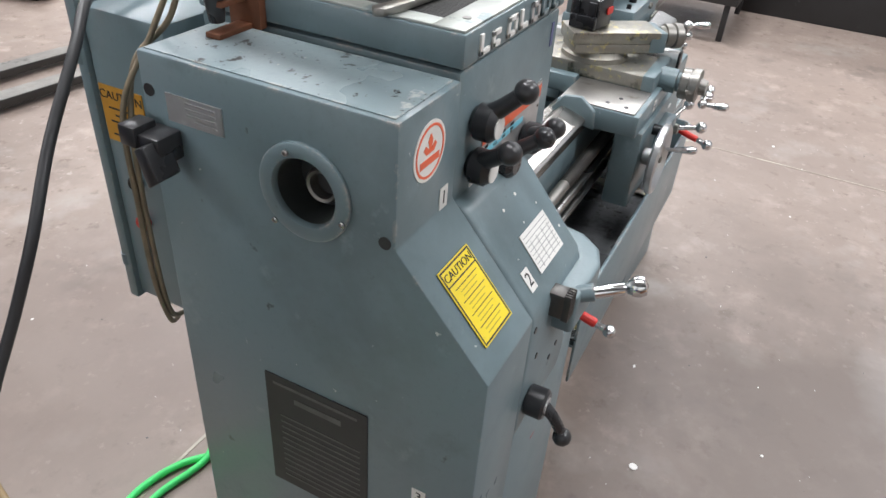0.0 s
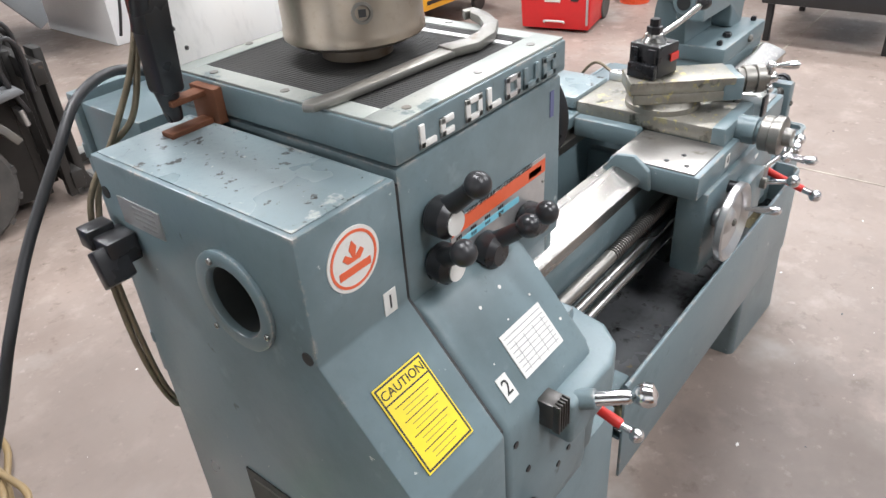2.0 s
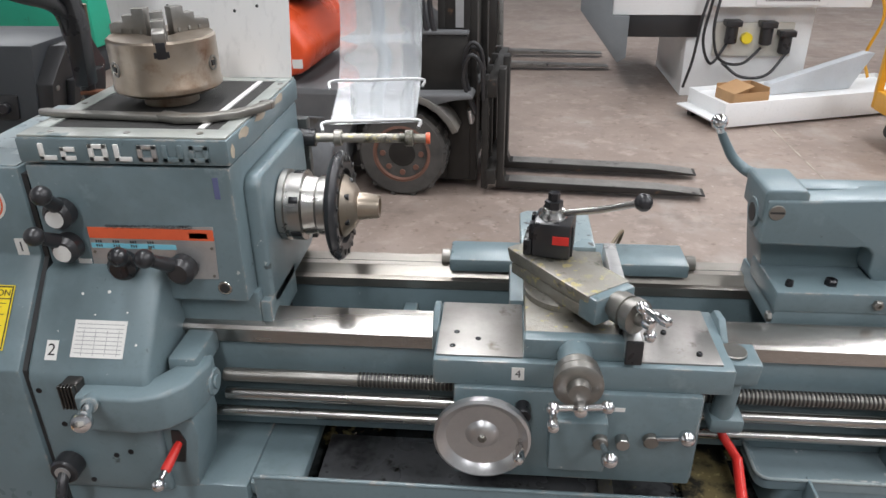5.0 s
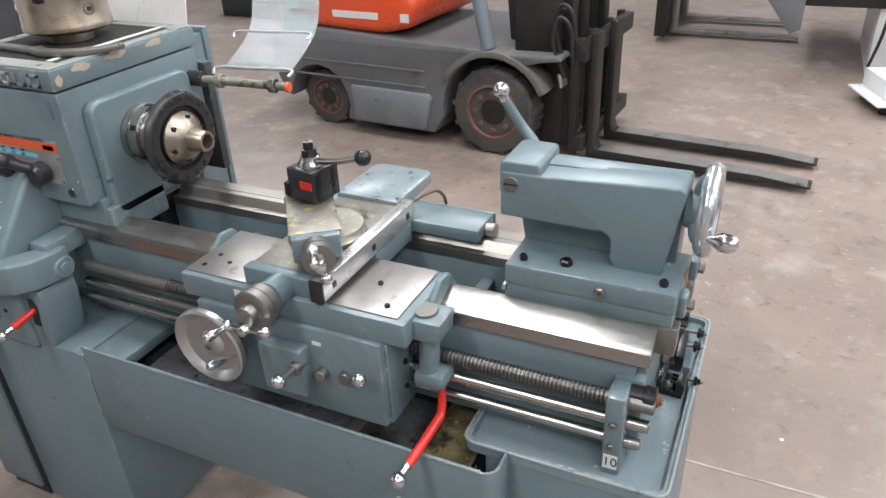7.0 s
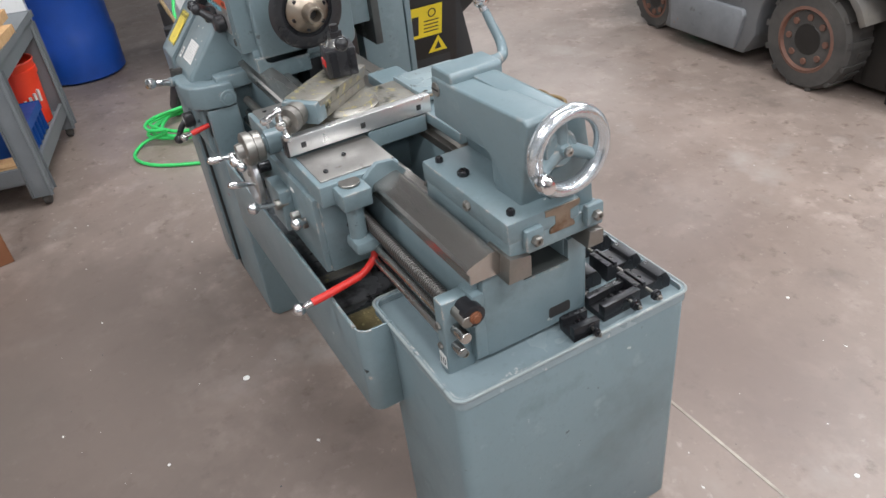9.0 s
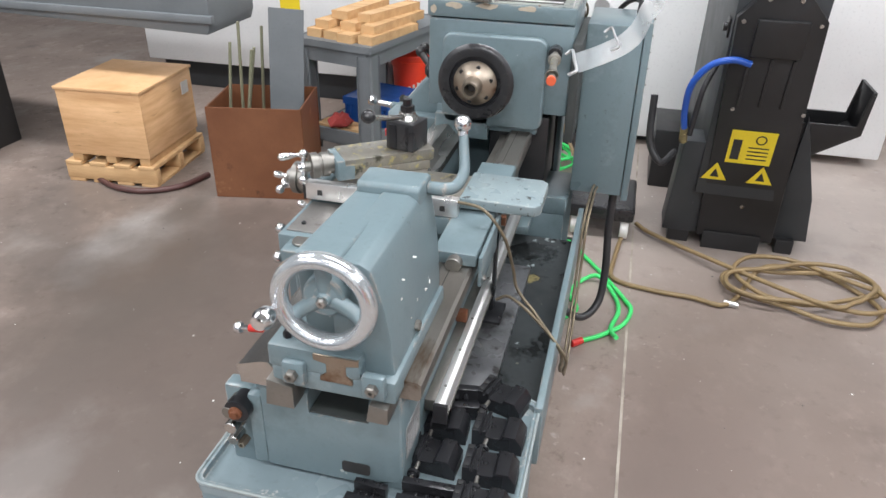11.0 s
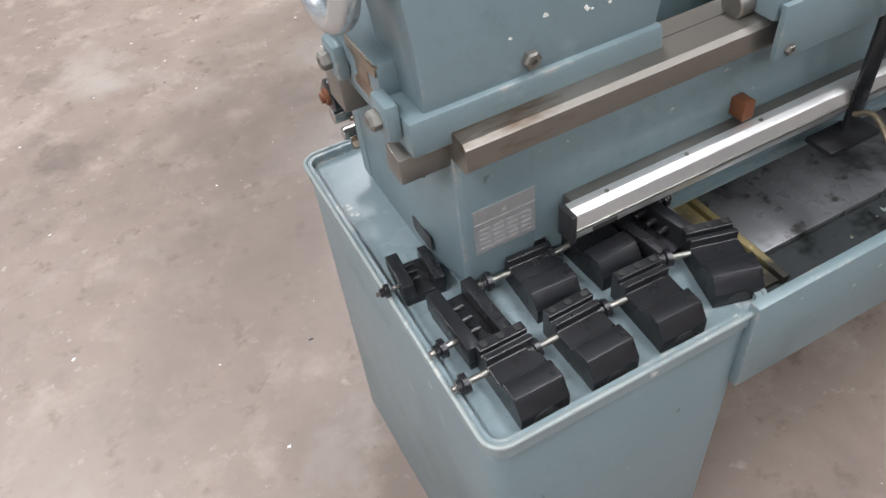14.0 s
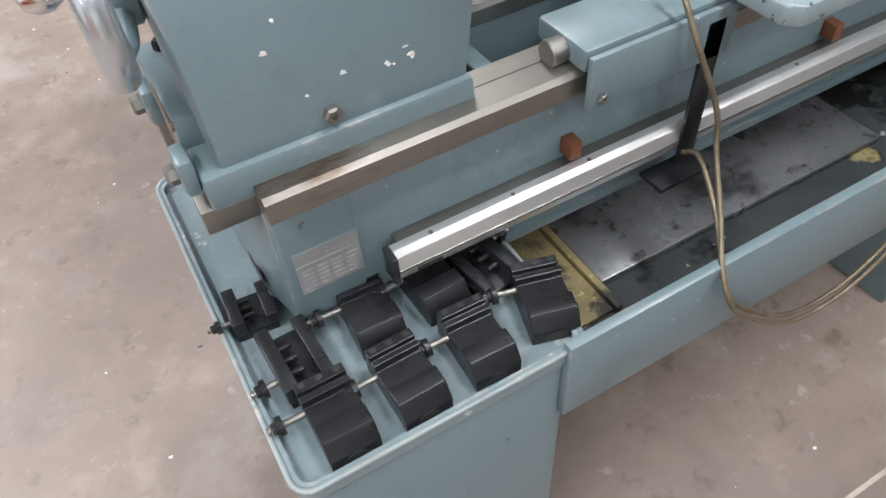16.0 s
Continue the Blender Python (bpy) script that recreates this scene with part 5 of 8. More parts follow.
# ---- quick-change tool post ----
tp = thing("tool_post", (1.106, -0.096, 1.052), "black quick-change tool post with ball-ended lever on the compound", "tool post")
PM = Matrix.Translation((1.106, -0.096, 0)) @ Matrix.Rotation(radians(-8), 4, "Z")
bm = B()
add_prism(bm, [(-0.034, -0.036), (0.036, -0.041), (0.042, 0.034), (-0.03, 0.04)], "z", 1.053, 1.122, 0.004, PM)
block = part("post_block", bm, BLACK, tp, "black steel block")
for s in (-1, 1):
    for y in (-0.03, 0.012):
        part("dovetail", add_box(B(), 0.037 * s - 0.004, 0.037 * s + 0.004, y, y + 0.018, 1.056, 1.116, 0.001, PM), OXIDE, block)
part("red_badge", add_box(B(), 0.004, 0.034, -0.0435, -0.0405, 1.084, 1.1, 0, PM), RED, block, "small red badge")
bm = B()
add_rev(bm, (1.106, -0.096, 1.118), (1.106, -0.096, 2), [(0.004, 0.027), (0.008, 0.026), (0.014, 0.021), (0.022, 0.0195), (0.024, 0.014)], 32)
part("lever_hub", bm, STEEL, tp)
bm = B()
add_rev(bm, (1.106, -0.096, 1.14), (1.106, -0.096, 2), [(0, 0.017), (0.014, 0.017), (0.015, 0.011), (0.03, 0.011), (0.031, 0.0)], 6)
part("post_nut", bm, OXIDE, tp)
bm = B()
add_tube(bm, [(1.125, -0.102, 1.132), (1.19, -0.12, 1.148), (1.247, -0.136, 1.168)], 0.0065, 12, 3)
lv = part("post_lever", bm, STEEL, tp)
part("lever_ball", add_ball(B(), (1.259, -0.139, 1.172), 0.0165), BLACK, lv, "black ball knob")
part("holder", add_box(B(), -0.05, -0.034, -0.036, 0.03, 1.054, 1.085, 0.003, PM), OXIDE, tp)

# ---- chuck lying on the headstock, spanner across it ----
CC = Vector((0.352, 0.03, 1.2975))
ch = thing("chuck", CC, "stained three-jaw steel chuck lying face up on the headstock", "lathe chuck")
bm = B()
add_rev(bm, CC, CC + Vector((0, 0, 1)), [(0, 0.052), (0.022, 0.052), (0.024, 0.085), (0.03, 0.098), (0.033, 0.1015), (0.044, 0.1015), (0.046, 0.1), (0.125, 0.1), (0.129, 0.096), (0.129, 0.028), (0.09, 0.026)], 64)
part("chuck_body", bm, CHUCKSTEEL, ch)
for a in (233, 353, 113):
    u = Vector((math.cos(radians(a)), math.sin(radians(a)), 0))
    c = CC + Vector((0, 0, 0.078)) + u * 0.0985
    bm = B()
    add_rev(bm, c, c + u, [(0, 0.0145), (0.003, 0.0145), (0.0032, 0.0105), (0.0005, 0.009)], 22)
    kh = part("key_socket", bm, DULLSTEEL, ch)
    part("key_square", add_box(B(), -0.0048, 0.0048, -0.0048, 0.0048, 0.0, 0.0036, 0, frame_to(c, c + u)[0]), INK, kh)
for k, a in enumerate((293, 53, 173)):
    M = Matrix.Translation(CC) @ Matrix.Rotation(radians(a), 4, "Z")
    bm = B()
    add_prism(bm, [(0.022, 0.125), (0.1, 0.125), (0.1, 0.146), (0.088, 0.15), (0.07, 0.15), (0.07, 0.163), (0.048, 0.163), (0.048, 0.176), (0.022, 0.176)], "y", -0.0115, 0.0115, 0.0015, M)
    for q in range(3):
        add_box(bm, 0.03 + 0.022 * q, 0.036 + 0.022 * q, -0.0135, 0.0135, 0.128, 0.137, 0.001, M)
    jaw = part("jaw", bm, DULLSTEEL, ch, "stepped chuck jaw")
    bm = B()
    add_box(bm, 0.028, 0.1012, -0.0085, 0.0085, 0.1, 0.1296, 0.001, M)
    add_box(bm, 0.028, 0.1011, -0.0135, 0.0135, 0.102, 0.113, 0.001, M)
    part("jaw_slot", bm, OXIDE, ch)

sp = single("spanner", (lambda b: (add_prism(b, [(0.142, -0.082), (0.15, -0.096), (0.2, -0.104), (0.39, -0.12), (0.41, -0.112), (0.405, -0.094), (0.38, -0.092), (0.2, -0.083), (0.155, -0.072)], "z", 1.2985, 1.3095, 0.003),
                                  add_prism(b, [(0.385, -0.118), (0.43, -0.133), (0.48, -0.125), (0.53, -0.095), (0.563, -0.05), (0.572, -0.03), (0.56, -0.02), (0.548, -0.028), (0.535, -0.055), (0.505, -0.085), (0.47, -0.1), (0.43, -0.102), (0.39, -0.088)], "z", 1.2985, 1.3125, 0.003),
                                  add_prism(b, [(0.572, -0.03), (0.575, -0.015), (0.555, -0.008), (0.545, -0.02)], "z", 1.2985, 1.3125, 0.002), b)[-1])(B()),
            DULLSTEEL, (0.36, -0.09, 1.2985), "dark steel hook spanner lying across the headstock", "spanner")

# ---- aluminium back plate and clear chip shield ----
bp = thing("back_plate", (0.35, 0.225, 1.2975), "drilled aluminium back plate standing on the headstock", "guard plate")
bm = B()
TILT = Matrix.Translation((0, 0.222, 1.298)) @ pose(0, 0, 0, -13, 0, 0)
add_prism(bm, [(0.155, 0.0), (0.54, 0.0), (0.54, 0.4), (0.52, 0.42), (0.13, 0.42), (0.11, 0.3)], "y", 0.0, 0.003, 0, TILT)
pl = part("plate_sheet", bm, SHEETALU, bp, "bare aluminium sheet")
cut(pl, add_cyl(B(), TILT @ Vector((0.5, -0.02, 0.225)), TILT @ Vector((0.5, 0.02, 0.225)), 0.016, 24, 0))
for u, v in ((0.25, 0.18), (0.27, 0.15), (0.41, 0.17), (0.42, 0.14), (0.19, 0.05), (0.2, 0.02), (0.3, 0.24), (0.47, 0.15)):
    part("small_hole", add_cyl(B(), TILT @ Vector((u, -0.0006, v)), TILT @ Vector((u, 0.001, v)), 0.0035, 10, 0), INK, pl)

sh = thing("chip_shield", (0.7, 0.22, 1.16), "clear curved plastic chip shield on a swing arm", "shield")
prof = [(0.245, 1.185), (0.28, 1.2), (0.33, 1.225), (0.37, 1.252), (0.395, 1.285), (0.41, 1.33), (0.428, 1.36), (0.435, 1.41), (0.43, 1.48), (0.415, 1.56), (0.385, 1.65), (0.34, 1.72)]
bm = B()
sm = [(p.y, p.z) for p in smooth_path([(0, a, b) for a, b in prof], 4)]
rows = [[bm.verts.new((x, y + 0.03 * (x - 0.61) / 0.195, z)) for x in (0.61, 0.66, 0.71, 0.76, 0.805)] for y, z in sm]
for a, b in zip(rows, rows[1:]):
    for i in range(4):
        bm.faces.new((a[i], a[i + 1], b[i + 1], b[i]))
bmesh.ops.solidify(bm, geom=bm.faces[:], thickness=0.003)
shs = part("shield_sheet", bm, CLEAR, sh, "scratched clear plastic sheet")
shs.visible_shadow = False
for y, z, r in ((0.245, 1.192, 0.0045), (0.345, 1.262, 0.0035)):
    part("shield_wire", add_tube(B(), [(0.6, y - 0.025, z - 0.014), (0.603, y - 0.006, z), (0.7, y + 0.008, z), (0.81, y + 0.024, z), (0.815, y + 0.005, z - 0.012)], r, 8, 4), PLATE, sh, "bent wire stiffener")
bm = B()
add_cyl(bm, (0.585, 0.19, 1.172), (0.84, 0.21, 1.168), 0.0105, 18)
add_cyl(bm, (0.632, 0.194, 1.171), (0.65, 0.195, 1.171), 0.018, 20)
add_cyl(bm, (0.79, 0.206, 1.169), (0.808, 0.207, 1.169), 0.018, 20)
arm = part("swing_rod", bm, DIRTY, sh, "oily steel swing rod")
part("rod_mount", add_cyl(B(), (0.548, 0.188, 1.173), (0.592, 0.19, 1.172), 0.02, 22), BLACK, sh)
part("rod_cap", add_cyl(B(), (0.836, 0.2095, 1.168), (0.846, 0.2105, 1.168), 0.013, 16), ORANGEINK, sh, "orange end cap")

# ---- readout, its arm and bracket ----
ro = thing("digital_readout", (0.11, 0.14, 1.245), "dark blue-grey digital readout on a bracket with green digits", "readout")
bm = B()
add_box(bm, 0.085, 0.155, 0.125, 0.15, 1.2395, 1.247, 0.001)
add_box(bm, 0.152, 0.166, 0.11, 0.165, 1.2395, 1.29, 0.001)
add_box(bm, 0.1, 0.155, 0.13, 0.155, 1.278, 1.286, 0.001)
part("bracket", bm, BROWN, ro, "rusty brown angle bracket")
bm = B()
add_tube(bm, [(0.11, 0.15, 1.255), (0.108, 0.15, 1.30)], 0.011, 12, 2, 0.017)
add_prism(bm, [(0.092, 1.295), (0.125, 1.295), (0.135, 1.42), (0.125, 1.5), (0.09, 1.54), (0.06, 1.54), (0.08, 1.48), (0.095, 1.42)], "y", 0.128, 0.17, 0.006)
part("arm", bm, BLACK, ro, "black plastic support arm")
bm = B()
add_tube(bm, [(0.1, 0.12, 1.53), (0.08, 0.05, 1.545), (0.06, -0.02, 1.56)], 0.016, 12, 4)
part("arm_top", bm, BLACK, ro)
# flat lug with a ring
bm = B()
add_prism(bm, [(-0.185, 1.478), (-0.085, 1.475), (-0.08, 1.53), (-0.165, 1.54), (-0.2, 1.525)], "x", 0.083, 0.087, 0.0005)
add_ring(bm, (0.081, -0.2, 1.499), (1, 0, 0), 0.026, 0.004, 32, 8)
part("ring_lug", bm, PLATE, ro, "grey lug with ring")
# display case: its screen looks towards the operator
dx = Vector((0.212, 0.352, 0.012)).normalized()
up = Vector((-0.1, 0.06, 1.0)).normalized()
nrm = dx.cross(up).normalized()
up = nrm.cross(dx)
DM = Matrix.Translation((0.03, -0.29, 1.535)) @ Matrix((dx, up, nrm)).transposed().to_4x4()
bm = B()
add_box(bm, 0.0, 0.415, 0.0, 0.25, -0.075, 0.0, 0.012, DM)
case = part("display_case", bm, BLUEGREY, ro, "dark blue-grey display housing")
bm = B()
add_box(bm, 0.03, 0.398, 0.026, 0.235, -0.001, 0.0015, 0.0005, DM)
part("bezel", bm, BLUEGREY, case)
part("screen", add_box(B(), 0.035, 0.225, 0.04, 0.225, 0.001, 0.0025, 0, DM), INK, case, "black screen")
part("keypad", add_box(B(), 0.25, 0.394, 0.034, 0.225, 0.001, 0.0025, 0, DM), CHARCOAL, case)
part("digits", add_text(B(), "-3.2400", 0.024, DM @ pose(0.125, 0.072, 0.0032)), DIGITS, case, "glowing green digits")
part("maker_bar", add_box(B(), 0.36, 0.39, 0.009, 0.018, 0.0, 0.0015, 0, DM), GREYINK, case)
for i, mt in enumerate((YELLOW, BLUE, GREEN)):
    part("key", add_box(B(), 0.315 + 0.024 * i, 0.332 + 0.024 * i, 0.042, 0.055, 0.002, 0.005, 0.002, DM), mt, case)
part("white_sticker", add_box(B(), 0.008, 0.026, 0.09, 0.16, 0.0, 0.0012, 0, DM), LABEL, case)
bm = B()
add_tube(bm, [DM @ Vector((0.16, 0.03, -0.06)), (0.085, 0.02, 1.5), (0.1, 0.12, 1.46), (0.1, 0.15, 1.38)], 0.015, 10, 5)
part("support", bm, BLACK, ro)

# ---- linear scale along the bed, its reader bracket and cables ----
ls = thing("linear_scale", (1.2, 0.15, 0.74), "long aluminium linear scale with reader bracket on the bed back", "linear scale")
bm = B()
add_prism(bm, [(0.128, 0.728), (0.15, 0.728), (0.154, 0.742), (0.148, 0.764), (0.14, 0.77), (0.128, 0.77)], "x", 0.62, 1.678, 0.001)
lsb2 = part("scale_body", bm, SCALEALU, ls)
part("scale_backing", add_box(B(), 0.64, 1.66, 0.1045, 0.1275, 0.735, 0.762, 0.001), DULLSTEEL, ls)
part("scale_groove", add_box(B(), 0.62, 1.678, 0.1515, 0.155, 0.744, 0.7465, 0), DULLSTEEL, lsb2)
part("scale_end", add_box(B(), 1.674, 1.682, 0.127, 0.155, 0.727, 0.771, 0.001), BLACK, lsb2)
part("scale_print", add_box(B(), 1.615, 1.65, 0.153, 0.1552, 0.735, 0.741, 0), INK, lsb2)
for x in (0.8, 1.0, 1.2, 1.38, 1.5, 1.62):
    part("scale_screw", add_cyl(B(), (x, 0.137, 0.7695), (x, 0.137, 0.7715), 0.003, 8, 0), DULLSTEEL, lsb2)
part("scale_lug", add_box(B(), 1.386, 1.404, 0.1035, 0.128, 0.772, 0.798, 0.001), BROWN, ls, "small rusty lug")
part("scale_lug", add_box(B(), 0.9, 0.918, 0.1035, 0.128, 0.772, 0.798, 0.001), BROWN, ls, "small rusty lug")
bm = B()
add_box(bm, 1.205, 1.235, 0.152, 0.158, 0.70, 0.93, 0.001)
add_box(bm, 1.195, 1.285, 0.14, 0.185, 0.695, 0.703, 0.001)
part("reader_bracket", bm, OXIDE, ls, "black steel reader bracket")
bm = B()
add_box(bm, 1.19, 1.41, 0.15, 0.158, 0.875, 0.945, 0.001)
wcv = part("way_cover", bm, PAINT, ls)
bolt("cover_bolt", (1.392, 0.158, 0.888), (0, 1, 0), 0.007, 0.006, wcv)


def cable(name, pts, r, material, label, group="", steps=10):
    bm = B()
    add_tube(bm, pts, r, 10, steps)
    return single(name, bm, material, pts[0], label, "cable" if "hose" not in name else "hose", group)


SWAG = [(1.30, 0.335, 0.66), (1.225, 0.335, 0.555), (1.1, 0.335, 0.455), (0.98, 0.335, 0.445), (0.893, 0.335, 0.51), (0.826, 0.335, 0.616), (0.795, 0.335, 0.735), (0.71, 0.338, 0.765), (0.59, 0.338, 0.735), (0.45, 0.34, 0.71), (0.36, 0.345, 0.69)]
cable("armoured_cable", [(1.24, 0.06, 0.985), (1.275, 0.13, 0.99), (1.275, 0.18, 0.93), (1.235, 0.2, 0.83), (1.232, 0.215, 0.77), (1.265, 0.27, 0.725)] + SWAG, 0.0038, BRAID, "braided steel readout cable looping behind the lathe")
cable("armoured_cable", [(1.235, 0.165, 0.735), (1.242, 0.2, 0.752), (1.27, 0.27, 0.718)] + [(x + 0.004, y + 0.01, z - 0.006) for x, y, z in SWAG], 0.0038, BRAID, "braided steel readout cable looping behind the lathe")
cable("armoured_cable", [(0.13, 0.17, 1.46), (0.11, 0.19, 1.36), (0.08, 0.205, 1.26), (0.03, 0.235, 1.2), (-0.012, 0.215, 1.1), (-0.006, 0.225, 0.9), (0.02, 0.245, 0.76), (0.08, 0.28, 0.7)], 0.0045, BRAID, "braided steel cable hanging down the gear end")
cable("armoured_cable", [(0.125, 0.172, 1.46), (0.1, 0.195, 1.34), (0.05, 0.215, 1.24), (-0.01, 0.225, 1.15), (-0.02, 0.222, 1.0), (-0.008, 0.235, 0.85), (0.02, 0.25, 0.74), (0.07, 0.29, 0.69)], 0.0045, BRAID, "braided steel cable hanging down the gear end")
cable("power_cable", [(0.24, 0.41, 1.24), (0.17, 0.41, 1.262), (0.09, 0.38, 1.25), (0.02, 0.34, 1.2), (-0.08, 0.303, 1.1), (-0.158, 0.273, 1.0), (-0.205, 0.29, 0.89), (-0.255, 0.31, 0.78), (-0.305, 0.317, 0.68), (-0.35, 0.32, 0.58), (-0.385, 0.32, 0.47), (-0.42, 0.32, 0.25), (-0.44, 0.3, 0.06), (-0.5, 0.22, 0.012)], 0.0085, CABLE, "thick black rubber power cable arching to the floor")
cable("power_cable", [(0.34, 0.41, 0.67), (0.345, 0.41, 0.52), (0.36, 0.42, 0.35), (0.4, 0.41, 0.24), (0.45, 0.36, 0.2), (0.47, 0.29, 0.24), (0.46, 0.25, 0.3)], 0.014, CABLE, "thick black conduit hanging from the cabinet")

# ---- tool holders on the tailstock pedestal ----
ZT = 0.6585
holder = thing("tool_holder", (0, 0, 0), "black oxide quick-change tool holder with adjusting nut", "tool holder", "tool holders on the pedestal")
bm = B()
HW = 0.031
add_prism(bm, [(-0.05, 0.0), (0.05, 0.0), (0.05, 0.022), (0.036, 0.042), (0.012, 0.042), (0.008, 0.032), (-0.022, 0.032), (-0.022, 0.044), (-0.03, 0.044), (-0.03, 0.036), (-0.036, 0.036), (-0.036, 0.044), (-0.05, 0.044)], "x", -HW, HW, 0.0012)
hb = part("holder_body", bm, OXIDE, holder, "", 18)
bm = B()
add_prism(bm, arc(0, 0.004, 0.016, 0, 180, 8), "y", 0.0502, 0.0508, 0, pose(0, 0, 0))
part("dovetail_slot", bm, INK, hb)
bm = B()
add_cyl(bm, (HW - 0.002, -0.02, 0.026), (HW + 0.046, -0.02, 0.026), 0.0042, 10, 0.0005)
st = part("stud", bm, DULLSTEEL, holder)
part("nut", add_rev(B(), (HW + 0.026, -0.02, 0.026), (1, -0.02, 0.026), [(0, 0.012), (0.007, 0.012), (0.008, 0.008), (0.014, 0.0075)], 18), OXIDE, st, "knurled height nut")
part("lock_nut", add_rev(B(), (HW + 0.033, -0.02, 0.026), (1, -0.02, 0.026), [(0, 0.0078), (0.008, 0.0078)], 6), STEEL, st)
for x in (-0.022, 0.0, 0.022):
    part("set_screw", add_cyl(B(), (x, -0.043, 0.0435), (x, -0.043, 0.0455), 0.0045, 10, 0), INK, hb)
spots = [(1.814, 0.252, 0), (1.722, 0.252, 1), (1.624, 0.25, -2), (1.52, 0.24, -16), (1.718, 0.14, -3), (1.628, 0.137, 3)]
for i, (x, y, a) in enumerate(spots):
    if i == 0:
        holder.matrix_basis = pose(x, y, ZT, 0, 0, a)
    else:
        copy_thing(holder, pose(x, y, ZT, 0, 0, a))
bar = thing("tool_holder", (0, 0, 0), "black parallel-bar boring holder with three set screws", "tool holder", "tool holders on the pedestal")
bm = B()
add_box(bm, -0.03, 0.03, -0.048, 0.048, 0.0, 0.016, 0.0015)
bb = part("holder_body", bm, OXIDE, bar)
part("holder_jaw", add_box(B(), 0.014, 0.032, -0.05, 0.05, 0.014, 0.042, 0.0015), OXIDE, bar)
part("holder_jaw", add_box(B(), -0.032, -0.016, -0.05, 0.05, 0.014, 0.036, 0.0015), OXIDE, bar)
for y in (-0.02, 0.0, 0.02):
    part("set_screw", add_cyl(B(), (0.015, y, 0.028), (-0.002, y, 0.028), 0.0042, 10, 0.0005), OXIDE, bb)
bm = B()
add_cyl(bm, (0.03, 0.02, 0.026), (0.066, 0.02, 0.026), 0.0042, 10, 0.0005)
st = part("stud", bm, DULLSTEEL, bar)
part("nut", add_rev(B(), (0.046, 0.02, 0.026), (1, 0.02, 0.026), [(0, 0.012), (0.007, 0.012), (0.008, 0.008), (0.014, 0.0075)], 18), OXIDE, st, "knurled height nut")
bar.matrix_basis = pose(1.825, 0.155, ZT, 0, 0, 2)
copy_thing(bar, pose(1.557, 0.145, ZT, 0, 0, 188))
small = copy_thing(bar, pose(1.846, 0.05, ZT, 0, 0, -4) @ Matrix.Diagonal((0.9, 0.62, 0.9, 1)))
small.scale = (0.9, 0.62, 0.9)

# ---- hall ----
X0, X1, Y0, Y1, ZC = ROOM
bm = B()
add_box(bm, X0, X1, Y0, Y1, -0.12, 0.0, 0)
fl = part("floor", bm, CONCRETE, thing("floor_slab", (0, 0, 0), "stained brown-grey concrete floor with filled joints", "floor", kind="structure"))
for nm, a in (("wall_west", (X0 - 0.2, X0, Y0, Y1)), ("wall_east", (X1, X1 + 0.2, Y0, Y1)), ("wall_south", (X0, X1, Y0 - 0.2, Y0)), ("wall_north", (X0, X1, Y1, Y1 + 0.2))):
    single(nm, add_box(B(), a[0], a[1], a[2], a[3], 0, ZC, 0), WALLPANEL, ((a[0] + a[1]) / 2, (a[2] + a[3]) / 2, 0), "pale painted wall panel", "wall", kind="structure")
single("ceiling", add_box(B(), X0, X1, Y0, Y1, ZC, ZC + 0.2, 0), CEIL, (0, 0, ZC), "white roof deck with strip lamps", "ceiling", kind="structure")
for lx, ly in LAMPS:
    lamp = thing("strip_lamp", (lx, ly, 5.6), "white housing of an assumed ceiling strip lamp", "lamp", "ceiling strip lamps")
    part("housing", add_box(B(), lx - 0.38, lx + 0.38, ly - 1.64, ly + 1.64, 5.58, 5.7, 0.01), WHITE, lamp)
    for s in (-1, 1):
        part("hanger", add_cyl(B(), (lx, ly + s * 1.2, 5.7), (lx, ly + s * 1.2, ZC), 0.008, 8), DULLSTEEL, lamp)
for nm, pts in (("floor_joint", [(X0, 0.54), (X1, 0.54)]), ("floor_joint", [(3.0, Y0), (3.0, Y1)])):
    bm = B()
    (xa, ya), (xb, yb) = pts
    if ya == yb:
        add_box(bm, xa, xb, ya - 0.0045, ya + 0.0045, -0.004, 0.0016, 0)
    else:
        add_box(bm, xa - 0.0045, xa + 0.0045, ya, yb, -0.004, 0.0022, 0)
    single(nm, bm, JOINT, (xa, ya, 0), "pale filled joint in the concrete", "joint", kind="structure")

# ---- forklift parked behind the lathe ----
FM = Matrix.Translation((0.41, 2.66, 0)) @ Matrix.Rotation(radians(-4), 4, "Z")


def at(m, *p):
    return m @ Vector(p)


fork = thing("forklift", (0.41, 2.66, 0), "worn grey and orange forklift truck with black mast", "forklift")
out = [(-1.62, 0.33), (-1.62, 0.6), (-1.5, 0.68), (-0.6, 0.64), (0.12, 0.62), (0.4, 0.63), (0.42, 0.6), (0.3, 0.585)] + arc(0, 0.26, 0.33, 60, 190, 9) + [(-0.4, 0.08), (-1.0, 0.08)] + arc(-1.28, 0.19, 0.24, -25, 180, 9) + [(-1.56, 0.22)]
part("chassis", add_prism(B(), out, "y", 0.0, 1.02, 0.012, FM), GREYBODY, fork, "scuffed grey steel chassis with wheel arches")
bm = B()
add_box(bm, -1.25, 0.3, 0.2, 0.82, 0.1, 0.55, 0.01, FM)
part("underbody", bm, BLACKPANEL, fork)
for z in (0.36, 0.46):
    part("side_ridge", add_box(B(), -1.5, -0.45, -0.008, 0.01, z, z + 0.012, 0.003, FM), GREYBODY, fork)
bm = B()
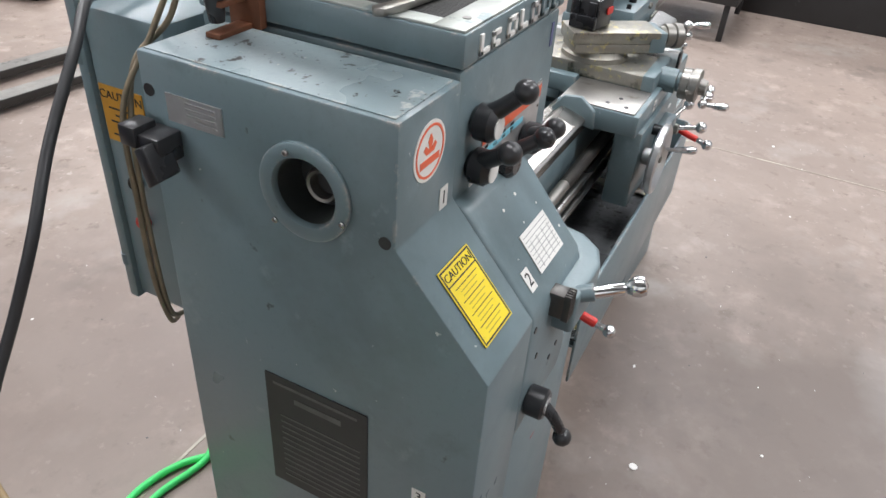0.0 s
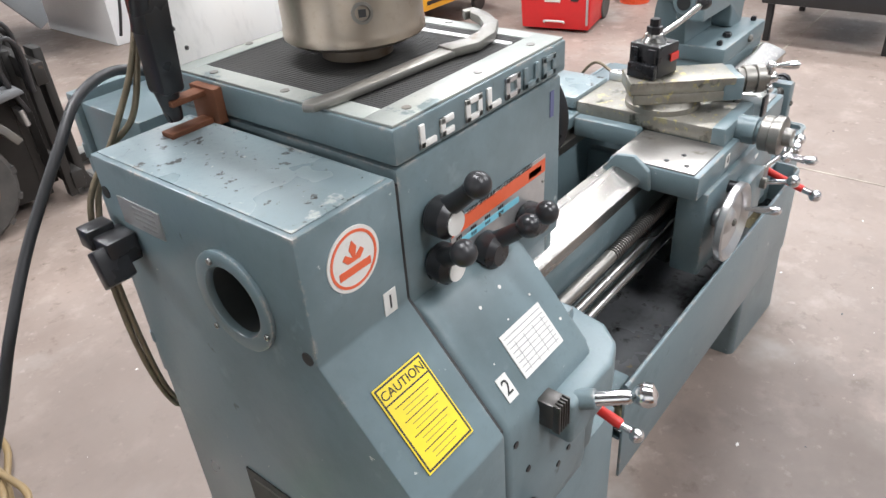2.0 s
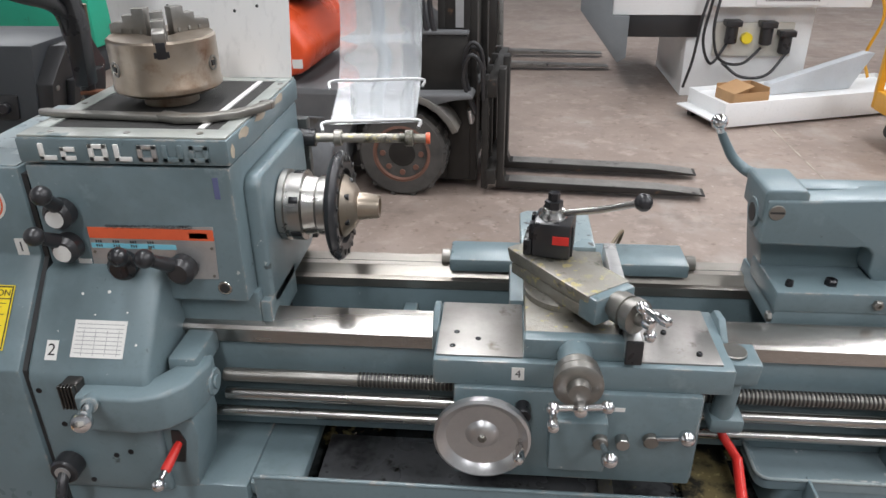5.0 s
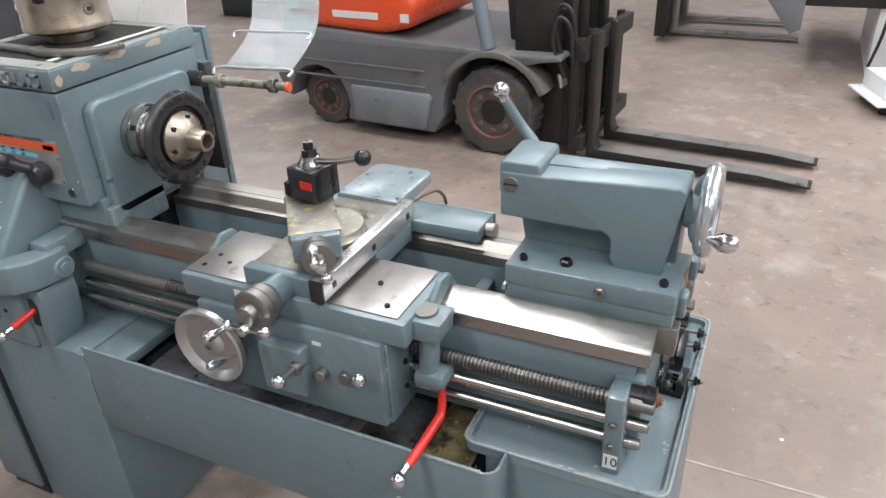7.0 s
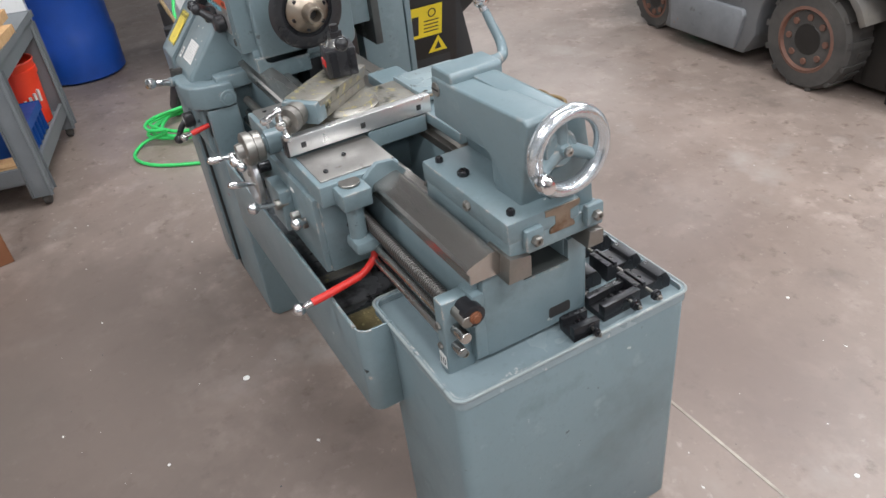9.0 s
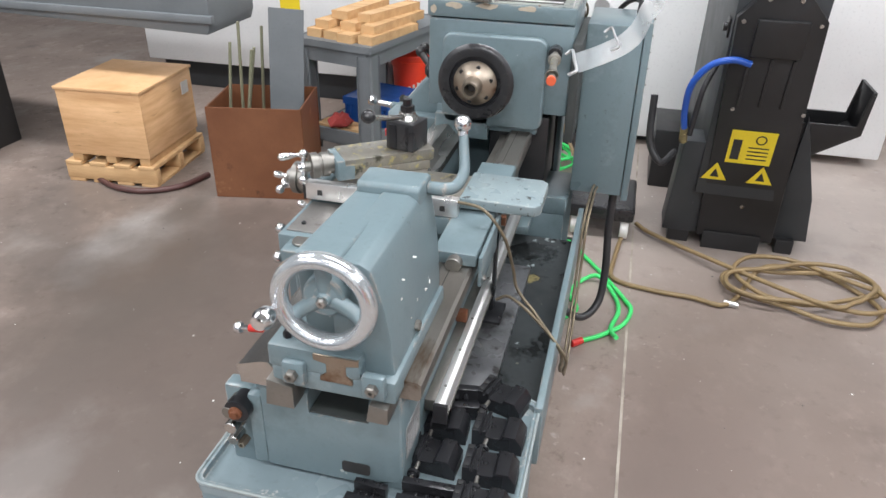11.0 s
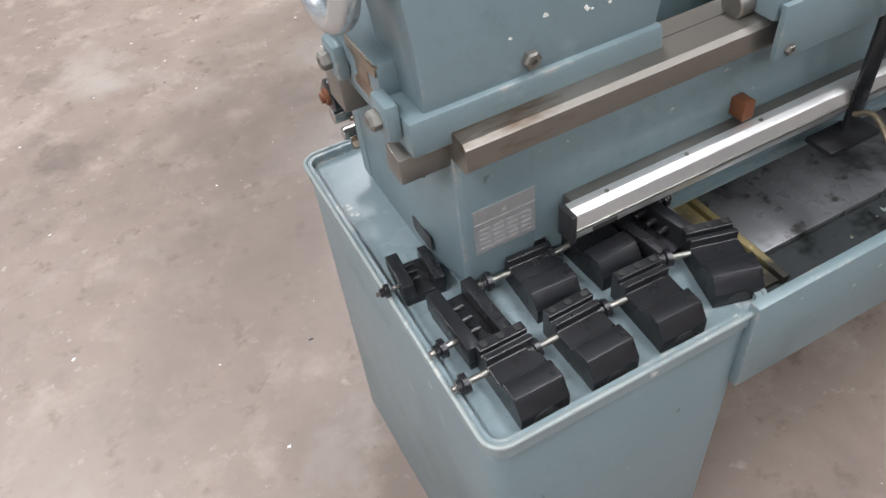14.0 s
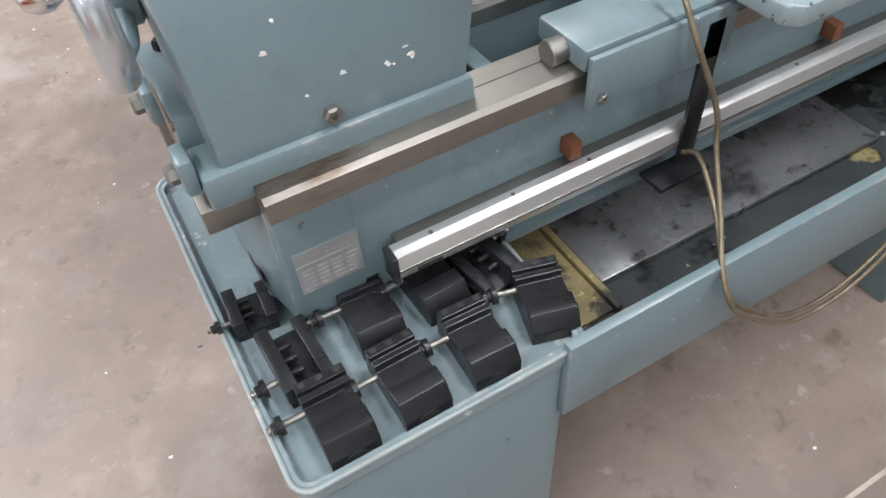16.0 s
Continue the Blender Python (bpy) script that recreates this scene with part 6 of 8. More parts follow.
add_prism(bm, [(-1.3, 0.665), (-1.62, 0.82), (-1.68, 0.98), (-1.58, 1.1), (-0.85, 1.12), (-0.62, 1.02), (-0.5, 0.84), (-0.56, 0.7), (-0.78, 0.655)], "y", 0.03, 0.99, 0.06, FM, 4)
hood = part("engine_hood", bm, ORANGE, fork, "rounded orange engine hood")
part("hood_bar", add_box(B(), -1.12, -0.78, 0.026, 0.034, 0.745, 0.785, 0, FM), LABEL, hood, "pale plain bar")
part("hood_label", add_box(B(), -1.2, -1.02, 0.022, 0.032, 0.9, 0.98, 0, FM), LABEL, hood)
part("hood_tail", add_box(B(), -0.62, -0.56, 0.028, 0.034, 0.74, 0.79, 0, FM), LABEL, hood)
bm = B()
add_box(bm, -1.05, -0.5, 0.25, 0.78, 1.1, 1.22, 0.03, FM)
add_prism(bm, [(-1.2, 1.15), (-1.05, 1.15), (-1.12, 1.6), (-1.22, 1.6)], "y", 0.27, 0.76, 0.02, FM)
part("seat", bm, BLACK, fork, "black vinyl seat")
bm = B()
add_prism(bm, [(-0.02, 0.62), (0.16, 0.62), (0.1, 0.92), (0.0, 1.0), (-0.05, 0.96)], "y", 0.3, 0.9, 0.02, FM)
part("dash_cowl", bm, BLACKPANEL, fork, "black front cowl")
for y in (0.05, 0.95):
    bm = B()
    add_tube(bm, [at(FM, -0.04, y, 0.63), at(FM, -0.13, y, 1.05), at(FM, -0.34, y, 2.05)], 0.042, 10, 4)
    part("guard_post", bm, POSTGREY, fork, "blue-grey guard post")
    bm = B()
    add_tube(bm, [at(FM, -1.47, 1.06 * y - 0.03, 0.7), at(FM, -1.38, 1.06 * y - 0.03, 1.2), at(FM, -1.22, y, 2.05)], 0.062, 10, 4)
    part("guard_post", bm, POSTGREY, fork, "blue-grey guard post")
part("guard_roof", add_box(B(), -1.25, -0.3, 0.0, 1.0, 2.05, 2.1, 0.01, FM), CHARCOAL, fork)


def truck_wheel(c, r, w, parent):
    c0 = at(FM, c[0], c[1], c[2])
    ax = FM.to_3x3() @ Vector((0, -1, 0))
    bm = B()
    add_rev(bm, c0, c0 + ax, [(-w / 2, r * 0.62), (-w / 2, r * 0.93), (-w * 0.4, r), (w * 0.4, r), (w / 2, r * 0.93), (w / 2, r * 0.64), (w * 0.42, r * 0.62)], 40)
    m, _ = frame_to(c0, c0 + ax)
    tyre = part("wheel_tyre", bm, RUBBER, parent, "blocky black tyre")
    for i in range(26):
        part("tread_block", add_box(B(), -0.015, 0.015, r * 0.95, r * 1.025, -w * 0.47, w * 0.12 if i % 2 else w * 0.47, 0, m @ Matrix.Rotation(2 * math.pi * i / 26, 4, "Z")), RUBBER, tyre)
    bm = B()
    add_rev(bm, c0, c0 + ax, [(w * 0.4, r * 0.66), (w * 0.5, r * 0.66), (w * 0.52, r * 0.6), (w * 0.36, r * 0.56), (w * 0.3, r * 0.3), (w * 0.42, r * 0.26), (w * 0.42, 0.0)], 36)
    part("wheel_rim", bm, RUSTRIM, parent, "rusty steel rim")
    bm = B()
    add_rev(bm, c0, c0 + ax, [(w * 0.3, r * 0.55), (w * 0.37, r * 0.55), (w * 0.37, r * 0.34), (w * 0.43, r * 0.3), (w * 0.45, 0.0)], 36)
    part("wheel_hub", bm, MASTBLK, parent)
    for i in range(8):
        a = 2 * math.pi * i / 8
        p = c0 + m.to_3x3() @ Vector((r * 0.44 * math.cos(a), r * 0.44 * math.sin(a), w * 0.36))
        part("lug_nut", add_cyl(B(), p, p + ax * 0.02, 0.018, 8), RUSTRIM, parent)


truck_wheel((0, 0.1, 0.262), 0.26, 0.2, fork)
truck_wheel((-1.28, 0.16, 0.187), 0.185, 0.15, fork)
truck_wheel((0, 0.92, 0.262), 0.26, 0.2, fork)
truck_wheel((-1.28, 0.86, 0.187), 0.185, 0.15, fork)
for y in (0.16, 0.74):
    bm = B()
    for x0, x1, dy in ((0.2, 0.24, 0.09), (0.24, 0.38, 0.035), (0.38, 0.42, 0.09)):
        add_box(bm, x0, x1, y, y + dy, 0.06, 2.1, 0.003, FM)
    mast = part("mast_channel", bm, MASTBLK, fork, "greasy black mast channel")
    part("inner_channel", add_box(B(), 0.25, 0.37, y + 0.04, y + 0.08, 0.1, 2.0, 0.003, FM), MASTBLK, mast)
part("mast_bar", add_box(B(), 0.3, 0.345, 0.152, 0.16, 0.96, 1.42, 0, FM), GREYINK, fork, "grey outlined plain bar")
for z in (0.1, 0.5, 1.95):
    part("mast_cross", add_box(B(), 0.3, 0.4, 0.2, 0.8, z, z + 0.09, 0.004, FM), MASTBLK, fork)
bm = B()
add_box(bm, 0.1, 0.3, 0.3, 0.7, 0.12, 0.55, 0.01, FM)
part("tilt_block", bm, MASTBLK, fork)
part("mast_plate", add_box(B(), 0.1, 0.37, 0.1, 0.15, 0.6, 0.93, 0.012, FM), MASTBLK, fork, "dusty steel plate on the mast")
part("plate_lip", add_box(B(), 0.09, 0.38, 0.085, 0.155, 0.93, 0.95, 0.006, FM), GREYBODY, fork)
for k, (x, r) in enumerate(((0.07, 0.016), (0.11, 0.013), (0.15, 0.015))):
    part("mast_hose", add_tube(B(), [at(FM, x, 0.12, 2.0), at(FM, x + 0.01, 0.1, 1.3), at(FM, x + 0.03, 0.1, 0.98), at(FM, x + 0.09, 0.12, 0.9)], r, 8, 5), CABLE, fork)
part("wheel_fender", add_prism(B(), arc(0, 0.26, 0.37, 25, 150, 10) + arc(0, 0.26, 0.335, 150, 25, 10), "y", -0.02, 0.2, 0.003, FM), FENDER, fork, "dusty arched wheel fender")
part("side_step", add_prism(B(), [(-0.98, 0.1), (-0.45, 0.1), (-0.4, 0.3), (-0.42, 0.33), (-1.0, 0.33)], "y", -0.03, 0.04, 0.01, FM), STEPGREY, fork, "scuffed lighter step panel")
bm = B()
add_cyl(bm, at(FM, 0.36, 0.5, 0.1), at(FM, 0.36, 0.5, 1.7), 0.04, 14)
part("lift_cylinder", bm, MASTBLK, fork)
for z0, z1 in ((0.08, 0.17), (0.6, 0.7)):
    part("carriage_bar", add_box(B(), 0.49, 0.545, 0.05, 0.95, z0, z1, 0.004, FM), MASTBLK, fork)
for y in (0.06, 0.3, 0.62, 0.86):
    part("carriage_plate", add_box(B(), 0.46, 0.5, y, y + 0.05, 0.05, 0.72, 0.004, FM), MASTBLK, fork)
for y in (0.13, 0.47):
    bm = B()
    add_prism(bm, [(0.545, 0.03), (1.45, 0.03), (1.76, 0.034), (1.76, 0.042), (1.5, 0.066), (0.6, 0.076), (0.585, 0.12), (0.585, 0.74), (0.545, 0.74)], "y", y, y + 0.11, 0.003, FM)
    blade = part("fork_blade", bm, MASTBLK, fork, "black fork blade with rubbed top")
    part("blade_top", add_prism(B(), [(0.62, 0.0762), (1.5, 0.0664), (1.74, 0.0442), (1.74, 0.0452), (1.5, 0.0676), (0.62, 0.0776)], "y", y + 0.004, y + 0.106, 0, FM), FORKSTEEL, blade, "rubbed bright steel top")
for k, (dy, dz) in enumerate(((0.02, 0.0), (0.05, 0.06), (0.08, 0.03))):
    bm = B()
    add_tube(bm, [at(FM, 0.42, 0.05 + dy, 0.5), at(FM, 0.36, 0.01 + dy, 0.7 + dz), at(FM, 0.4, -0.02 + dy, 0.84 + dz), at(FM, 0.46, 0.0 + dy, 0.78 + dz), at(FM, 0.47, 0.04 + dy, 0.58)], 0.011, 10, 7)
    part("hydraulic_hose", bm, CABLE, fork)
    bm = B()
    add_cyl(bm, at(FM, 0.4, 0.06 + dy, 0.44), at(FM, 0.39, 0.05 + dy, 0.52), 0.014, 10)
    part("hose_fitting", bm, ALU, fork)

gmc = thing("green_machine", (-3.4, 5.9, 0), "bright green painted machine far behind the forklift", "machine tool")
part("machine_body", add_box(B(), -4.2, -3.0, 5.6, 6.6, 0.25, 1.0, 0.04), GREENPAINT, gmc)
part("machine_base", add_box(B(), -4.15, -3.05, 5.65, 6.55, 0.0, 0.25, 0.02), CHARCOAL, gmc)
# second pair of forks beyond it
far = thing("fork_carriage", (1.2, 6.1, 0), "worn forks of another lift truck on the floor", "fork carriage")
for y in (5.95, 6.55):
    part("fork_blade", add_prism(B(), [(0.9, 0.03), (2.0, 0.035), (2.0, 0.045), (0.96, 0.075), (0.95, 0.7), (0.9, 0.7)], "y", y, y + 0.12, 0.003), FORKSTEEL, far)
part("carriage_plate", add_box(B(), 0.8, 0.9, 5.7, 6.9, 0.05, 0.75, 0.01), MASTBLK, far)

# ---- white machining centre with valves, at the far side ----
vm = thing("machining_centre", (2.7, 5.4, 0), "white and grey machining centre with open pipework", "machine tool")
bm = B()
add_box(bm, 1.85, 2.72, 5.0, 6.6, 0.68, 2.4, 0.01)
part("enclosure", bm, WHITE, vm, "white sheet enclosure")
bm = B()
add_prism(bm, [(1.6, 1.3), (1.86, 0.9), (1.86, 0.68), (2.0, 0.68), (2.0, 0.34), (1.93, 0.3), (1.6, 0.72)], "y", 4.96, 5.0, 0.003)
part("side_skirt", bm, TABLEGREY, vm, "grey sloped skirt")
part("under_shadow", add_box(B(), 1.95, 2.6, 5.02, 6.4, 0.5, 0.68, 0.01), BLACKPANEL, vm)
bm = B()
add_box(bm, 2.5, 3.5, 5.05, 6.2, 0.0, 0.75, 0.01)
part("column_base", bm, WHITE, vm)
bm = B()
add_box(bm, 2.66, 3.85, 4.88, 5.4, 0.76, 2.2, 0.012)
cabv = part("control_box", bm, WHITE, vm, "white control box with vent")
bm = B()
add_box(bm, 2.96, 3.5, 4.865, 4.885, 0.78, 1.3, 0.006)
vp = part("vent_panel", bm, WHITE, cabv)
for i in range(22):
    part("vent_slot", add_box(B(), 3.03 + 0.019 * i, 3.04 + 0.019 * i, 4.862, 4.866, 0.81, 0.86, 0), INK, vp)
part("valve_plate", add_box(B(), 2.72, 3.35, 5.02, 5.06, 0.35, 0.62, 0.004), BEIGE, vm)
for x, z, mt, nm in ((2.84, 0.56, BLACK, "regulator"), (2.97, 0.5, YELLOW, "gauge"), (3.12, 0.55, BLACK, "filter_bowl"), (3.28, 0.48, BLACK, "lubricator")):
    bm = B()
    if nm == "gauge":
        add_cyl(bm, (x, 5.03, z), (x, 4.97, z), 0.045, 24, 0.004)
    else:
        add_cyl(bm, (x, 4.98, z - 0.1), (x, 4.98, z + 0.05), 0.05, 20, 0.01)
        add_box(bm, x - 0.065, x + 0.065, 4.92, 5.04, z + 0.04, z + 0.09, 0.008)
    part(nm, bm, mt, vm)
for k, pts in enumerate(([(2.68, 4.9, 1.2), (2.62, 4.86, 0.8), (2.6, 4.9, 0.5), (2.7, 4.95, 0.3), (2.82, 5.0, 0.45)], [(2.7, 4.9, 0.9), (2.66, 4.85, 0.6), (2.75, 4.9, 0.35), (2.95, 4.95, 0.3), (3.1, 5.0, 0.42)], [(2.64, 4.9, 1.0), (2.56, 4.85, 0.7), (2.54, 4.9, 0.35), (2.5, 4.95, 0.1)], [(3.3, 4.95, 0.4), (3.15, 4.9, 0.22), (2.95, 4.92, 0.2), (2.8, 4.98, 0.3)], [(3.85, 4.9, 1.0), (3.95, 4.86, 0.7), (3.9, 4.9, 0.4), (3.98, 4.95, 0.2)])):
    bm = B()
    add_tube(bm, pts, 0.012, 8, 6)
    part("air_line", bm, CABLE if k < 4 else CARTYEL, vm)

# long white tray on the floor, with box and folded sheet
TM = Matrix.Translation((2.62, 4.06, 0)) @ Matrix.Rotation(radians(18.8), 4, "Z")
wt = thing("drip_tray", (2.62, 4.06, 0), "long white steel drip tray lying on the floor", "tray")
for nm, b in (("tray_side", (0, 1.75, 0, 0.012, 0.02, 0.2)), ("tray_side", (0, 1.75, 0.5, 0.512, 0.02, 0.2)), ("tray_end", (0, 0.012, 0.012, 0.5, 0.02, 0.2)), ("tray_end", (1.738, 1.75, 0.012, 0.5, 0.02, 0.2)), ("tray_bottom", (0.012, 1.738, 0.012, 0.5, 0.02, 0.17))):
    part(nm, add_box(B(), *b, 0.003, TM), WHITE, wt)
part("tray_flap", add_box(B(), -0.1, 0.0, 0.0, 0.5, 0.075, 0.087, 0.002, TM), WHITE, wt, "white flap at the end")
for x, y in ((-0.02, 0.08), (-0.02, 0.4), (1.6, 0.08), (1.6, 0.4)):
    part("skid", add_box(B(), x, x + 0.08, y, y + 0.06, 0.0, 0.075, 0.003, TM), BLACKPANEL, wt)
cb = thing("open_carton", at(TM, 0.2, 0.25, 0.17), "small open cardboard carton in the white tray", "box")
for b in ((0.1, 0.4, 0.06, 0.066, 0.171, 0.25), (0.1, 0.4, 0.294, 0.3, 0.171, 0.28), (0.1, 0.106, 0.066, 0.294, 0.171, 0.25), (0.394, 0.4, 0.066, 0.294, 0.171, 0.28), (0.106, 0.394, 0.066, 0.294, 0.171, 0.177)):
    part("carton_wall", add_box(B(), *b, 0.001, TM), CARDBOARD, cb)
part("carton_flap", add_prism(B(), [(0.1, 0.25), (0.26, 0.3), (0.262, 0.296), (0.102, 0.246)], "y", 0.06, 0.3, 0, TM), CARDBOARD, cb)
fs_ = single("folded_sheet", add_prism(B(), [(0.46, 0.172), (1.25, 0.172), (1.42, 0.44), (1.36, 0.45), (0.52, 0.26)], "y", 0.22, 0.3, 0.006, TM), TABLEGREY, at(TM, 0.9, 0.25, 0.172), "folded pale grey sheet-metal guard in the tray", "sheet metal")
fs_.data.materials[0] = surface("pale_grey_sheet", (0.5, 0.53, 0.56), (0.45, 0.48, 0.5), 0.4, 0, 4.0, 60, 0.05)
vc = thing("floor_pump", (4.25, 4.95, 0), "small dark cylindrical pump standing behind the tray", "pump")
part("pump_body", add_cyl(B(), (4.25, 4.95, 0.08), (4.25, 4.95, 0.55), 0.11, 24, 0.01), CHARCOAL, vc)
part("pump_foot", add_cyl(B(), (4.25, 4.95, 0.0), (4.25, 4.95, 0.08), 0.17, 24, 0.01), BLACKPANEL, vc)
part("pump_band", add_cyl(B(), (4.25, 4.95, 0.3), (4.25, 4.95, 0.36), 0.113, 24, 0), YELLOW, vc)

# ---- yellow platform cart ----
cart = thing("platform_cart", (4.2, 3.4, 0), "yellow steel platform cart with rails and plywood deck", "cart")
CX0, CX1, CY0, CY1 = 3.62, 4.78, 2.86, 4.03
for b in ((CX0, CX1, CY0, CY0 + 0.04), (CX0, CX1, CY1 - 0.04, CY1), (CX0, CX0 + 0.04, CY0 + 0.04, CY1 - 0.04), (CX1 - 0.04, CX1, CY0 + 0.04, CY1 - 0.04)):
    part("deck_frame", add_box(B(), *b, 0.2, 0.33, 0.006), CARTYEL, cart, "yellow painted channel")
part("deck_board", add_box(B(), CX0 + 0.04, CX1 - 0.04, CY0 + 0.04, CY1 - 0.04, 0.24, 0.27, 0), surface("worn_deck_ply", (0.4, 0.2, 0.1), (0.3, 0.15, 0.08), 0.7, 0, 3.0, 60, 0.2, [((0.45, 0.4, 0.35), 5.0, 0.6, 0.1)]), cart, "worn reddish plywood deck")
part("frame_bar", add_box(B(), CX0 + 0.2, CX1 - 0.4, CY0 - 0.003, CY0, 0.24, 0.27, 0), BLACKPANEL, cart)
for x, y in ((CX0 + 0.14, CY0 + 0.14), (CX1 - 0.14, CY0 + 0.14), (CX0 + 0.14, CY1 - 0.14), (CX1 - 0.14, CY1 - 0.14)):
    c = part("caster", add_rev(B(), (x, y - 0.025, 0.07), (x, y + 1, 0.07), [(0, 0.04), (0, 0.065), (0.006, 0.07), (0.044, 0.07), (0.05, 0.065), (0.05, 0.04)], 22), RUBBER, cart)
    part("caster_fork", add_box(B(), x - 0.05, x + 0.05, y - 0.04, y + 0.04, 0.13, 0.2, 0.008), DULLSTEEL, c)
for x, y, h in ((CX0 + 0.02, CY0 + 0.02, 1.75), (CX1 - 0.02, CY0 + 0.02, 1.75), (CX0 + 0.02, CY1 - 0.02, 1.75), (CX1 - 0.02, CY1 - 0.02, 1.9), (4.2, CY1 - 0.02, 1.3), (CX1 - 0.02, 3.45, 1.75)):
    part("post", add_box(B(), x - 0.022, x + 0.022, y - 0.022, y + 0.022, 0.3, h, 0.004), CARTYEL, cart)
for b in ((CX0, CX1, CY1 - 0.035, CY1 - 0.005, 0.78, 0.82), (CX0, CX1, CY1 - 0.035, CY1 - 0.005, 1.26, 1.3), (CX1 - 0.035, CX1 - 0.005, CY0, CY1, 0.5, 0.55), (CX1 - 0.035, CX1 - 0.005, CY0, CY1, 0.86, 0.9), (CX1 - 0.035, CX1 - 0.005, CY0, CY1, 1.66, 1.7)):
    part("rail", add_box(B(), *b, 0.006), CARTYEL, cart)
part("mesh_panel", add_box(B(), CX1 + 0.002, CX1 + 0.012, 3.0, 4.0, 0.55, 1.7, 0), surface("brown_panel", (0.26, 0.17, 0.07), (0.2, 0.13, 0.06), 0.7, 0, 9.0, 90, 0.3), cart, "brown back panel")

# ---- red stacked tool boxes ----
RM = Matrix.Translation((4.303, 2.366, 0)) @ Matrix.Rotation(math.atan2(-0.544, 0.123), 4, "Z")
DEPTHY = 0.42


def tool_box(z0, z1, inset, label, latches, wheels=False, big=False):
    t = thing("tool_box", at(RM, 0.28, 0.2, z0), label, "tool box", "stacked red tool boxes")
    bm = B()
    add_prism(bm, [(inset, z0), (0.557 - inset, z0), (0.557 - inset * 0.3, z1 - 0.05), (0.557 - inset * 0.3, z1), (inset * 0.3, z1), (inset * 0.3, z1 - 0.05)], "y", 0.0 + inset * 0.3, DEPTHY, 0.014, RM)
    b = part("box_body", bm, REDPL, t)
    part("box_lid", add_box(B(), 0.0 + inset * 0.2, 0.557 - inset * 0.2, -0.004 + inset * 0.2, DEPTHY, z1 - 0.045, z1 - 0.002, 0.01, RM), REDPL, t)
    part("lid_seam", add_box(B(), inset * 0.3 + 0.01, 0.547 - inset * 0.3, -0.002 + inset * 0.25, 0.02, z1 - 0.056, z1 - 0.047, 0, RM), BLACK, b)
    if latches:
        for x in (0.09, 0.4):
            part("latch", add_box(B(), x, x + 0.055, -0.012, 0.02, z1 - 0.12 if z1 - z0 > 0.2 else z0 + 0.03, z1 - 0.05, 0.006, RM), BLACK, b, "black latch")
        part("front_handle", add_tube(B(), [at(RM, 0.2, 0.0, z0 + 0.05), at(RM, 0.21, -0.02, z0 + 0.065), at(RM, 0.34, -0.02, z0 + 0.065), at(RM, 0.35, 0.0, z0 + 0.05)], 0.008, 8, 4), LABEL if wheels else BLACK, b)
        part("maker_bar", add_box(B(), 0.2, 0.32, -0.004, 0.01, z0 + (z1 - z0) * 0.6, z0 + (z1 - z0) * 0.7, 0, RM), LABEL, b, "plain pale bar")
        part("corner_guard", add_box(B(), 0.515, 0.53, -0.008, 0.012, z0 + 0.04, z1 - 0.1, 0.003, RM), PLATE, b)
    if wheels:
        for x in (0.04, 0.5):
            part("box_wheel", add_rev(B(), at(RM, x, 0.44, 0.11), at(RM, x + 1, 0.44, 0.11), [(0, 0.06), (0, 0.1), (0.01, 0.11), (0.04, 0.11), (0.05, 0.1), (0.05, 0.06)], 24), RUBBER, t)
    return t


tool_box(0.02, 0.35, 0.02, "large wheeled red plastic tool box at the bottom of a stack", True, True)
tool_box(0.352, 0.64, 0.025, "red plastic tool box stacked on a wheeled one", True)
tool_box(0.642, 0.748, 0.02, "shallow red plastic organiser in a stack", True)
bx = thing("red_carton", at(RM, 0.27, 0.2, 0.75), "tall plain red box on the tool box stack", "box")
part("carton_body", add_box(B(), 0.04, 0.52, 0.02, 0.4, 0.75, 1.2, 0.004, RM), REDPL, bx)
part("carton_label", add_box(B(), 0.46, 0.49, 0.016, 0.021, 0.93, 1.05, 0, RM), LABEL, bx)
bk = thing("bucket", (5.4, 1.95, 0), "orange-red plastic bucket on the floor", "bucket")
part("bucket_shell", add_rev(B(), (5.4, 1.95, 0), (5.4, 1.95, 1), [(0, 0.12), (0.36, 0.15), (0.37, 0.158), (0.38, 0.15), (0.375, 0.145), (0.02, 0.116), (0.02, 0.0)], 30), ORANGE, bk)
lc = thing("low_trolley", (5.2, 0.3, 0), "low black trolley holding blue rags and a carton", "trolley")
part("trolley_tray", add_box(B(), 4.75, 5.7, -0.1, 0.75, 0.26, 0.36, 0.01), BLACKPANEL, lc)
for x, y in ((4.8, -0.05), (4.8, 0.68), (5.62, -0.05), (5.62, 0.68)):
    part("trolley_leg", add_box(B(), x, x + 0.04, y, y + 0.04, 0.0, 0.27, 0.004), BLACKPANEL, lc)
bm = B()
rnd = random.Random(4)
for i in range(14):
    x, y = 4.85 + rnd.random() * 0.4, -0.0 + rnd.random() * 0.55
    add_box(bm, -0.07, 0.07, -0.05, 0.05, 0, 0.03, 0.01, pose(x, y, 0.365 + 0.02 * rnd.random(), 8 * rnd.random(), 8 * rnd.random(), 90 * rnd.random()))
rg = single("rag_pile", bm, surface("blue_rag", (0.05, 0.22, 0.45), (0.1, 0.3, 0.55), 0.8, 0, 8.0, 40, 0.3), (5.1, 0.3, 0.361), "crumpled blue cloth rags in a trolley", "rags", kind="stuff")
single("carton", add_box(B(), 5.3, 5.65, 0.1, 0.6, 0.362, 0.7, 0.004), CARDBOARD, (5.45, 0.35, 0.362), "brown cardboard carton on the low trolley", "box")
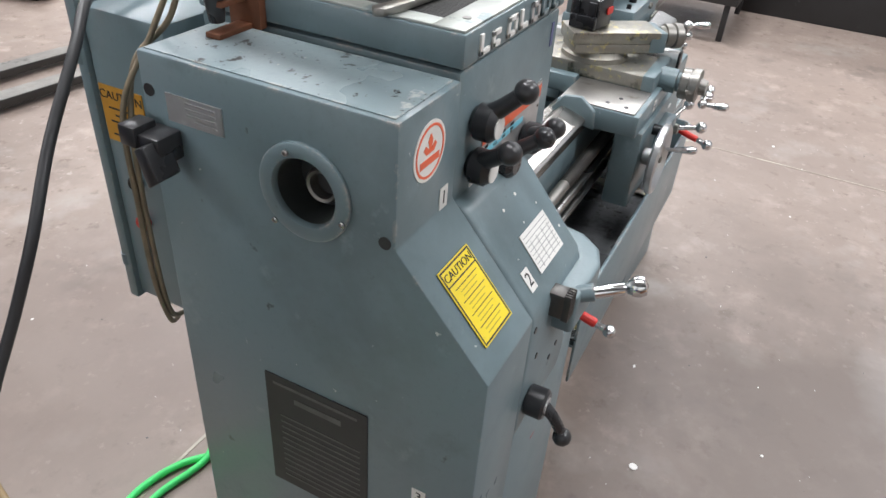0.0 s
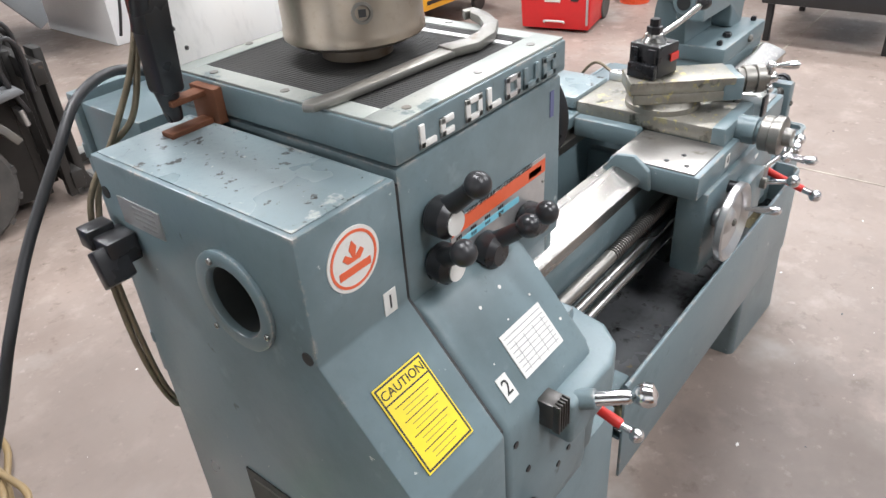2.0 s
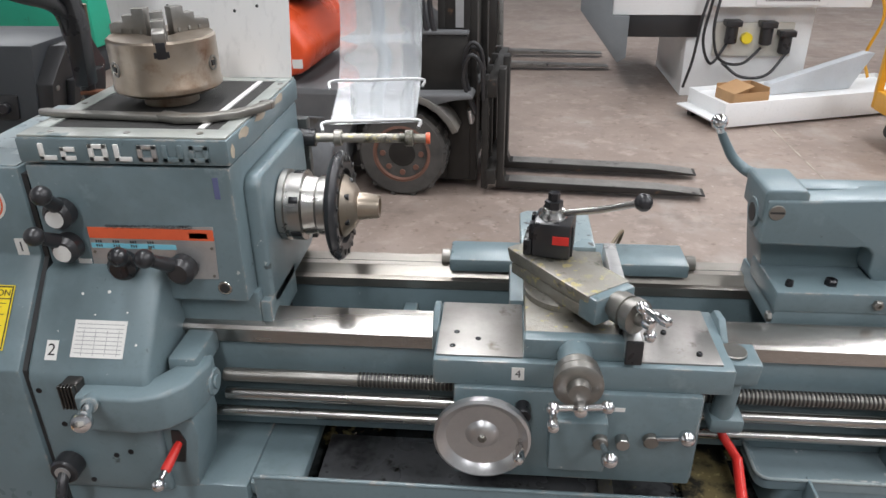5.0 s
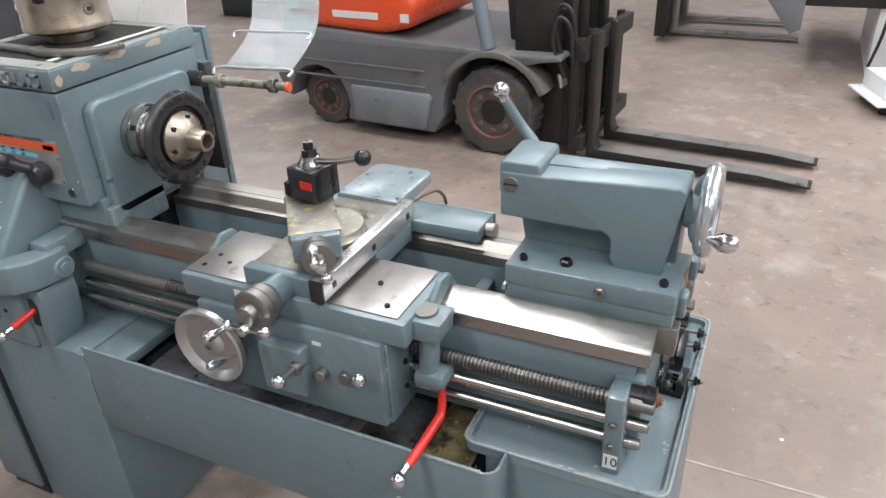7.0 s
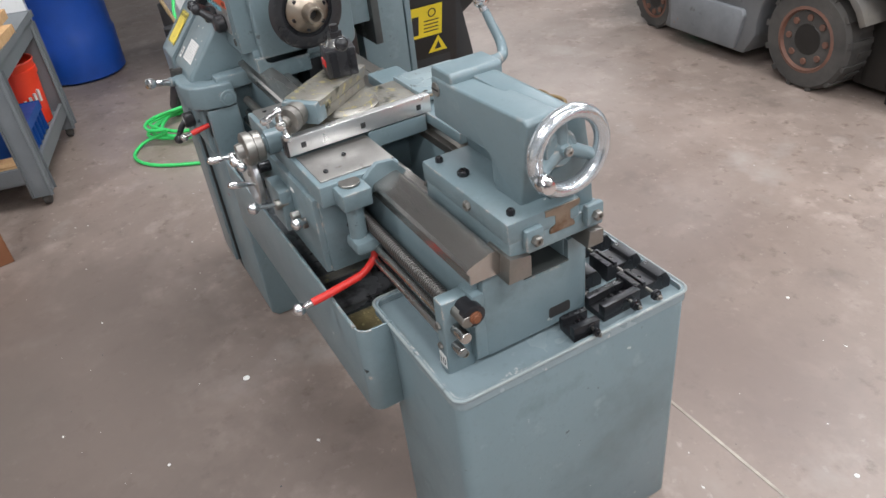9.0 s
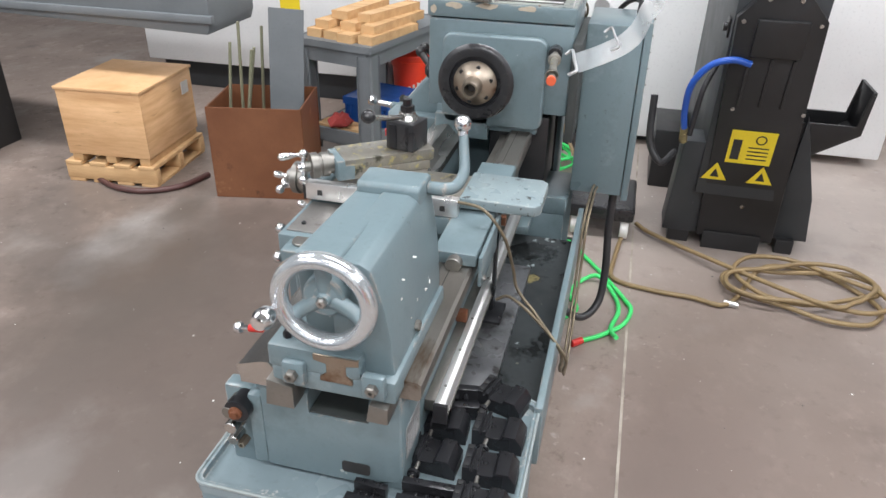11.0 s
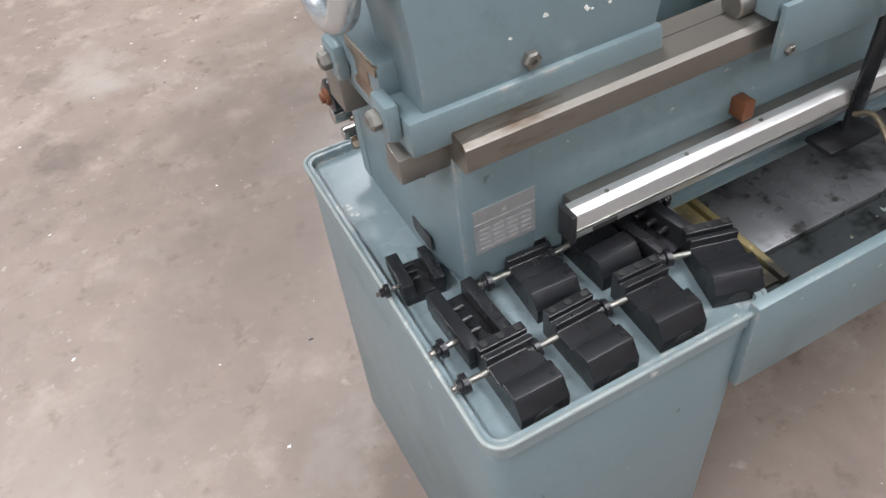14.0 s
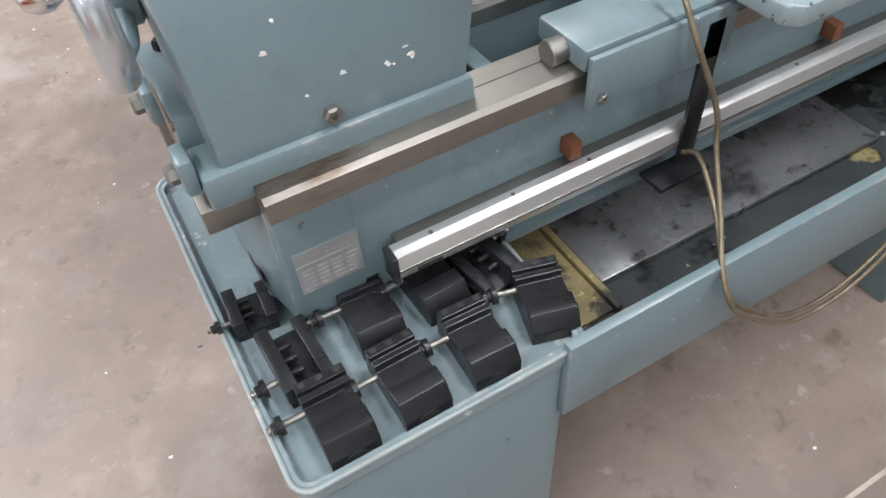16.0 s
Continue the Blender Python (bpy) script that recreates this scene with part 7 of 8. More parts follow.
gm = thing("grey_cabinet", (6.5, 4.2, 0), "large grey steel cabinet with dark plinth", "cabinet")
part("cabinet_body", add_box(B(), 5.9, 7.2, 2.9, 5.1, 0.5, 2.3, 0.01), TABLEGREY, gm)
part("cabinet_plinth", add_box(B(), 5.85, 7.2, 2.8, 5.2, 0.0, 0.5, 0.01), CHARCOAL, gm)
gw = thing("white_cabinet", (6.6, 2.0, 0), "white machine cabinet with dark base", "cabinet")
part("cabinet_body", add_box(B(), 6.1, 7.4, 0.9, 2.7, 0.35, 2.3, 0.01), WHITE, gw)
part("cabinet_plinth", add_box(B(), 6.15, 7.4, 0.95, 2.65, 0.0, 0.35, 0.01), CHARCOAL, gw)
bmch = thing("black_machine_base", (6.3, -0.8, 0), "black machine base with grey sides", "machine tool")
part("base_body", add_box(B(), 5.75, 7.0, -2.6, 0.0, 0.0, 0.8, 0.01), BLACKPANEL, bmch)
part("base_top", add_box(B(), 5.8, 7.0, -2.5, -0.05, 0.8, 1.6, 0.01), TABLEGREY, bmch)
gen = thing("generator", (5.9, 5.7, 0), "red tubular-frame generator on the floor", "generator")
for y in (5.45, 5.95):
    bm = B()
    add_tube(bm, [(5.65, y, 0.02), (5.65, y, 0.42), (5.7, y, 0.47), (6.15, y, 0.47), (6.2, y, 0.42), (6.2, y, 0.02)], 0.025, 10, 5)
    part("frame_tube", bm, REDPL, gen)
part("engine", add_box(B(), 5.72, 6.12, 5.5, 5.9, 0.06, 0.4, 0.02), BLACKPANEL, gen)

# ---- chip conveyor head, white machine and clutter at the gear end ----
cv = thing("chip_conveyor", (-0.9, 1.0, 0), "charcoal chip conveyor with black front panel and warning signs", "conveyor")


def lean(bm, k=0.229, z0=0.648):
    """The head of the conveyor leans forward."""
    for v in bm.verts:
        v.co.x += k * (v.co.z - z0)
    return bm


bm = B()
add_prism(bm, [(0.83, 0.06), (1.175, 0.06), (1.115, 1.13), (1.02, 1.235), (0.87, 1.235), (0.785, 1.13)], "x", -0.56, -0.5, 0.004)
fp = part("front_panel", lean(bm), BLACKPANEL, cv, "black steel front panel with screws")
for y, z in ((0.81, 1.115), (1.09, 1.115), (0.85, 0.74), (1.13, 0.74), (1.0, 0.25), (0.885, 1.205), (1.0, 1.205)):
    part("panel_screw", lean(add_cyl(B(), (-0.5, y, z), (-0.495, y, z), 0.009, 10, 0.001)), STEEL, fp)
part("panel_hood", lean(add_box(B(), -0.502, -0.47, 0.86, 1.05, 0.98, 1.13, 0.006)), BLACKPANEL, fp)
for k in range(3):
    part("panel_rib", lean(add_box(B(), -0.502, -0.492, 0.86 + 0.085 * k, 0.872 + 0.085 * k, 0.76, 0.97, 0.002)), BLACKPANEL, fp)
bm = B()
add_prism(bm, [(0.67, 0.06), (0.83, 0.06), (0.83, 0.56), (0.69, 0.56)], "x", -0.7, -0.52, 0.005)
part("side_wing", lean(bm), CHARCOAL, cv, "charcoal side wing")
bm = B()
add_prism(bm, [(1.17, 0.06), (1.34, 0.06), (1.3, 0.3), (1.17, 0.72)], "x", -0.72, -0.56, 0.005)
part("side_wing", lean(bm), CHARCOAL, cv, "charcoal side wing")
for nm, pts in (("chute_wall", [(1.15, 0.5), (1.2, 0.5), (1.4, 0.64), (1.4, 0.84), (1.385, 0.84), (1.37, 0.68), (1.15, 0.68)]), ):
    part(nm, lean(add_prism(B(), pts, "x", -0.6, -0.585, 0.002)), BLACKPANEL, cv, "black side chute")
    part(nm, lean(add_prism(B(), pts, "x", -0.8, -0.785, 0.002)), BLACKPANEL, cv, "black side chute")
part("chute_floor", lean(add_prism(B(), [(1.15, 0.5), (1.2, 0.5), (1.4, 0.64), (1.4, 0.655), (1.2, 0.515), (1.15, 0.515)], "x", -0.785, -0.6, 0.001)), BLACKPANEL, cv)
part("chute_end", lean(add_box(B(), -0.785, -0.6, 1.386, 1.4, 0.64, 0.84, 0.002)), BLACKPANEL, cv)
bm = B()
add_prism(bm, [(-1.75, 0.3), (-0.52, 0.3), (-0.52, 1.25), (-1.05, 1.25), (-1.75, 1.2)], "y", 0.78, 1.12, 0.006)
part("conveyor_body", lean(bm, 0.16), CHARCOAL, cv, "charcoal conveyor body")
pocket = part("side_pocket", lean(add_prism(B(), round_rect(-0.66, -0.58, 1.02, 1.1, 0.008), "y", 0.772, 0.782, 0.002), 0.16), BLACKPANEL, cv)
part("pocket_knob", lean(add_cyl(B(), (-0.62, 0.773, 1.06), (-0.62, 0.755, 1.06), 0.018, 14, 0.003), 0.16), BLACK, pocket)
part("conveyor_skirt", add_box(B(), -1.7, -1.3, 0.6, 0.779, 0.0, 0.34, 0.008), BLACKPANEL, cv)
for b in ((-0.8, -0.66, 0.7, 0.8, 0, 0.07), (-0.8, -0.66, 1.2, 1.28, 0, 0.07), (-1.7, -1.55, 0.8, 1.2, 0, 0.3)):
    part("foot", add_box(B(), *b, 0.003), BLACKPANEL, cv)
part("foot_block", add_box(B(), -0.78, -0.62, 0.86, 1.12, 0.0, 0.09, 0.004), BLACKPANEL, cv)
sg = part("warning_sign", lean(add_box(B(), -0.4985, -0.496, 0.873, 1.06, 0.482, 0.645, 0)), YELLOW, cv, "yellow warning sign with plain symbols")
bm = B()
add_box(bm, -0.4965, -0.4952, 0.888, 0.925, 0.5, 0.6, 0)
add_ring(bm, (-0.495, 1.0, 0.605), (1, 0, 0), 0.02, 0.003, 20, 6)
for i in range(4):
    add_box(bm, -0.4965, -0.4952, 0.955, 1.04, 0.505 + 0.019 * i, 0.511 + 0.019 * i, 0)
part("sign_print", lean(bm), INK, sg)
for y in (0.845, 1.04):
    tr = part("warning_triangle", lean(add_prism(B(), [(y - 0.055, 0.385), (y + 0.055, 0.385), (y, 0.475)], "x", -0.4985, -0.496, 0)), YELLOW, cv, "yellow warning triangle")
    part("triangle_print", lean(add_prism(B(), [(y - 0.02, 0.4), (y + 0.02, 0.4), (y, 0.445)], "x", -0.4962, -0.4952, 0)), INK, tr)
cable("blue_air_hose", [(-0.425, 0.875, 0.945), (-0.41, 0.8, 0.96), (-0.41, 0.72, 0.93), (-0.43, 0.665, 0.84), (-0.47, 0.66, 0.72), (-0.505, 0.675, 0.62)], 0.014, BLUE, "bright blue air hose looping to the conveyor")
single("hose_fitting", add_cyl(B(), (-0.505, 0.675, 0.63), (-0.52, 0.68, 0.56), 0.018, 12), SWARF, (-0.51, 0.678, 0.56), "brass hose fitting on the conveyor wing", "fitting")
cable("conveyor_cable", [(-0.55, 0.76, 0.9), (-0.5, 0.72, 0.8), (-0.5, 0.7, 0.6)], 0.012, CABLE, "black cable on the conveyor")
cable("conveyor_cable", [(-0.6, 0.66, 0.48), (-0.5, 0.6, 0.46), (-0.52, 0.54, 0.55), (-0.55, 0.53, 0.75)], 0.016, CABLE, "thick black corrugated conduit")

wm = thing("white_machine", (-2.4, 0.9, 0), "white machining centre enclosure on dark base", "machine tool")
bm = B()
add_prism(bm, [(-0.12, 1.2), (0.014, 0.68), (0.065, 0.43), (0.217, 0.15), (0.35, 0.06), (1.95, 0.06), (1.95, 2.3), (-0.2, 2.3)], "x", -3.4, -1.95, 0.01)
we = part("enclosure", bm, WHITE, wm, "white painted sheet enclosure")
part("machine_base", add_box(B(), -3.3, -2.05, 0.1, 1.5, 0.0, 0.3, 0.01), CHARCOAL, wm)
for i in range(9):
    part("panel_screw", add_cyl(B(), (-1.95, 0.52, 0.4 + 0.1 * i), (-1.945, 0.52, 0.4 + 0.1 * i), 0.006, 8, 0), DULLSTEEL, we)
part("gauge_panel", add_box(B(), -1.96, -1.94, 0.1, 0.3, 0.7, 1.0, 0.004), WHITE, we)
part("gauge", add_cyl(B(), (-1.945, 0.2, 0.86), (-1.92, 0.2, 0.86), 0.045, 20, 0.003), PLATE, we)
part("red_tag", add_cyl(B(), (-1.952, 0.26, 0.44), (-1.945, 0.26, 0.44), 0.022, 16, 0), RED, we)
w2 = thing("white_machine", (-2.6, -1.8, 0), "second white machine panel behind the work table", "machine tool")
part("enclosure", add_box(B(), -3.6, -2.2, -3.2, -0.75, 0.2, 2.3, 0.01), WHITE, w2)
part("machine_base", add_box(B(), -3.5, -2.25, -3.1, -0.85, 0.0, 0.2, 0.01), CHARCOAL, w2)
part("warning_label", add_box(B(), -2.2, -2.196, -2.05, -1.95, 0.42, 0.52, 0), YELLOW, w2)
part("warning_label", add_box(B(), -2.2, -2.196, -2.05, -1.9, 0.6, 0.72, 0), YELLOW, w2)
br = thing("drum", (-3.05, -0.55, 0), "blue plastic drum beside the white machine", "drum")
part("drum_body", add_rev(B(), (-3.05, -0.55, 0), (-3.05, -0.55, 1), [(0, 0.25), (0.02, 0.28), (0.3, 0.29), (0.32, 0.28), (0.6, 0.28), (0.62, 0.29), (0.88, 0.28), (0.9, 0.25)], 32), BLUE, br)
stn = thing("tool_stand", (-2.3, -0.05, 0), "black cast floor stand", "stand")
part("stand_foot", add_prism(B(), [(-0.2, 0.0), (0.15, 0.0), (0.1, 0.16), (0.0, 0.3), (-0.1, 0.3)], "x", -1.9, -1.7, 0.02), BLACKPANEL, stn)
part("stand_post", add_cyl(B(), (-1.8, -0.05, 0.29), (-1.8, -0.05, 0.5), 0.05, 14, 0.005), BLACKPANEL, stn)
dl = thing("dolly", (-0.77, 0.37, 0), "low black machine dolly with white casters", "dolly")
part("dolly_body", add_box(B(), -0.97, -0.57, 0.2, 0.53, 0.1, 0.17, 0.015), BLACK, dl)
for x, y in ((-0.93, 0.25), (-0.61, 0.25), (-0.61, 0.49), (-0.93, 0.49)):
    part("dolly_caster", add_cyl(B(), (x, y - 0.02, 0.05), (x, y + 0.02, 0.05), 0.05, 18, 0.005), LABEL, dl)

# crate on a pallet
CM2 = Matrix.Translation((-0.468, -2.02, 0)) @ Matrix.Rotation(math.atan2(-0.53, 0.04), 4, "Z")
pal = thing("pallet", (-0.6, -2.25, 0), "small rough pine pallet on the floor", "pallet")
for y in (0.0, 0.26, 0.52):
    part("bearer", add_box(B(), 0.0, 0.54, -y - 0.05, -y, 0.018, 0.1, 0.003, CM2), TIMBER, pal)
for k in range(4):
    part("board", add_box(B(), 0.005 + 0.145 * k, 0.1 + 0.145 * k, -0.57, 0.005, 0.101, 0.122, 0.002, CM2), TIMBER, pal)
    part("board", add_box(B(), 0.005 + 0.145 * k, 0.1 + 0.145 * k, -0.57, 0.0, 0.0, 0.017, 0.002, CM2), TIMBER, pal)
cr = thing("crate", (-0.6, -2.25, 0.123), "plain plywood crate standing on the pallet", "crate")
for nm, b in (("side", (0.02, 0.035, -0.54, -0.02)), ("side", (0.485, 0.5, -0.54, -0.02)), ("front", (0.02, 0.5, -0.019, -0.004)), ("back", (0.02, 0.5, -0.556, -0.541))):
    part(nm, add_box(B(), *b, 0.165, 0.525, 0.002, CM2), PLY, cr, "grained plywood panel")
part("lid", add_box(B(), 0.012, 0.508, -0.565, 0.004, 0.526, 0.542, 0.002, CM2), PLY, cr)
for x in (0.03, 0.23, 0.43):
    part("skid", add_box(B(), x, x + 0.06, -0.55, -0.01, 0.123, 0.164, 0.003, CM2), TIMBER, cr)
part("shipping_label", add_box(B(), 0.014, 0.0195, -0.5, -0.43, 0.4, 0.47, 0, CM2), LABEL, cr)
# brown box with bar ends and a grey sheet
BM2 = Matrix.Translation((-0.465, -1.656, 0)) @ Matrix.Rotation(math.atan2(0.48, -0.1), 4, "Z")
bb2 = thing("brown_box", (-0.7, -1.4, 0), "open brown waxed carton full of bar offcuts", "box")
for b in ((0.0, 0.49, 0.0, 0.008), (0.0, 0.49, 0.402, 0.41), (0.0, 0.008, 0.008, 0.402), (0.482, 0.49, 0.008, 0.402)):
    part("box_wall", add_box(B(), *b, 0.004, 0.5, 0.002, BM2), BOXBROWN, bb2)
part("box_bottom", add_box(B(), 0.008, 0.482, 0.008, 0.402, 0.003, 0.2, 0, BM2), DARKCAV, bb2)
single("sheet_offcut", add_box(B(), 0.25, 0.43, 0.2, 0.206, 0.21, 0.98, 0.001, BM2 @ pose(0, 0, 0, -4, 3, 0)), TABLEGREY, at(BM2, 0.3, 0.2, 0.21), "tall grey sheet-metal offcut standing in the box", "sheet metal")
for k, (x, y, h, lean) in enumerate(((0.07, 0.1, 0.75, 6), (0.12, 0.2, 0.85, 3), (0.15, 0.12, 0.7, 8), (0.2, 0.3, 0.8, 4), (0.1, 0.3, 0.66, 9))):
    p0 = at(BM2, x, y, 0.205)
    p1 = at(BM2, x + 0.01 * lean, y + 0.02, 0.205 + h * 0.8)
    single("bar_offcut", add_cyl(B(), p0, p1, 0.008, 10), surface("green_bar", (0.25, 0.26, 0.17), (0.3, 0.28, 0.2), 0.5, 0.4) if k == 0 else bpy.data.materials["green_bar"], p0, "thin tarnished metal bar standing in the box", "bar", "bars in the box")
# table with timber
TM2 = Matrix.Translation((-1.0, -0.95, 0)) @ Matrix.Rotation(math.atan2(0.228, -0.974), 4, "Z")
tb = thing("work_table", (-1.5, -1.1, 0), "grey moulded plastic work table with lower shelf", "table")
part("tabletop", add_box(B(), 0.0, 0.95, 0.0, 0.52, 0.7, 0.722, 0.008, TM2), TABLEGREY, tb)
for b in ((0.012, 0.938, 0.012, 0.03), (0.012, 0.938, 0.49, 0.508), (0.012, 0.03, 0.03, 0.49), (0.92, 0.938, 0.03, 0.49)):
    part("apron", add_box(B(), *b, 0.615, 0.701, 0.004, TM2), TABLEGREY, tb)
for x in (0.008, 0.862):
    for y in (0.008, 0.432):
        part("leg", add_box(B(), x, x + 0.08, y, y + 0.08, 0.07, 0.66, 0.012, TM2), TABLEGREY, tb)
        part("caster", add_cyl(B(), at(TM2, x + 0.04, y + 0.02, 0.035), at(TM2, x + 0.04, y + 0.05, 0.035), 0.035, 14, 0.003), RUBBER, tb)
part("shelf", add_box(B(), 0.02, 0.93, 0.02, 0.5, 0.14, 0.18, 0.008, TM2), TABLEGREY, tb)
part("shelf_rim", add_box(B(), 0.09, 0.86, 0.012, 0.03, 0.15, 0.215, 0.005, TM2), TABLEGREY, tb)
part("shelf_rim", add_box(B(), 0.012, 0.03, 0.09, 0.43, 0.15, 0.215, 0.005, TM2), TABLEGREY, tb)
rnd = random.Random(9)
for lvl, row in enumerate(((0.08, 0.2, 0.31, 0.43), (0.1, 0.24, 0.4), (0.17, 0.33))):
    for i, y in enumerate(row):
        z = 0.7235 + 0.0435 * lvl
        x0 = 0.05 + 0.07 * lvl + 0.05 * rnd.random()
        w = 0.085 + 0.025 * rnd.random()
        single("timber_block", add_box(B(), 0, 0.42 + 0.25 * rnd.random(), -w / 2, w / 2, 0, 0.042, 0.003, TM2 @ pose(x0, y, z, 0, 0, -4 + 5 * lvl * (rnd.random() - 0.3))), TIMBER, at(TM2, x0, y, z), "sawn pine block in the pile on the table", "timber", "timber on the table")
single("timber_block", add_box(B(), 0.05, 0.11, 0.06, 0.46, 0.181, 0.222, 0.003, TM2), TIMBER, at(TM2, 0.08, 0.2, 0.182), "sawn pine block on the table shelf", "timber", "timber on the shelf")
single("timber_block", add_box(B(), 0.12, 0.19, 0.1, 0.44, 0.181, 0.215, 0.003, TM2), TIMBER, at(TM2, 0.15, 0.2, 0.182), "sawn pine block on the table shelf", "timber", "timber on the shelf")
CRATEBLUE = surface("blue_polypropylene", (0.012, 0.085, 0.34), (0.01, 0.07, 0.28), 0.42, 0, 8.0, 120, 0.1)
bc = thing("blue_crate", at(TM2, 0.45, 0.2, 0.182), "blue ribbed plastic crate on the table shelf", "crate")
part("crate_body", add_box(B(), 0.27, 0.6, 0.07, 0.36, 0.182, 0.3, 0.012, TM2), CRATEBLUE, bc)
part("crate_rim", add_box(B(), 0.258, 0.612, 0.058, 0.372, 0.3, 0.335, 0.006, TM2), CRATEBLUE, bc)
for k in range(5):
    part("rib", add_box(B(), 0.29 + 0.07 * k, 0.3 + 0.07 * k, 0.06, 0.0705, 0.19, 0.3, 0.002, TM2), CRATEBLUE, bc)
for k in range(4):
    part("rib", add_box(B(), 0.26, 0.2705, 0.09 + 0.078 * k, 0.1 + 0.078 * k, 0.19, 0.3, 0.002, TM2), CRATEBLUE, bc)
BK2 = Matrix.Translation(at(TM2, 0.75, 0.17, 0.181))
rb = thing("bucket", at(TM2, 0.75, 0.17, 0.181), "bright orange-red plastic bucket on the table shelf", "bucket")
part("bucket_shell", add_rev(B(), at(BK2, 0, 0, 0), at(BK2, 0, 0, 1), [(0, 0.11), (0.27, 0.126), (0.272, 0.133), (0.305, 0.134), (0.307, 0.129), (0.335, 0.131), (0.345, 0.136), (0.352, 0.133), (0.348, 0.127), (0.02, 0.104), (0.02, 0.0)], 36), surface("bucket_orange", (0.82, 0.055, 0.02), (0.76, 0.045, 0.018), 0.4, 0, 8.0, 120, 0.05), rb)
for k in range(4):
    part("print_bar", add_box(B(), 0.112, 0.1235, -0.007, 0.007, 0.1 + 0.012 * k, 0.165 + 0.012 * k, 0, BK2 @ pose(0, 0, 0, 0, 3, 8 + 13 * k)), LABEL, rb)

# large grey machine with curtain, and a beige one on blocks
lm = thing("grey_machine", (-0.7, -4.2, 0), "dark grey machine with black curtain and overhanging table", "machine tool")
bm = B()
add_prism(bm, [(-4.3, 0.86), (-1.74, 0.80), (-1.72, 0.86), (-1.72, 1.12), (-4.3, 1.12)], "x", -1.2, -0.72, 0.006)
part("overhang_table", bm, TABLEGREY, lm, "grey overhanging table")
part("table_lip", add_box(B(), -0.735, -0.7, -4.3, -1.7, 0.86, 0.9, 0.004), TABLEGREY, lm)
part("machine_leg", add_box(B(), -0.88, -0.4, -3.9, -3.27, 0.0, 0.86, 0.008), BLACKPANEL, lm)
for i in range(30):
    y = -6.2 + 0.1 * i
    part("curtain_strip", add_box(B(), -0.5 + 0.02 * math.sin(i * 2.1), -0.48 + 0.02 * math.sin(i * 2.1), y, y + 0.098, 0.06, 1.6, 0.008), BLACKPANEL, lm, "black vinyl strip")
part("curtain_rail", add_cyl(B(), (-0.45, -6.2, 0.045), (-0.39, -3.2, 0.045), 0.025, 12), DULLSTEEL, lm)
fb = thing("yellow_foot_bar", (-0.25, -3.1, 0), "yellow adjusting bar with black caster", "caster bar")
part("bar", add_cyl(B(), (-0.364, -3.352, 0.07), (0.02, -3.235, 0.06), 0.014, 10), CARTYEL, fb)
part("caster", add_cyl(B(), (0.01, -3.25, 0.05), (0.05, -3.225, 0.05), 0.05, 16, 0.003), RUBBER, fb)
EM = Matrix.Translation((0.36, -3.55, 0)) @ Matrix.Rotation(math.atan2(-0.48, 1.01), 4, "Z")
be = thing("beige_machine", (1.0, -4.2, 0), "beige machine with dark base standing on timber blocks", "machine tool")
part("machine_base", add_box(B(), 0.0, 2.2, -1.4, -0.0, 0.12, 0.34, 0.01, EM), CHARCOAL, be)
part("machine_body", add_box(B(), 0.0, 2.2, -1.4, 0.02, 0.34, 1.7, 0.01, EM), BEIGE, be)
for x in (0.02, 1.1):
    part("timber_foot", add_box(B(), x, x + 0.2, -0.2, 0.04, 0.0, 0.12, 0.004, EM), TIMBER, be)

# ---- hoses on the floor ----
cable("green_hose", [(-0.75, 0.1, 0.02), (-0.52, 0.215, 0.012), (-0.23, 0.4, 0.012), (-0.02, 0.52, 0.012), (0.06, 0.55, 0.012), (0.18, 0.52, 0.012), (0.28, 0.434, 0.012), (0.33, 0.37, 0.012)], 0.0095, GREEN, "bright green air hose on the floor")
cable("green_hose", [(0.3, 0.5, 0.03), (0.218, 0.475, 0.012), (0.08, 0.5, 0.012), (-0.04, 0.475, 0.014), (-0.15, 0.4, 0.03), (-0.12, 0.33, 0.012), (0.0, 0.29, 0.012), (0.11, 0.33, 0.012), (0.2, 0.28, 0.012), (0.26, 0.25, 0.012)], 0.0095, GREEN, "bright green air hose on the floor")
hp = single("hose_plug", add_cyl(B(), (0.33, 0.372, 0.014), (0.365, 0.335, 0.014), 0.014, 14), RED, (0.33, 0.37, 0.0), "red and black hose plug", "plug")
coil = []
for i in range(74):
    a = i * 0.42
    coil.append((-1.46 + (0.2 + 0.05 * math.sin(i * 0.9)) * math.cos(a), -0.12 + (0.24 + 0.05 * math.cos(i * 0.7)) * math.sin(a), 0.012 + 0.0011 * i))
cable("green_hose", [(-1.93, 0.1, 0.75), (-1.75, -0.02, 0.6), (-1.55, -0.04, 0.32), (-1.5, 0.03, 0.08), (-1.42, 0.06, 0.02)] + coil + [(-1.4, -0.45, 0.02), (-1.25, -0.52, 0.012), (-1.06, -0.42, 0.012), (-0.86, -0.1, 0.012), (-0.7, 0.1, 0.012)], 0.0095, GREEN, "coiled bright green air hose on the floor", "", 4)
loop = []
for i in range(46):
    a = -2.6 - i * 0.5
    k = 0.05 * math.sin(i * 1.3)
    loop.append((-0.3 + (0.17 + k) * math.cos(a) + 0.05 * math.sin(i * 0.23), 1.27 + (0.31 + 0.6 * k) * math.sin(a), 0.014 + 0.0013 * i))
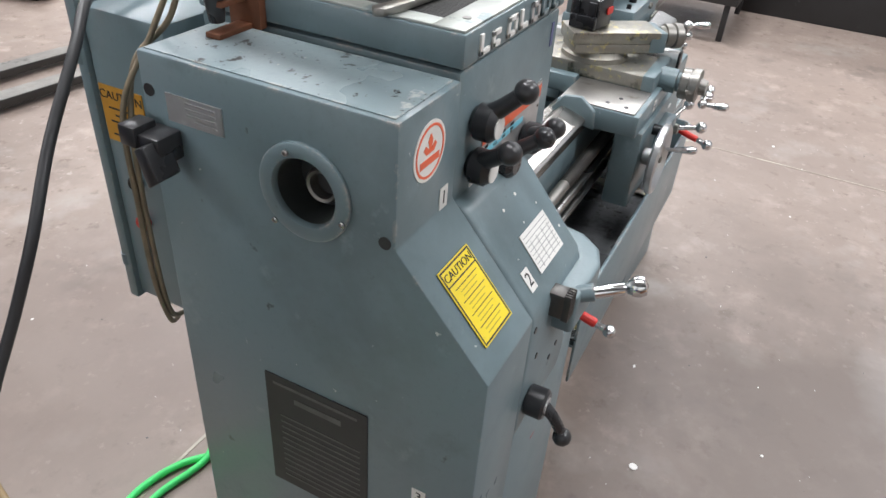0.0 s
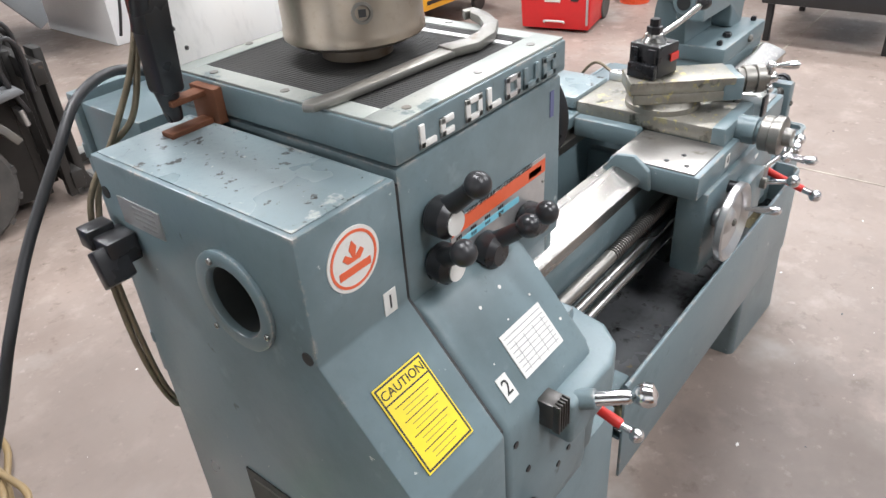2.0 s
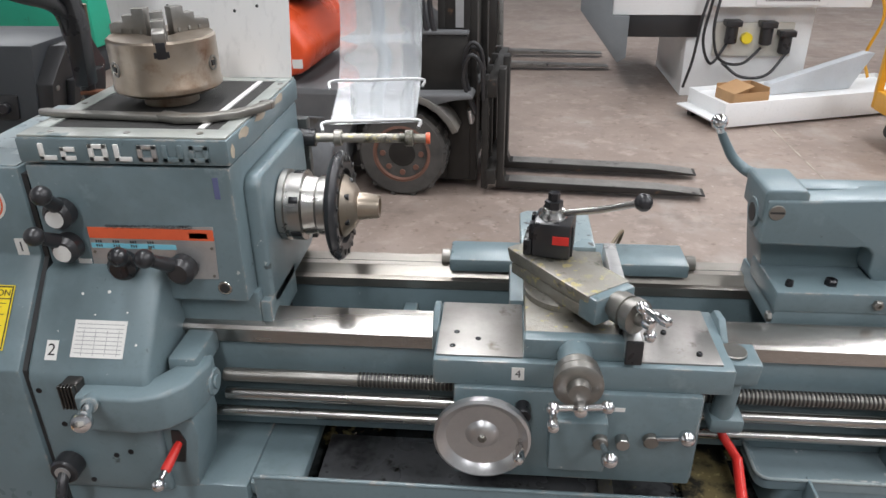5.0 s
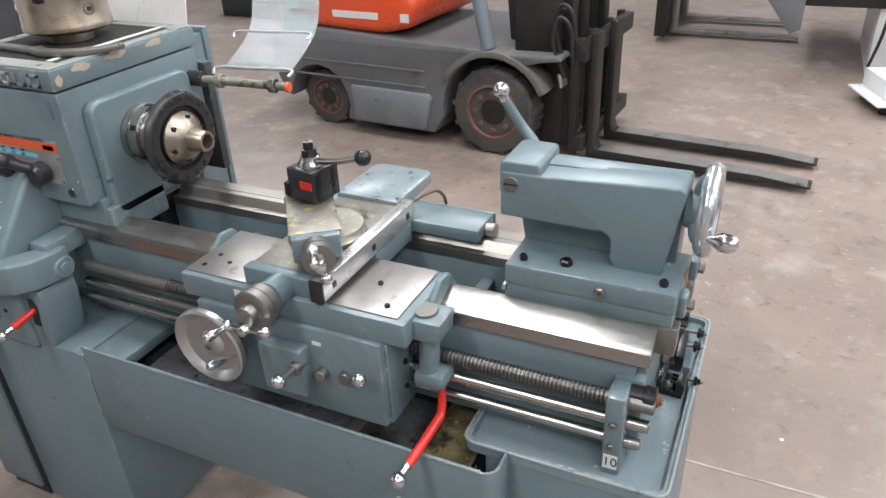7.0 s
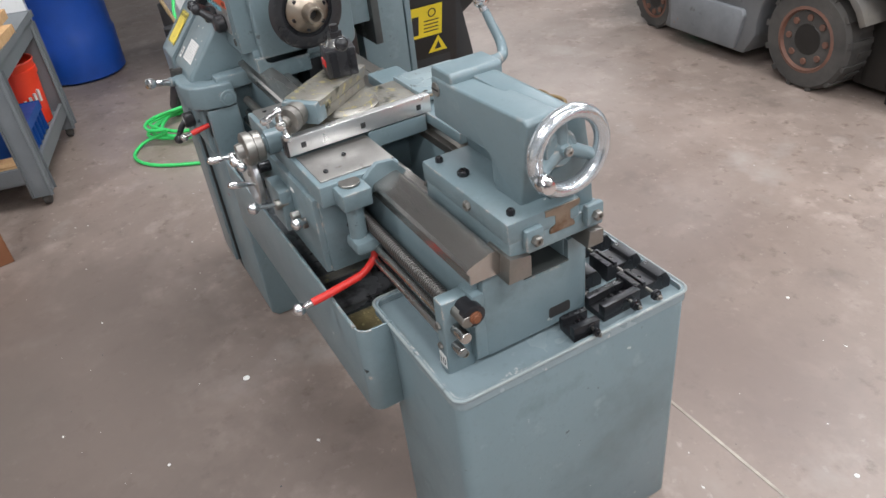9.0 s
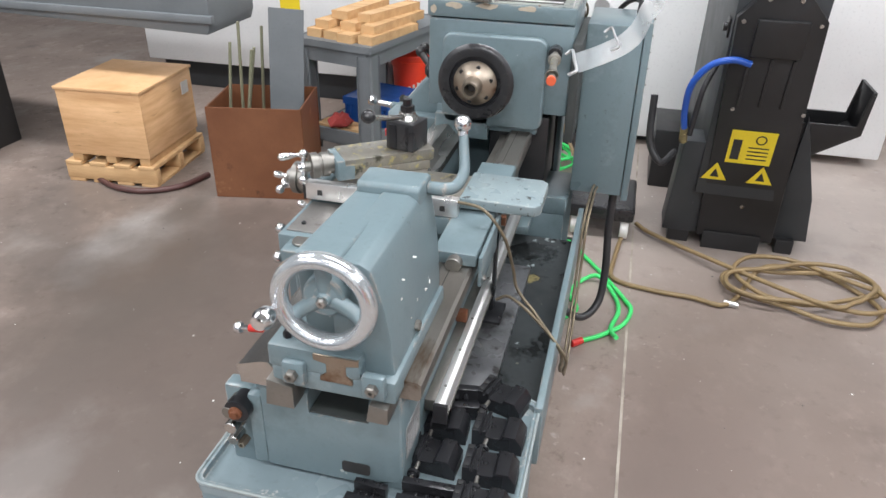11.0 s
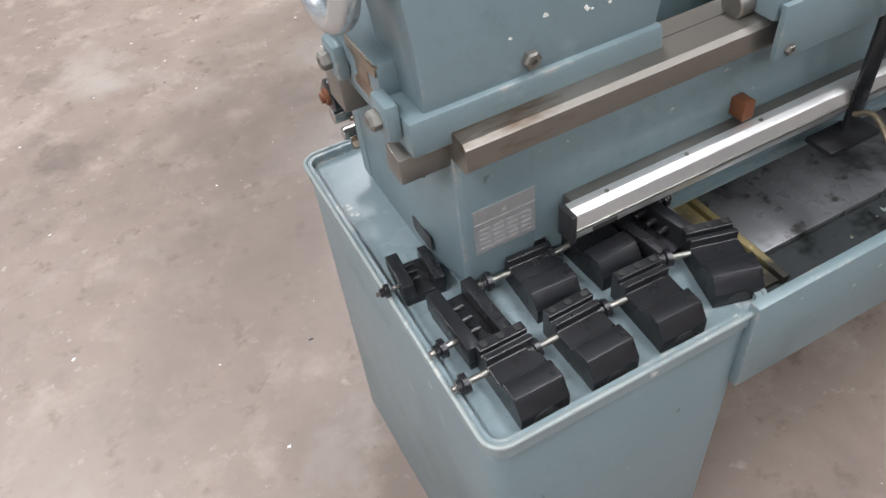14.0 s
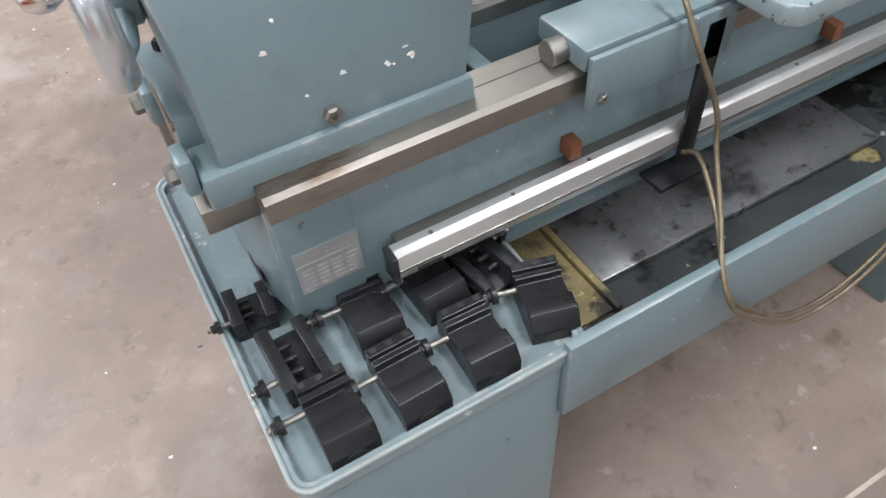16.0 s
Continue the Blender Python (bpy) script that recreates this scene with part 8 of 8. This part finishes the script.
cable("brown_hose", [(-0.73, 0.5, 0.014), (-0.35, 0.46, 0.014), (-0.177, 0.466, 0.014), (-0.125, 0.626, 0.014), (-0.112, 0.8, 0.014), (-0.104, 0.953, 0.014)] + loop + [(-0.6, 0.676, 0.03), (-0.75, 0.55, 0.02)], 0.0105, HOSEBROWN, "brown rubber air hose in loose coils on the floor", "", 4)
single("hose_joint", add_cyl(B(), (-0.11, 0.93, 0.014), (-0.1, 0.99, 0.014), 0.014, 12), ALU, (-0.1, 0.95, 0), "bright metal hose coupling on the floor", "coupling")
cable("maroon_hose", [(-0.82, -2.8, 0.12), (-0.6, -2.6, 0.03), (-0.45, -2.37, 0.016), (-0.38, -2.2, 0.016), (-0.39, -2.04, 0.016), (-0.5, -1.9, 0.016), (-0.69, -1.84, 0.016)], 0.016, MAROON, "dark maroon hose curving round the pallet")
for i, (x, y, s) in enumerate(((0.795, -0.52, 0.012), (2.14, 0.74, 0.007), (1.02, -0.83, 0.005), (2.5, 1.3, 0.008), (1.55, 1.2, 0.006), (3.2, -0.6, 0.008))):
    single("floor_chip", add_cyl(B(), (x, y, 0.0005), (x, y, 0.003), s, 9, 0.0008), LABEL, (x, y, 0), "small pale paint chip on the floor", "debris", "floor chips")

cable("amber_hose", [(-1.93, -0.2, 1.1), (-1.85, -0.14, 0.95), (-1.7, -0.1, 0.75), (-1.55, -0.03, 0.5), (-1.45, 0.07, 0.28), (-1.3, 0.2, 0.08), (-1.1, 0.3, 0.014), (-0.85, 0.42, 0.014)], 0.011, HOSEBROWN, "amber rubber air hose drooping to the floor")
rag = B()
add_ball(rag, (0, 0, 0.03), 0.06, 14)
for v in rag.verts:
    v.co = Vector((v.co.x * (1.2 + 0.35 * math.sin(9 * v.co.y * 20)), v.co.y * (1.4 + 0.3 * math.cos(300 * v.co.x)), max(0.002, (v.co.z + 0.02) * (0.55 + 0.25 * math.sin(140 * v.co.x + 90 * v.co.y)))))
bmesh.ops.translate(rag, verts=rag.verts, vec=(-1.14, -1.2, 0.222))
single("rag", rag, surface("red_cotton", (0.36, 0.05, 0.045), (0.28, 0.04, 0.035), 0.9, 0, 20.0, 200, 0.5), (-1.14, -1.2, 0.222), "crumpled red shop rag on the table shelf", "rag")

fr = B()
add_ball(fr, (0, 0, 0.02), 0.05, 14)
for v in fr.verts:
    v.co = Vector((v.co.x * (1.5 + 0.4 * math.sin(170 * v.co.y)), v.co.y * (1.3 + 0.35 * math.cos(210 * v.co.x)), max(0.0005, (v.co.z + 0.025) * (0.3 + 0.18 * math.sin(120 * v.co.x + 80 * v.co.y)))))
bmesh.ops.translate(fr, verts=fr.verts, vec=(0.204, -2.974, 0))
single("rag", fr, surface("faded_red_cloth", (0.34, 0.06, 0.04), (0.25, 0.05, 0.035), 0.9, 0, 20.0, 200, 0.5), (0.204, -2.974, 0), "faded red shop rag lying on the floor", "rag")

# fine grit and flakes strewn over the floor round the lathe
rg2 = random.Random(77)
pale, dark_grit = B(), B()
for i in range(420):
    x, y = rg2.uniform(-1.2, 3.6), rg2.uniform(-2.6, 2.2)
    if 0 < x < 1.92 and -0.4 < y < 0.36:
        continue
    r = 0.0012 + 0.0035 * rg2.random() ** 3
    b = pale if i % 3 else dark_grit
    ang = rg2.uniform(0, 3.14)
    ring = [b.verts.new((x + r * rg2.uniform(0.5, 1.5) * math.cos(ang + 1.257 * k) * 1.5, y + r * rg2.uniform(0.5, 1.5) * math.sin(ang + 1.257 * k), 0.0006)) for k in range(5)]
    top = b.verts.new((x, y, 0.0006 + 0.5 * r))
    for k in range(5):
        b.faces.new((ring[k], ring[(k + 1) % 5], top))
single("floor_flakes", pale, LABEL, (1.0, 0.0, 0.0), "tiny pale paint flakes strewn over the concrete", "debris", kind="stuff")
single("floor_grit", dark_grit, CHARCOAL, (1.0, 0.0, 0.0), "tiny dark specks of swarf strewn over the concrete", "debris", kind="stuff")
